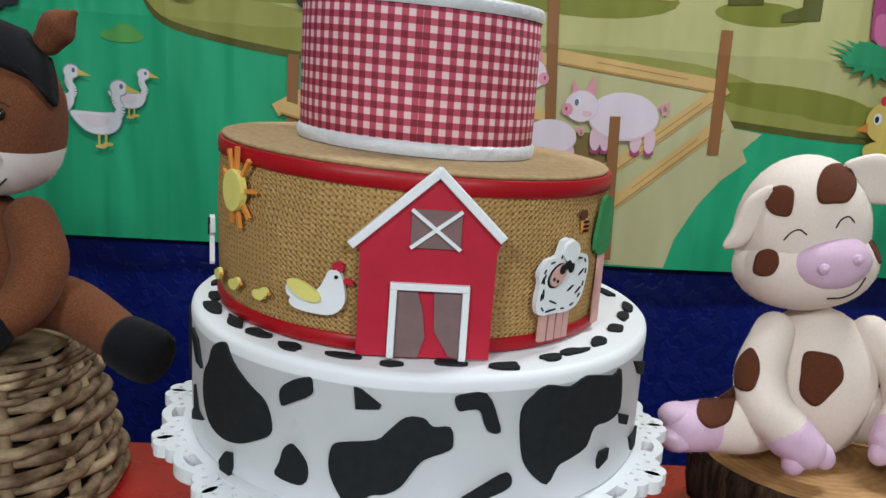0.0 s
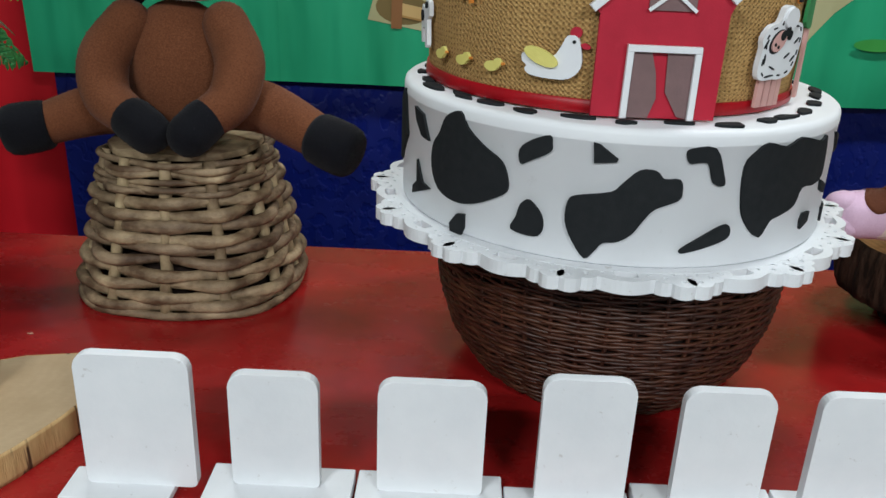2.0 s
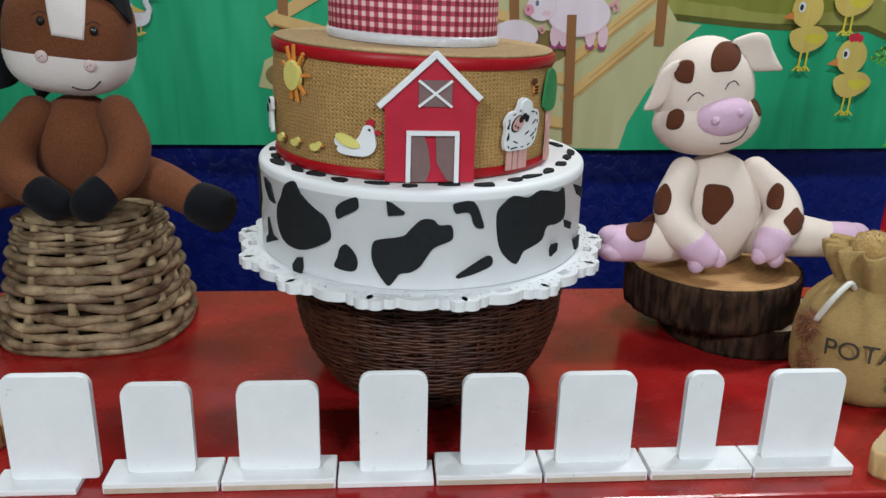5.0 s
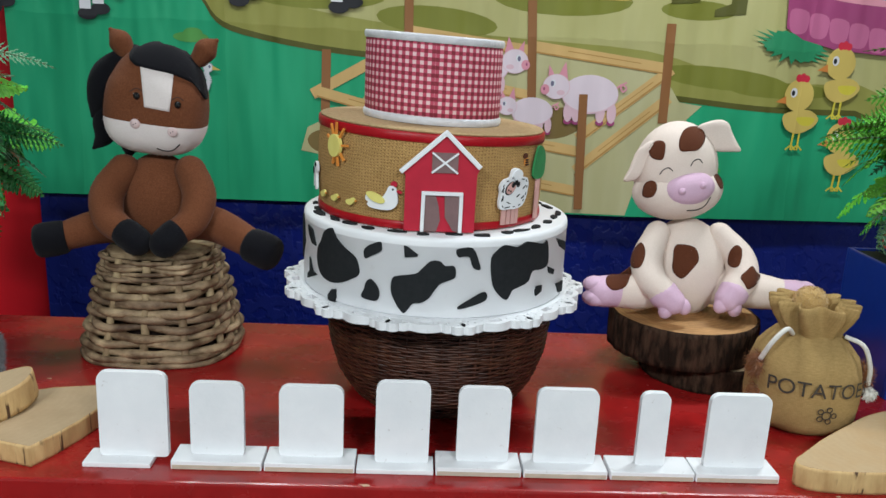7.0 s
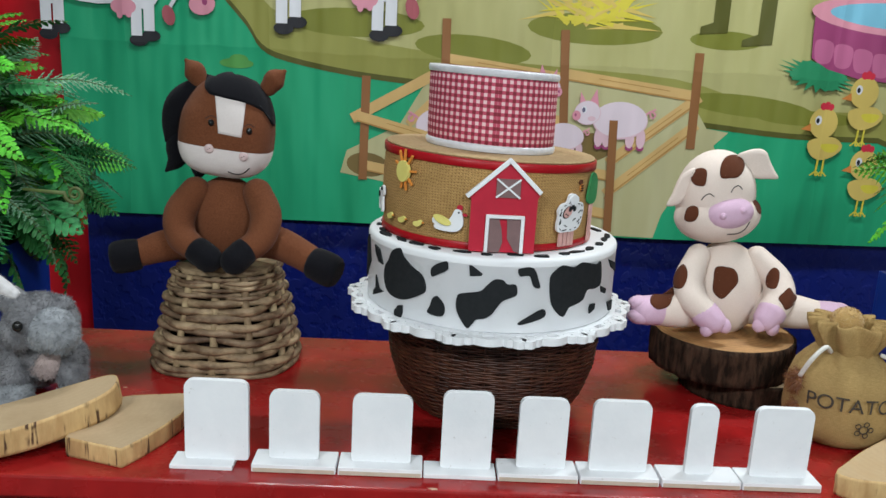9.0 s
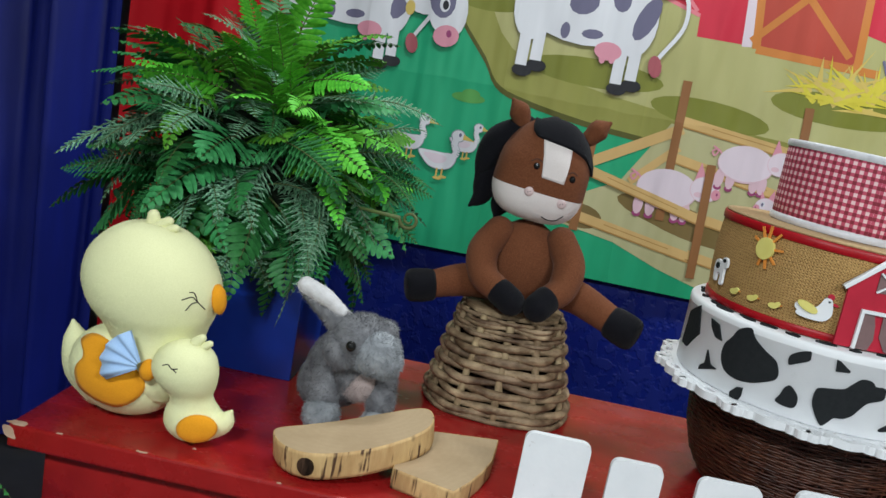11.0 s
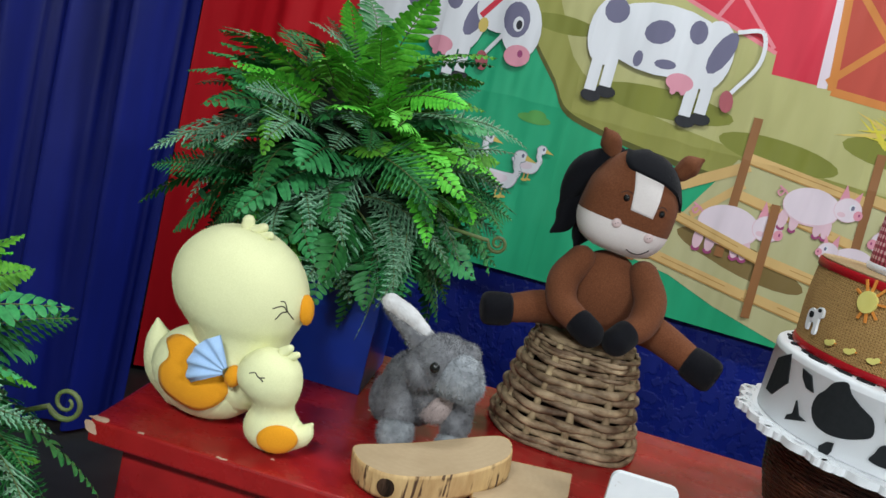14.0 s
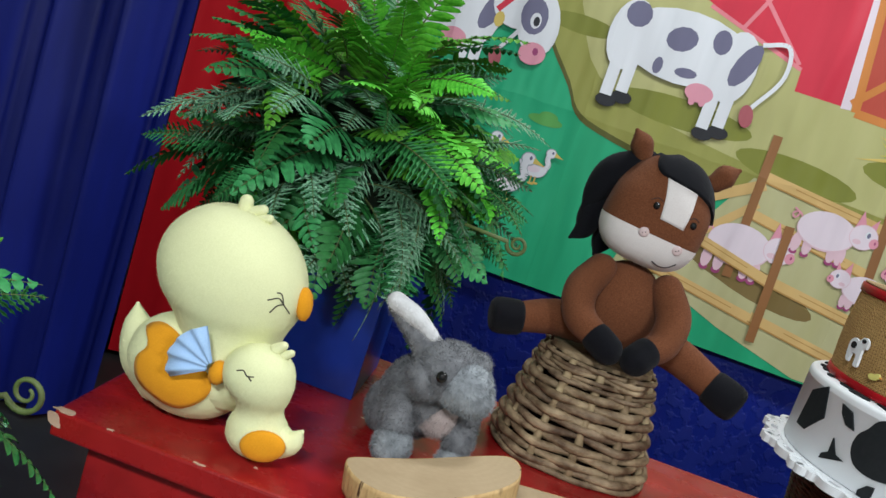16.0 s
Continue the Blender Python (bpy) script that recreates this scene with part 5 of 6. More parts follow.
def fur(bm, count, length, seed, width=0.0012, drop=0.4):
    """Short tapered hairs all over the faces that are there already, in their colours."""
    rng = random.Random(seed)
    faces = [f for f in bm.faces if f.calc_area() > 1.2e-6]
    sizes = np.cumsum([f.calc_area() for f in faces])
    jobs = []
    for _ in range(count):
        f = faces[min(int(np.searchsorted(sizes, rng.random() * sizes[-1])), len(faces) - 1)]
        vs = list(f.verts)
        i = rng.randrange(1, len(vs) - 1)
        u, v = rng.random(), rng.random()
        if u + v > 1:
            u, v = 1 - u, 1 - v
        p = vs[0].co + (vs[i].co - vs[0].co) * u + (vs[i + 1].co - vs[0].co) * v
        jobs.append((p, f.normal.copy(), f.material_index))
    for p, nrm, mi in jobs:
        d = (nrm + Vector((rng.uniform(-0.6, 0.6), rng.uniform(-0.6, 0.6), rng.uniform(-0.6, 0.3) - drop * 0.5))).normalized()
        side = d.cross(Vector((rng.uniform(-1, 1), rng.uniform(-1, 1), rng.uniform(-1, 1)))).normalized() * width
        tip = p + d * length * rng.uniform(0.6, 1.2)
        bm.faces.new((bm.verts.new(p - side), bm.verts.new(p + side), bm.verts.new(tip))).material_index = mi


def hoof(bm, a, b, r, mi):
    """A blunt felt cup at the end of a limb, from a to b."""
    a, b = Vector(a), Vector(b)
    steps = ((-0.10, 0.90), (0.0, 0.99), (0.35, 1.04), (0.70, 1.04), (0.90, 0.97), (1.0, 0.82), (1.05, 0.55), (1.06, 0.15))
    sweep(bm, [a + (b - a) * f for f, _ in steps], [r * k for _, k in steps], mi, 20)


def egg(bm, centre, radii, turn, power, taper, mi):
    """A stuffed form, round above and squarer below, that narrows or widens downwards."""
    made = bmesh.ops.create_uvsphere(bm, u_segments=56, v_segments=40, radius=1)
    m = pose(*centre, *turn)
    for v in made["verts"]:
        q = power if v.co.z < 0 else 2.15 + (power - 2.15) * max(0.0, 1 - 2.5 * v.co.z)
        k = sum(abs(c) ** q for c in v.co) ** (-1 / q)
        p = v.co * k
        w = 1 - taper * p.z
        v.co = m @ Vector((p.x * radii[0] * w, p.y * radii[1] * w, p.z * radii[2]))
    for f in {f for v in made["verts"] for f in v.link_faces}:
        f.material_index = mi


def horse():
    bm = fresh()
    B, K, W, P, T, E = range(6)
    egg(bm, (-0.380, 0.985, 1.200), (0.0840, 0.070, 0.0940), (0, 6, 0), 3.0, 0.060, B)
    seam, tip = Vector((-0.380, 0.985, 1.164)), Vector((0.105, 0, 1)).normalized()
    bmesh.ops.bisect_plane(bm, geom=bm.verts[:] + bm.edges[:] + bm.faces[:], plane_co=seam, plane_no=tip)
    for f in bm.faces:
        if (f.calc_center_median() - seam).dot(tip) < 0:
            f.material_index = W
    ball(bm, (-0.383, 0.985, 1.020), (0.070, 0.058, 0.086), (0, 0, 0), B)
    # legs spread to the sides
    limb(bm, [(-0.425, 0.985, 0.975), (-0.485, 0.965, 0.973), (-0.545, 0.940, 0.957)], [0.034, 0.031, 0.025], B)
    hoof(bm, (-0.540, 0.941, 0.957), (-0.585, 0.928, 0.950), 0.0300, K)
    limb(bm, [(-0.335, 0.985, 0.985), (-0.275, 0.955, 0.985), (-0.205, 0.915, 0.962)], [0.034, 0.031, 0.026], B)
    hoof(bm, (-0.208, 0.916, 0.962), (-0.163, 0.898, 0.948), 0.0305, K)
    # arms folded to the front
    limb(bm, [(-0.437, 0.962, 1.078), (-0.458, 0.935, 1.040), (-0.449, 0.910, 1.002), (-0.414, 0.888, 0.982)], [0.027, 0.029, 0.027, 0.023], B)
    limb(bm, [(-0.412, 0.887, 0.981), (-0.392, 0.876, 0.971)], [0.0255, 0.0250], K)
    limb(bm, [(-0.322, 0.962, 1.080), (-0.301, 0.935, 1.042), (-0.307, 0.910, 1.004), (-0.331, 0.888, 0.984)], [0.027, 0.029, 0.027, 0.023], B)
    limb(bm, [(-0.332, 0.887, 0.983), (-0.345, 0.874, 0.970)], [0.0255, 0.0255], K)
    # ears
    for x, z, turn in ((-0.440, 1.290, -28), (-0.300, 1.283, 38)):
        m = pose(x, 0.991, z, 0, turn, 0)
        limb(bm, [m @ Vector((0, 0, -0.012)), m @ Vector((0.0, 0, 0.010)), m @ Vector((0.004 if turn > 0 else -0.004, 0, 0.030))], [0.016, 0.019, 0.004], B, 14)
    # mane and forelock
    limb(bm, [(-0.425, 1.001, 1.270), (-0.468, 1.001, 1.238), (-0.487, 1.001, 1.195), (-0.500, 0.998, 1.165)], [0.022, 0.029, 0.022, 0.003], K)
    limb(bm, [(-0.455, 1.016, 1.215), (-0.478, 1.011, 1.165), (-0.484, 1.006, 1.130), (-0.502, 1.001, 1.108)], [0.024, 0.024, 0.018, 0.003], K)
    limb(bm, [(-0.430, 1.036, 1.18), (-0.445, 1.031, 1.12), (-0.45, 1.026, 1.092)], [0.02, 0.02, 0.005], K)
    # forelock, blaze, eyes, buttons, mouth
    tree, way = BVHTree.FromBMesh(bm), (-0.29, 1, -0.09)
    face = (-0.380, 0.985)
    lock = [(-0.042, 1.266), (-0.038, 1.278), (-0.026, 1.290), (0.003, 1.2985), (0.043, 1.290), (0.068, 1.263), (0.079, 1.2305), (0.079, 1.204), (0.063, 1.226), (0.050, 1.2335), (0.026, 1.242), (-0.002, 1.247), (-0.026, 1.252), (-0.037, 1.256)]
    applique(bm, tree, (face[0] + 0.024, face[1], 1.266), [(p[0] - 0.024, p[1] - 1.266) for p in smooth_ring(lock, 3)], way, K, 0.0055, 7)
    blaze = [(-0.0265, 1.252), (0.0, 1.250), (0.028, 1.246), (0.0235, 1.213), (0.0185, 1.180), (-0.002, 1.183), (-0.0225, 1.186), (-0.0245, 1.219)]
    applique(bm, tree, (face[0], face[1], 1.215), [(x, z - 1.215) for i in range(8) for x, z in (blaze[i], tuple((np.array(blaze[i]) + np.array(blaze[(i + 1) % 8])) / 2))], way, W, 0.0016, 6)
    for dx, z in ((-0.0345, 1.204), (0.0325, 1.192)):
        ball(bm, onto(tree, face[0] + dx, face[1], z, way, 0.001), (0.0056, 0.0045, 0.0062), (0, 0, 0), E, 12, 8)
        sewn(bm, tree, face[1], [(face[0] + dx - 0.011, z + 0.007), (face[0] + dx, z + 0.0125), (face[0] + dx + 0.010, z + 0.008)], way, 0.0007, T)
    for dx, z in ((-0.039, 1.158), (0.022, 1.1465)):
        p = onto(tree, face[0] + dx, face[1], z, way, 0.001)
        ball(bm, p, (0.0085, 0.003, 0.0085), (8, 0, 0), P, 16, 8)
        for k in (-1, 1):
            ball(bm, p + Vector((0.002 * k, -0.0032, 0.001 * k)), (0.0009, 0.0007, 0.0009), (0, 0, 0), T, 8, 6)
    sewn(bm, tree, face[1], [(face[0] - 0.005, 1.1175), (face[0] + 0.008, 1.1135), (face[0] + 0.022, 1.1150), (face[0] + 0.034, 1.1255)], way, 0.0011, T)
    fur(bm, 30000, 0.0020, 31, 0.00028, 0.0)
    toy("toy_horse", bm, [brown_felt, black_felt, white_felt, button_pink, thread, bead], "brown felt toy horse with black mane on the basket")


def pig():
    bm = fresh()
    C, L, S, T, P = range(5)
    body = ball(bm, (0.571, 0.950, 0.940), (0.074, 0.068, 0.092), (0, 0, 0), C)
    limb(bm, [(0.535, 0.935, 0.915), (0.480, 0.895, 0.91), (0.428, 0.878, 0.912)], [0.038, 0.034, 0.028], C)
    limb(bm, [(0.430, 0.879, 0.912), (0.404, 0.870, 0.913)], [0.0285, 0.0270], L)
    ball(bm, (0.388, 0.860, 0.903), (0.020, 0.017, 0.013), (0, 12, 0), L, 16, 10)
    ball(bm, (0.390, 0.870, 0.927), (0.020, 0.017, 0.013), (0, -8, 0), L, 16, 10)
    limb(bm, [(0.620, 0.935, 0.915), (0.685, 0.905, 0.914), (0.732, 0.890, 0.912)], [0.038, 0.033, 0.027], C)
    limb(bm, [(0.732, 0.890, 0.912), (0.755, 0.885, 0.914)], [0.027, 0.0265], L)
    ball(bm, (0.772, 0.878, 0.906), (0.018, 0.016, 0.013), (0, -10, 0), L, 16, 10)
    ball(bm, (0.770, 0.882, 0.927), (0.018, 0.016, 0.013), (0, 10, 0), L, 16, 10)
    arm_l = [(0.508, 0.925, 1.008), (0.485, 0.895, 0.966), (0.488, 0.868, 0.938), (0.507, 0.853, 0.92)]
    limb(bm, arm_l, [0.022, 0.027, 0.027, 0.024], C)
    limb(bm, [(0.509, 0.853, 0.916), (0.522, 0.846, 0.906)], [0.0265, 0.0225], L)
    ball(bm, (0.512, 0.842, 0.893), (0.013, 0.012, 0.017), (0, 15, 0), L, 16, 10)
    ball(bm, (0.540, 0.842, 0.9), (0.013, 0.012, 0.017), (0, -35, 0), L, 16, 10)
    arm_r = [(0.622, 0.930, 1.008), (0.655, 0.910, 0.971), (0.654, 0.885, 0.941), (0.636, 0.868, 0.921)]
    limb(bm, arm_r, [0.022, 0.027, 0.028, 0.025], C)
    limb(bm, [(0.635, 0.867, 0.919), (0.625, 0.862, 0.909)], [0.0262, 0.0225], L)
    ball(bm, (0.613, 0.856, 0.9), (0.013, 0.012, 0.016), (0, 30, 0), L, 16, 10)
    ball(bm, (0.636, 0.856, 0.896), (0.013, 0.012, 0.017), (0, -5, 0), L, 16, 10)
    head = ball(bm, (0.538, 0.961, 1.118), (0.074, 0.066, 0.086), (0, 4, 0), C)
    cheeks = ball(bm, (0.543, 0.951, 1.082), (0.080, 0.064, 0.052), (0, -8, 0), C)
    ball(bm, (0.548, 0.906, 1.0935), (0.0445, 0.029, 0.0300), (6, -12, 0), L)
    # ears
    for outline, y, bend in (([(0.562, 1.196), (0.580, 1.207), (0.602, 1.211), (0.617, 1.205), (0.625, 1.190), (0.636, 1.172), (0.644, 1.158), (0.625, 1.156), (0.606, 1.155), (0.590, 1.158), (0.578, 1.172)], 0.941, 3.0), ([(0.486, 1.170), (0.474, 1.166), (0.460, 1.153), (0.453, 1.135), (0.447, 1.115), (0.440, 1.098), (0.455, 1.098), (0.468, 1.106), (0.478, 1.130), (0.484, 1.152)], 0.936, -2.0)):
        ring = smooth_ring(outline, 4)
        c = sum(ring) / len(ring)
        layers = []
        for k, d in ((0.0, 0.006), (0.6, 0.0055), (0.92, 0.004), (1.0, 0.0), (0.92, -0.004), (0.6, -0.0055), (0.0, -0.006)):
            pts = [c + (q - c) * k for q in ring] if k else [c]
            layers.append([bm.verts.new((q[0], y - d + bend * (q[0] - c[0]) * (q[1] - c[1]), q[1])) for q in pts])
        n = len(ring)
        for i in range(n):
            j = (i + 1) % n
            bm.faces.new((layers[0][0], layers[1][i], layers[1][j])).material_index = C
            bm.faces.new((layers[6][0], layers[5][j], layers[5][i])).material_index = C
            for a, b in zip(layers[1:5], layers[2:6]):
                bm.faces.new((a[i], b[i], b[j], a[j])).material_index = C
    # sewn spots, nostrils, closed eyes and smile
    tree, way = BVHTree.FromBMesh(bm), (0.50, 1, -0.20)
    for x, z, rx, rz, seed in ((0.460, 1.167, 0.0165, 0.019, 3), (0.519, 1.187, 0.020, 0.024, 5), (0.4536, 1.099, 0.0145, 0.0155, 6), (0.535, 0.976, 0.026, 0.030, 9), (0.454, 0.978, 0.0145, 0.022, 11), (0.4267, 0.941, 0.022, 0.020, 14), (0.623, 0.984, 0.014, 0.020, 12), (0.658, 0.950, 0.014, 0.018, 15)):
        applique(bm, tree, (x, 0.86, z), blob(seed, 8, rx, rz, 0.18), way, S)
    patch(bm, cheeks, (1.0, -0.55, 0.42), blob(7, 7, 0.22, 0.36, 0.2), S)
    for x, z in ((0.519, 1.0960), (0.553, 1.1075)):
        p = onto(tree, x, 0.86, z, way, 0.0005)
        ball(bm, p, (0.0062, 0.0035, 0.0062), (0, 0, 0), P, 14, 8)
        ball(bm, p - Vector((0, 0.0028, 0)), (0.003, 0.002, 0.003), (0, 0, 0), L, 10, 6)
    sewn(bm, tree, 0.86, [(0.471, 1.125), (0.477, 1.133), (0.486, 1.137), (0.495, 1.132)], way, 0.0009, T)
    sewn(bm, tree, 0.86, [(0.525, 1.141), (0.529, 1.150), (0.537, 1.154), (0.544, 1.148)], way, 0.0009, T)
    sewn(bm, tree, 0.86, [(0.528, 1.064), (0.545, 1.066), (0.558, 1.074), (0.566, 1.089)], way, 0.0010, T)
    fur(bm, 26000, 0.0016, 32, 0.00025, 0.0)
    toy("toy_pig", bm, [cream_felt, lilac_felt, spot_felt, thread, lilac_felt], "cream felt toy pig with brown spots on the log")


def gourd(bm, rings, mi, seg=36):
    """A stuffed form out of level oval rings (x, y, z, half width, half depth), smoothed and closed."""
    rows = []
    for x, y, z, a, b in smooth_line(rings, 5):
        rows.append([bm.verts.new((x + max(a, 0.001) * math.cos(2 * math.pi * k / seg), y + max(b, 0.001) * math.sin(2 * math.pi * k / seg), z)) for k in range(seg)])
    for p, q in zip(rows, rows[1:]):
        for k in range(seg):
            bm.faces.new((p[k], p[(k + 1) % seg], q[(k + 1) % seg], q[k])).material_index = mi
    for ring in (rows[0][::-1], rows[-1]):
        bm.faces.new(ring).material_index = mi


def stitch_on(bm, m, way, line, r, mi):
    """A line of thread laid onto the form that is there."""
    tree = BVHTree.FromBMesh(bm)
    pts = []
    for a, b in smooth_line(line, 5):
        place, nrm, _, _ = tree.find_nearest(on_ball(m, way, -a, b, 1.03))
        pts.append(place + nrm * r * 0.5)
    sweep(bm, pts, r, mi, 6)


def ducks():
    bm = fresh()
    Y, O, T, B = range(4)
    body = ball(bm, (-0.945, 0.605, 0.818), (0.088, 0.072, 0.068), (0, 8, 0), Y)
    gourd(bm, [(-0.898, 0.605, 0.790, 0.050, 0.045), (-0.898, 0.605, 0.815, 0.070, 0.060), (-0.900, 0.605, 0.845, 0.073, 0.062), (-0.906, 0.608, 0.872, 0.070, 0.062), (-0.914, 0.611, 0.896, 0.079, 0.070), (-0.921, 0.613, 0.922, 0.095, 0.085), (-0.926, 0.615, 0.955, 0.103, 0.092), (-0.930, 0.615, 0.988, 0.096, 0.086), (-0.932, 0.615, 1.015, 0.078, 0.070), (-0.934, 0.615, 1.034, 0.053, 0.048), (-0.935, 0.615, 1.043, 0.030, 0.027), (-0.935, 0.615, 1.046, 0.006, 0.006)], Y)
    limb(bm, [(-0.975, 0.608, 0.806), (-1.010, 0.611, 0.816), (-1.034, 0.613, 0.840), (-1.044, 0.614, 0.869)], [0.056, 0.043, 0.023, 0.003], Y)
    head = pose(-0.928, 0.615, 0.958) @ Matrix.Diagonal((0.103, 0.092, 0.090, 1))
    limb(bm, [(-0.935, 0.615, 1.040), (-0.936, 0.612, 1.056)], [0.012, 0.009], Y, 12)
    limb(bm, [(-0.925, 0.612, 1.042), (-0.910, 0.608, 1.053)], [0.010, 0.007], Y, 12)
    limb(bm, [(-0.915, 0.610, 1.038), (-0.897, 0.604, 1.045)], [0.008, 0.006], Y, 12)
    ball(bm, (-0.820, 0.606, 0.952), (0.011, 0.015, 0.023), (0, -12, 0), O, 16, 10)
    stitch_on(bm, head, (0.87, -0.50, -0.05), [(-0.26, 0.05), (-0.10, 0.09), (0.0, 0.0), (0.16, -0.14)], 0.0008, T)
    stitch_on(bm, head, (0.87, -0.50, -0.05), [(-0.14, 0.17), (-0.06, 0.15), (0.0, 0.0)], 0.0008, T)
    stitch_on(bm, head, (0.87, -0.50, -0.05), [(-0.18, -0.13), (-0.10, -0.02), (0.0, 0.0)], 0.0008, T)
    # wing of three lobes
    tree = BVHTree.FromBMesh(bm)
    wing = smooth_ring([(-0.997, 0.862), (-0.977, 0.874), (-0.950, 0.864), (-0.932, 0.840), (-0.922, 0.835), (-0.904, 0.831), (-0.894, 0.812), (-0.904, 0.7915), (-0.930, 0.774), (-0.962, 0.7775), (-0.991, 0.792), (-0.999, 0.818), (-0.9885, 0.838)], 4)
    applique(bm, tree, (-0.946, 0.545, 0.827), [(p[0] + 0.950, p[1] - 0.818) for p in wing], (-0.39, 1, -0.42), O, 0.0034, 8)
    # pleated bow
    fan, n = [], 33
    for s in (0.0, 0.5, 1.0):
        row = []
        for k in range(n):
            a = radians(112 + 100 * k / (n - 1))
            y = 0.520 + 0.0045 * s * math.cos(2 * math.pi * k / 8) - 0.004 * s
            row.append([bm.verts.new((-0.888 + (0.008 + 0.050 * s) * math.cos(a), y + d, 0.858 + (0.008 + 0.046 * s) * math.sin(a))) for d in (0.0, 0.004)])
        fan.append(row)
    for i in range(2):
        for k in range(n - 1):
            for d in (0, 1):
                bm.faces.new((fan[i][k][d], fan[i][k + 1][d], fan[i + 1][k + 1][d], fan[i + 1][k][d])).material_index = B
    for k in range(n - 1):
        bm.faces.new((fan[2][k][0], fan[2][k + 1][0], fan[2][k + 1][1], fan[2][k][1])).material_index = B
    fur(bm, 30000, 0.0015, 33, 0.00025, 0.0)
    toy("toy_duck", bm, [yellow_felt, orange_felt, thread, blue_felt], "pale yellow felt duck with orange wing and blue bow")
    bm = fresh()
    gourd(bm, [(-0.818, 0.560, 0.750, 0.012, 0.011), (-0.818, 0.560, 0.757, 0.029, 0.026), (-0.818, 0.560, 0.772, 0.041, 0.036), (-0.818, 0.560, 0.790, 0.042, 0.037), (-0.821, 0.558, 0.808, 0.033, 0.030), (-0.826, 0.555, 0.822, 0.033, 0.030), (-0.833, 0.552, 0.840, 0.044, 0.039), (-0.836, 0.550, 0.860, 0.048, 0.042), (-0.835, 0.550, 0.882, 0.040, 0.036), (-0.834, 0.550, 0.896, 0.024, 0.021), (-0.833, 0.550, 0.901, 0.005, 0.005)], Y, 30)
    head = pose(-0.836, 0.550, 0.858) @ Matrix.Diagonal((0.0475, 0.042, 0.046, 1))
    limb(bm, [(-0.795, 0.558, 0.780), (-0.772, 0.557, 0.788), (-0.762, 0.556, 0.806)], [0.026, 0.017, 0.003], Y, 14)
    limb(bm, [(-0.824, 0.550, 0.900), (-0.816, 0.548, 0.909)], [0.009, 0.006], Y, 12)
    limb(bm, [(-0.812, 0.550, 0.896), (-0.804, 0.548, 0.903)], [0.007, 0.005], Y, 12)
    ball(bm, (-0.884, 0.536, 0.850), (0.012, 0.014, 0.016), (0, 0, 0), O, 16, 10)
    ball(bm, (-0.799, 0.526, 0.783), (0.029, 0.010, 0.021), (0, -12, 12), O, 24, 12)
    stitch_on(bm, head, (-0.08, -1, 0.26), [(-0.34, 0.05), (-0.15, 0.12), (0.0, 0.02), (0.18, 0.06)], 0.0008, T)
    stitch_on(bm, head, (-0.08, -1, 0.26), [(0.0, 0.02), (0.16, -0.06)], 0.0008, T)
    fur(bm, 10000, 0.0015, 34, 0.00025, 0.0)
    toy("toy_duckling", bm, [yellow_felt, orange_felt, thread, blue_felt], "small pale yellow felt duckling beside the duck")


def rabbit():
    bm = fresh()
    G, W, K, P, F = range(5)
    ball(bm, (-0.650, 0.765, 0.830), (0.056, 0.072, 0.062), (0, 0, 0), G)
    ball(bm, (-0.690, 0.790, 0.790), (0.033, 0.048, 0.041), (0, 0, 0), G)
    ball(bm, (-0.620, 0.720, 0.850), (0.044, 0.044, 0.050), (0, 0, 0), G)
    # head: one long form, a cheek and a blunt muzzle
    ball(bm, (-0.606, 0.690, 0.906), (0.054, 0.050, 0.043), (0, 8, 0), G)
    ball(bm, (-0.638, 0.676, 0.890), (0.030, 0.030, 0.032), (0, 0, 0), G)
    ball(bm, (-0.584, 0.668, 0.900), (0.040, 0.034, 0.037), (0, 12, 0), F)
    ball(bm, (-0.566, 0.664, 0.890), (0.026, 0.024, 0.027), (0, 0, 0), F)
    ball(bm, (-0.578, 0.690, 0.932), (0.020, 0.022, 0.014), (0, 0, 0), G)
    # pale bib
    ball(bm, (-0.606, 0.700, 0.838), (0.032, 0.024, 0.034), (0, 0, 0), P)
    limb(bm, [(-0.660, 0.708, 0.838), (-0.660, 0.694, 0.805)], [0.027, 0.024], G)
    ball(bm, (-0.656, 0.682, 0.777), (0.028, 0.034, 0.027), (0, 0, 0), F)
    limb(bm, [(-0.573, 0.712, 0.842), (-0.568, 0.700, 0.808)], [0.025, 0.023], G)
    ball(bm, (-0.566, 0.690, 0.776), (0.026, 0.032, 0.026), (0, 0, 0), F)
    # one raised ear with a white lining
    limb(bm, [(-0.645, 0.706, 0.918), (-0.668, 0.710, 0.936), (-0.698, 0.712, 0.954), (-0.714, 0.714, 0.962)], [0.024, 0.021, 0.016, 0.012], G)
    limb(bm, [(-0.652, 0.696, 0.946), (-0.682, 0.700, 0.962), (-0.716, 0.704, 0.974)], [0.009, 0.0135, 0.0135], W)
    fur(bm, 60000, 0.0058, 2, 0.00045)
    ball(bm, (-0.618, 0.633, 0.914), (0.0078, 0.007, 0.0085), (0, 0, 0), K, 14, 10)
    toy("toy_rabbit", bm, [grey_fur, pale_fur, bead, pink_fur, paw_fur], "grey plush toy rabbit with one raised ear")


horse()
pig()
ducks()
rabbit()


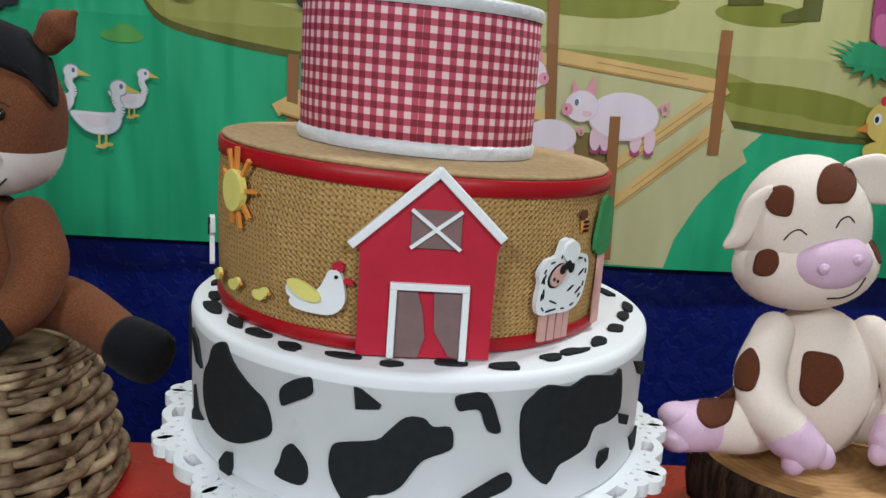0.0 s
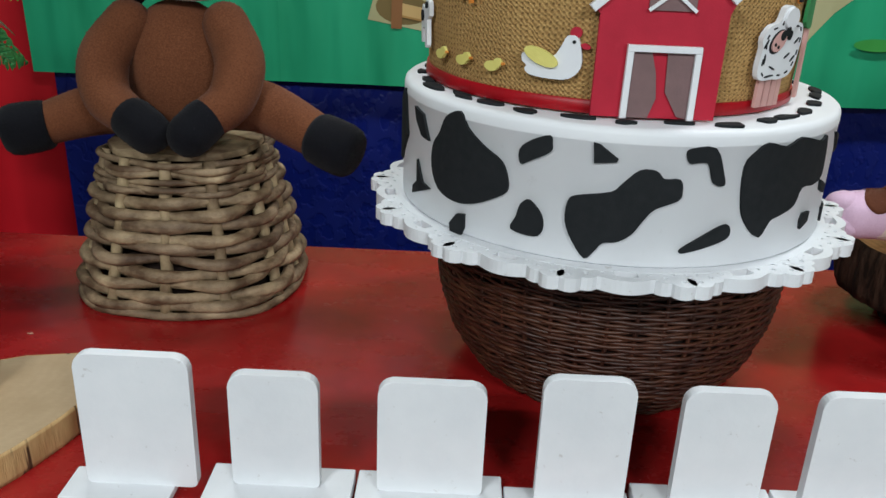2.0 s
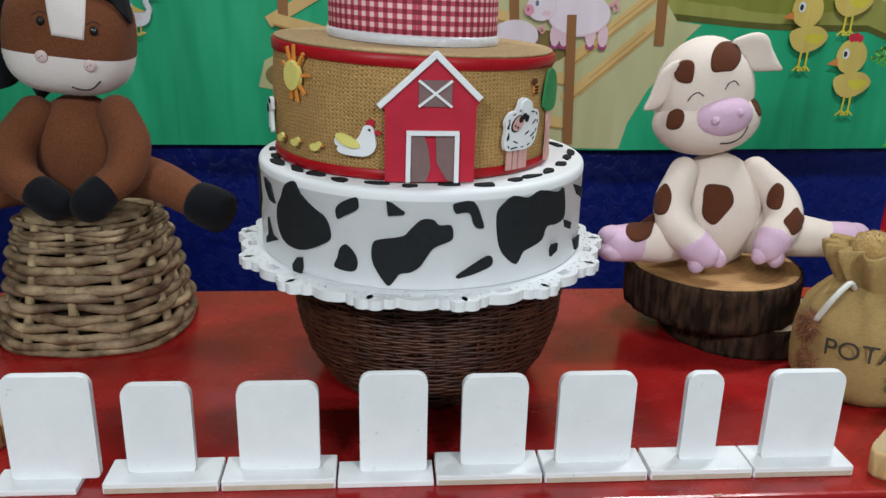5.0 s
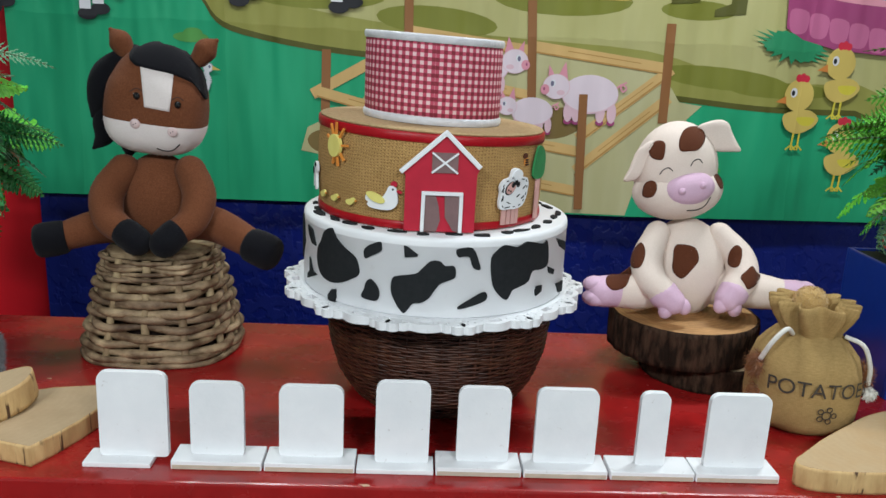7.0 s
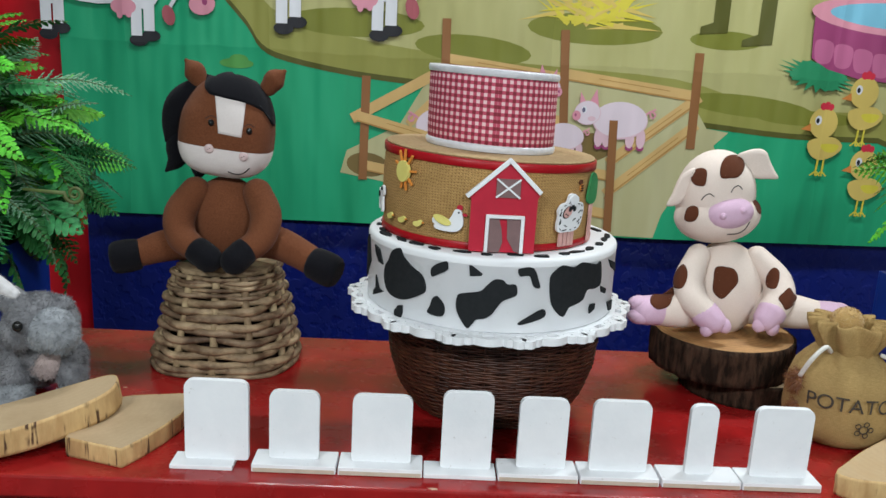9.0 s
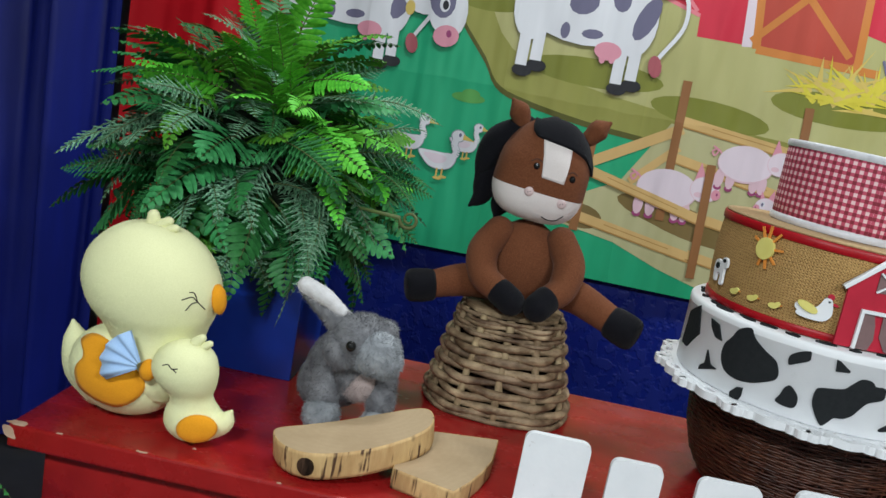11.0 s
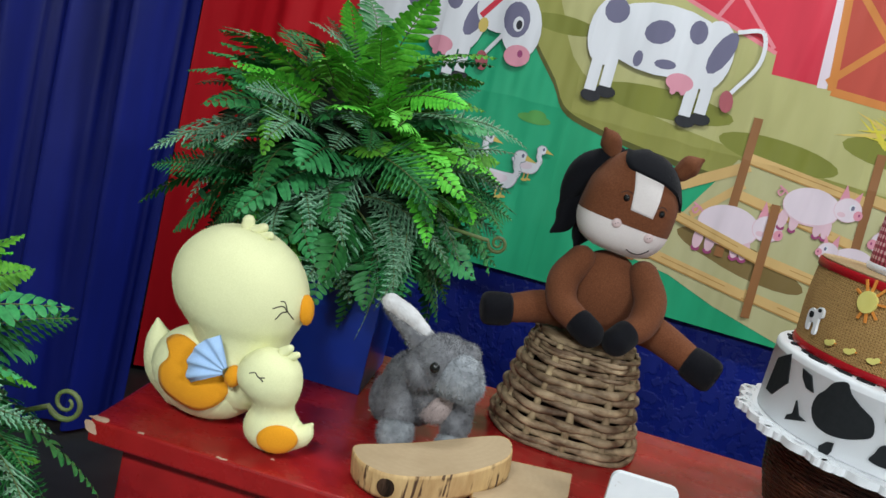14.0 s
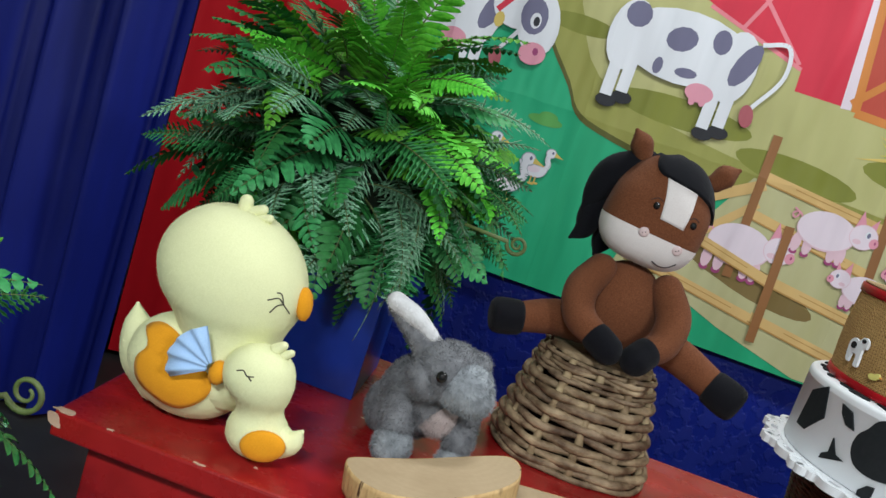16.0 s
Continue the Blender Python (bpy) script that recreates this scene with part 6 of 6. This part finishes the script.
# ---- sawn logs ----
def rough_ring(cx, cy, r, seed, n=48, wild=0.03):
    return [(cx + r * k * math.cos(a), cy + r * k * math.sin(a)) for a, k in ((2 * math.pi * i / n, 1 + wild * (noise.noise((math.cos(2 * math.pi * i / n) * 1.5, math.sin(2 * math.pi * i / n) * 1.5, seed)) + 0.4 * noise.noise((math.cos(2 * math.pi * i / n) * 6, math.sin(2 * math.pi * i / n) * 6, seed)))) for i in range(n))]


def wood_slice(name, outline, z0, thick, face, bark, label, tilt=None, rim=0.004):
    """A slice of trunk: a bark band round it and a sawn face let in on top."""
    ob = thing(name, (sum(p[0] for p in outline) / len(outline), sum(p[1] for p in outline) / len(outline), z0), label, "wood slice", "sawn wood pieces")
    m = tilt or Matrix.Identity(4)
    c = Vector((ob.location.x, ob.location.y))
    bm = fresh()
    levels = []
    for z, k in ((0, 0.985), (0.15, 0.998), (0.5, 1.0), (0.85, 1.0), (1, 0.992)):
        levels.append([bm.verts.new(m @ Vector((*(c + (Vector(p) - c) * (k + (0.022 if bark is bark_dark else 0.008) * noise.noise((p[0] * 75, p[1] * 75, z * 2)))), z0 + thick * z))) for p in outline])
    n = len(outline)
    for a, b in zip(levels, levels[1:]):
        for i in range(n):
            bm.faces.new((a[i], a[(i + 1) % n], b[(i + 1) % n], b[i]))
    bm.faces.new(levels[0][::-1])
    inner = [bm.verts.new(m @ Vector((*(c + (Vector(p) - c) * (1 - rim / 0.1)), z0 + thick - 0.0004))) for p in outline]
    for i in range(n):
        bm.faces.new((levels[-1][i], levels[-1][(i + 1) % n], inner[(i + 1) % n], inner[i]))
    part("bark", bm, bark, ob, "bark round the edge")
    bm = fresh()
    bm.faces.new([bm.verts.new(m @ Vector((*(c + (Vector(p) - c) * (1 - rim / 0.1)), z0 + thick - 0.0003))) for p in outline])
    part("sawn_face", bm, face, ob, "sawn face with year rings", False)
    return ob


wood_slice("log_slice", rough_ring(0.622, 0.925, 0.118, 3.0, 110), TOP, 0.046, saw_pale, bark_dark, "thin dark-barked log slice under a wider one")
wood_slice("log_slice", rough_ring(0.573, 0.930, 0.134, 8.0, 120), TOP + 0.046, 0.068, saw_brown, bark_dark, "thick log slice with dark bark and warm sawn top")
# pale slices at the front
second = [(-0.470, 0.700), (-0.370, 0.720), (-0.376, 0.640), (-0.388, 0.595), (-0.405, 0.550), (-0.424, 0.513), (-0.470, 0.527), (-0.515, 0.542), (-0.520, 0.620), (-0.500, 0.685)]
wood_slice("wood_slab", second, TOP, 0.031, saw_pale, bark_pale, "pale sawn wood slab lying on the table", rim=0.002)
half = smooth_ring([(-0.690, 0.565), (-0.680, 0.535), (-0.655, 0.512), (-0.620, 0.502), (-0.575, 0.513), (-0.530, 0.540), (-0.490, 0.580), (-0.468, 0.620), (-0.470, 0.660), (-0.490, 0.675), (-0.540, 0.648), (-0.600, 0.610), (-0.650, 0.585)], 4)
axis = Vector((-0.69, 0.565, TOP))
turn = Matrix.Translation(axis) @ Matrix.Rotation(radians(-8.5), 4, Vector((-0.45, 0.9, 0)).normalized()) @ Matrix.Translation(-axis)
flat_slice = wood_slice("half_log_slice", [tuple(p) for p in half], TOP + 0.003, 0.040, saw_pale, bark_pale, "pale half-round log slice resting on another slab", turn, 0.002)
bm = fresh()
ball(bm, turn @ Vector((-0.628, 0.503, TOP + 0.022)), (0.013, 0.004, 0.014), (0, 0, -10), 0, 16, 10)
part("knot", bm, bark_dark, flat_slice, "dark knot in the bark")
board_right = smooth_ring([(0.608, 0.520), (0.640, 0.553), (0.690, 0.597), (0.740, 0.635), (0.800, 0.678), (0.880, 0.708), (0.960, 0.700), (1.0, 0.640), (0.96, 0.560), (0.86, 0.512), (0.760, 0.499), (0.690, 0.494), (0.630, 0.500)], 3)
wood_slice("wood_slab", [tuple(p) for p in board_right], TOP, 0.034, saw_right, bark_pale, "pale oval wood slab with a natural edge", rim=0.002)


# ---- the sack ----
def sack():
    cx, cy = 0.714, 0.738
    ob = thing("burlap_sack", (cx, cy, TOP), "small burlap drawstring sack lettered for potatoes", "sack")
    prof = [(0.062, 0.0), (0.078, 0.004), (0.086, 0.018), (0.088, 0.042), (0.087, 0.070), (0.0835, 0.096), (0.076, 0.118), (0.063, 0.134), (0.051, 0.147), (0.044, 0.153)]
    bm = fresh()

    def lump(a, z):
        s = (z - TOP) / 0.18
        return 0.035 * noise.noise((math.cos(a) * 1.6, math.sin(a) * 1.6, z * 14)) + 0.16 * max(0, s - 0.55) * math.sin(11 * a)
    closed_lathe(bm, [(r, TOP + z) for r, z in prof], (cx, cy), 88, 0, lump)
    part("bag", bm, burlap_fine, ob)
    bm = fresh()
    lathe(bm, [(0.043, TOP + 0.150), (0.045, TOP + 0.158), (0.052, TOP + 0.174), (0.056, TOP + 0.190), (0.055, TOP + 0.200), (0.052, TOP + 0.202), (0.046, TOP + 0.194), (0.036, TOP + 0.172)], (cx, cy), 140, 0, lambda a, z: (0.09 + (z - TOP - 0.15) * 3.6) * math.sin(11 * a + 2.2 * math.sin(2 * a + 0.6) + 30 * (z - TOP)))
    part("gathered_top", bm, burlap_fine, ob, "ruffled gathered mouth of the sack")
    for line in ([(cx - 0.042, cy - 0.03, TOP + 0.154), (cx - 0.060, cy - 0.045, TOP + 0.166), (cx - 0.082, cy - 0.050, TOP + 0.146), (cx - 0.090, cy - 0.035, TOP + 0.112)], [(cx + 0.042, cy - 0.03, TOP + 0.152), (cx + 0.066, cy - 0.045, TOP + 0.142), (cx + 0.082, cy - 0.045, TOP + 0.108), (cx + 0.090, cy - 0.035, TOP + 0.074)]):
        bm = fresh()
        sweep(bm, smooth_line(line, 8), 0.0038, 0, 8)
        part("cord_end", bm, cotton_cord, ob, "white cotton cord")
    bm = fresh()
    ball(bm, (cx + 0.091, cy - 0.04, TOP + 0.060), (0.010, 0.009, 0.009), (0, 0, 0), 0, 14, 10)
    fur(bm, 300, 0.006, 8, 0.0008)
    part("cord_knot", bm, cotton_cord, ob, "frayed white cord knot")
    bm = fresh()
    ball(bm, (cx - 0.008, cy - 0.002, TOP + 0.198), (0.027, 0.023, 0.025), (0, 0, 0), 0, 20, 14)
    fur(bm, 2600, 0.003, 6, 0.0006)
    part("fuzzy_stuffing", bm, material("tan_plush", (0.55, 0.36, 0.14), (0.46, 0.29, 0.10), rough=0.95, grain=120, sheen=0.4), ob, "tan plush stuffing showing in the mouth")
    for x, y, z, r in ((cx - 0.084, cy - 0.012, TOP + 0.095, 0.016), (cx - 0.080, cy - 0.020, TOP + 0.045, 0.016), (cx + 0.086, cy - 0.02, TOP + 0.085, 0.016)):
        bm = fresh()
        ball(bm, (x, y, z), (r * 0.55, r, r * 1.1), (0, 0, 0), 0, 12, 8)
        fur(bm, 900, 0.013, 5, 0.0006)
        part("fur_tuft", bm, brown_fur, ob, "tuft of golden brown fur")

    def printed_text(text, size, z, mid, arch):
        curve = bpy.data.curves.new("lettering", "FONT")
        curve.body, curve.size, curve.align_x, curve.extrude = text, size, "CENTER", 0.0
        curve.space_character = 1.0
        tmp = new("lettering_curve", curve)
        me = bpy.data.meshes.new_from_object(tmp.evaluated_get(bpy.context.evaluated_depsgraph_get()))
        bpy.data.objects.remove(tmp)
        bm = fresh()
        bm.from_mesh(me)
        bpy.data.meshes.remove(me)
        bmesh.ops.subdivide_edges(bm, edges=[e for e in bm.edges if e.calc_length() > 0.006], cuts=2)
        for v in bm.verts:
            a = mid + v.co.x / 0.09
            zz = z + v.co.y - arch * (v.co.x / 0.07) ** 2
            r = 0.0902 * (1 + lump(a - math.pi / 2, zz)) + 0.0012
            v.co = Vector((cx + r * math.sin(a), cy - r * math.cos(a), zz))
        return bm
    bpy.context.view_layer.update()
    part("lettering", printed_text("POTATOES", 0.0345, TOP + 0.072, -0.10, 0.002), ink, ob, "dark printed letters", False)
    for k in range(6):
        bm = fresh()
        a = 2 * math.pi * k / 5
        ra, rz = (0.0, 0.0) if k == 5 else (0.013 * math.cos(a), 0.010 * math.sin(a))
        pts = []
        for q in range(20):
            t = 2 * math.pi * q / 20
            aa, zz = 0.0 + (ra + (0.0045 if k < 5 else 0.0075) * math.cos(t)) / 0.1, TOP + 0.044 + rz + (0.0040 if k < 5 else 0.0065) * math.sin(t)
            r = 0.0902 * (1 + lump(aa - math.pi / 2, zz)) + 0.0012
            pts.append((cx + r * math.sin(aa), cy - r * math.cos(aa), zz))
        sweep(bm, pts, 0.0008, 0, 6, True)
        part("printed_ring", bm, ink, ob, "small printed ring")


sack()


# ---- ferns ----
def frond_mesh(name, pairs, width, droop, teeth, mat_i, seed, lean=0.25):
    """One frond of unit length along x: a rachis and pairs of leaflets that shorten to the tip."""
    rng = random.Random(seed)
    bm = fresh()

    def spine(s):
        return Vector((s * (1 - 0.18 * droop * s), 0.05 * math.sin(2.5 * s + seed), 0.20 * s - droop * s * s))
    pts = [spine(k / 14) for k in range(15)]
    sweep(bm, pts, [0.0085 * (1 - 0.75 * k / 14) for k in range(15)], 1, 5)
    for k in range(pairs):
        s = 0.10 + 0.89 * (k + 0.5) / pairs
        p = spine(s)
        d = (spine(min(1, s + 0.02)) - spine(s - 0.02)).normalized()
        size = width * (math.sin(math.pi * min(1, 0.16 + 0.86 * s)) ** 0.8) * rng.uniform(0.88, 1.1) + 0.012
        wide = 0.42 / pairs * (2.2 if teeth else 2.25)
        for side in (-1, 1):
            out = Vector((0, side, 0))
            out = (out - d * out.dot(d)).normalized()
            out = (out + d * (lean + 0.35 * s) + Vector((0, 0, rng.uniform(-0.28, 0.12)))).normalized()
            nrm = d.cross(out) * side
            across = out.cross(nrm).normalized()
            if teeth:
                # feathered leaflet: a narrow blade with a toothed edge
                n = 7
                mid = [bm.verts.new(p + out * size * j / n - nrm * 0.004) for j in range(n + 1)]
                for t in (-1, 1):
                    rim = [bm.verts.new(p + out * size * (j + 0.35 * (j % 2)) / n + across * t * wide * 0.62 * (1 - 0.85 * j / n) * (1.0 if j % 2 else 0.34)) for j in range(n)]
                    for j in range(n - 1):
                        bm.faces.new((mid[j], mid[j + 1], rim[j + 1], rim[j])).material_index = 0
                    bm.faces.new((mid[n - 1], mid[n], rim[n - 1])).material_index = 0
            else:
                rows = []
                for f, w, dz in ((0, 0.35, 0), (0.25, 0.90, 0.010), (0.65, 0.95, 0.006), (0.92, 0.60, -0.006), (1.0, 0.12, -0.014)):
                    c = p + out * size * f + nrm * dz
                    rows.append([bm.verts.new(c - across * wide * w * 0.5), bm.verts.new(c - nrm * 0.007), bm.verts.new(c + across * wide * w * 0.5)])
                for r0, r1 in zip(rows, rows[1:]):
                    for i in range(2):
                        bm.faces.new((r0[i], r0[i + 1], r1[i + 1], r1[i])).material_index = 0
    me = bpy.data.meshes.new(name)
    bm.to_mesh(me)
    bm.free()
    me.materials.append((fern_green, fern_dark, fern_frost)[mat_i])
    me.materials.append(fern_stem)
    me.shade_smooth()
    return me


FRONDS = [frond_mesh("frond", 19, 0.20, 0.35, False, 0, 1), frond_mesh("frond", 22, 0.17, 0.60, False, 0, 2), frond_mesh("frond", 18, 0.21, 0.75, False, 1, 3), frond_mesh("frond", 18, 0.25, 0.45, True, 2, 4),
          frond_mesh("frond", 20, 0.24, 0.75, True, 2, 5), frond_mesh("frond", 20, 0.19, 0.70, False, 0, 6), frond_mesh("frond", 20, 0.28, 0.50, True, 1, 7), frond_mesh("frond", 18, 0.19, 0.25, False, 0, 8), frond_mesh("frond", 17, 0.24, 0.40, False, 0, 9), frond_mesh("frond", 16, 0.25, 0.55, False, 1, 10)]
# mostly darker fronds, whose colour stands for shade where a fern gets less light
SHADE_FRONDS = [FRONDS[2], FRONDS[4], FRONDS[6], FRONDS[9]]
FEATHERY = [frond_mesh("frond", 20, 0.26, 0.60, True, 0, 12), frond_mesh("frond", 22, 0.24, 0.80, True, 0, 13), frond_mesh("frond", 18, 0.27, 0.45, True, 0, 14), FRONDS[0], FRONDS[4], FRONDS[6]]


def spear_leaf():
    bm = fresh()
    rows = []
    for k in range(8):
        s = k / 7
        w = 0.13 * math.sin(math.pi * min(1, 0.06 + 0.94 * s)) ** 0.8
        c = Vector((s, 0, 0.25 * s - 0.4 * s * s))
        rows.append([bm.verts.new(c + Vector((0, -w, 0.03))), bm.verts.new(c), bm.verts.new(c + Vector((0, w, 0.03)))])
    for a, b in zip(rows, rows[1:]):
        for i in range(2):
            bm.faces.new((a[i], a[i + 1], b[i + 1], b[i]))
    me = bpy.data.meshes.new("leaf")
    bm.to_mesh(me)
    bm.free()
    me.materials.append(leaf_dark)
    me.shade_smooth()
    return me


SPEAR = spear_leaf()


def fern(core, radii, count, seed, label, low=-42, span=0.66, kinds=None):
    """Fronds in layers over a dome, each springing outwards and arching down."""
    ob = thing("fern", core, label, "fern", "artificial ferns")
    rng = random.Random(seed)
    # added near-black ball, stands for the shade deep between the fronds
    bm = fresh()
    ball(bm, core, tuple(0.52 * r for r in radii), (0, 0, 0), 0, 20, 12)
    part("shade_core", bm, core_dark, ob, "dark ball for the shade between the fronds")
    mean = sum(radii) / 3
    for k in range(count):
        az = 360 * ((k * 0.618034) % 1) + rng.uniform(-8, 8)
        up = math.sin(radians(low)) + (1 - math.sin(radians(low))) * (k + 0.5) / count
        el = math.degrees(math.asin(max(-1, min(1, up))))
        s = mean * span * rng.uniform(0.75, 1.2)
        # low fronds are mostly the darker kinds: shade under the dome as colour
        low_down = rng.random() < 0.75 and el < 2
        me = SPEAR if rng.random() < 0.05 else rng.choice(kinds or (SHADE_FRONDS if low_down else FRONDS))
        name = "leaf" if me is SPEAR else "frond"
        one = new(name, me)
        way = Vector((math.cos(radians(az)) * math.cos(radians(el)), math.sin(radians(az)) * math.cos(radians(el)), math.sin(radians(el))))
        start = Vector(core) + Vector([w * r for w, r in zip(way, radii)]) * rng.uniform(0.30, 0.58)
        hang(one, ob)
        if me is SPEAR:
            s *= 0.6
        tilt = el * 0.75 + rng.uniform(-35, 25)
        one.matrix_basis = Matrix.Translation(start) @ pose(0, 0, 0, 0, 0, az + rng.uniform(-50, 50)) @ pose(0, 0, 0, 0, -tilt, 0) @ pose(0, 0, 0, rng.uniform(-45, 45), 0, 0) @ Matrix.Diagonal((s, s, s, 1))
    return ob


def fiddlehead(ob, start, centre, r, turns=1.6, sign=1):
    bm = fresh()
    pts = [Vector(start)]
    n = 30
    a0 = math.atan2(start[2] - centre[2], start[0] - centre[0])
    for k in range(n + 1):
        f = k / n
        rr = r * (1 - 0.8 * f)
        a = a0 + sign * 2 * math.pi * turns * f
        pts.append(Vector(centre) + Vector((rr * math.cos(a), 0.002 * f, rr * math.sin(a))))
    sweep(bm, pts, [0.0026] + [0.0036 - 0.0018 * k / n for k in range(n + 1)], 0, 6)
    part("fiddlehead", bm, fern_stem, ob, "curled fern tip")


def planter(x0, x1, y0, y1, z1, label):
    ob = thing("planter_box", ((x0 + x1) / 2, (y0 + y1) / 2, TOP if y0 > 0.48 else 0), label, "planter")
    z0 = ob.location.z
    t = 0.008
    for b in ((x0, x1, y0, y0 + t), (x0, x1, y1 - t, y1), (x0, x0 + t, y0 + t, y1 - t), (x1 - t, x1, y0 + t, y1 - t)):
        bm = fresh()
        box(bm, *b, z0, z1, 0.0015)
        part("side_panel", bm, blue_box, ob, "", False)
    bm = fresh()
    box(bm, x0 + t, x1 - t, y0 + t, y1 - t, z1 - 0.03, z1 - 0.004)
    part("soil", bm, core_dark, ob, "dark filling of the box", False)
    return ob


planter(-0.955, -0.755, 0.850, 1.050, 0.975, "blue painted square planter box on the table")
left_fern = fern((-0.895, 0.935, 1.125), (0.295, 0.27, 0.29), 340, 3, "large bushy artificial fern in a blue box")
fiddlehead(left_fern, (-0.665, 0.775, 1.100), (-0.582, 0.774, 1.096), 0.016)
planter(0.905, 1.125, 0.812, 1.012, 0.975, "blue painted square planter box at the far end")
right_fern = fern((1.150, 0.900, 1.165), (0.295, 0.27, 0.285), 320, 11, "large bushy artificial fern beside the sack", kinds=FEATHERY)
fiddlehead(right_fern, (0.90, 0.76, 1.12), (0.872, 0.758, 1.125), 0.014, sign=-1)
planter(-1.38, -1.16, 0.13, 0.35, 0.64, "tall blue painted planter on the floor")
# darker kinds here hold down the light of the nearby lamp by colour
floor_fern = fern((-1.290, 0.24, 0.79), (0.31, 0.24, 0.28), 230, 21, "bushy artificial fern beside the table", kinds=SHADE_FRONDS + FRONDS[:1])
fiddlehead(floor_fern, (-1.05, 0.297, 0.832), (-0.990, 0.297, 0.862), 0.022)
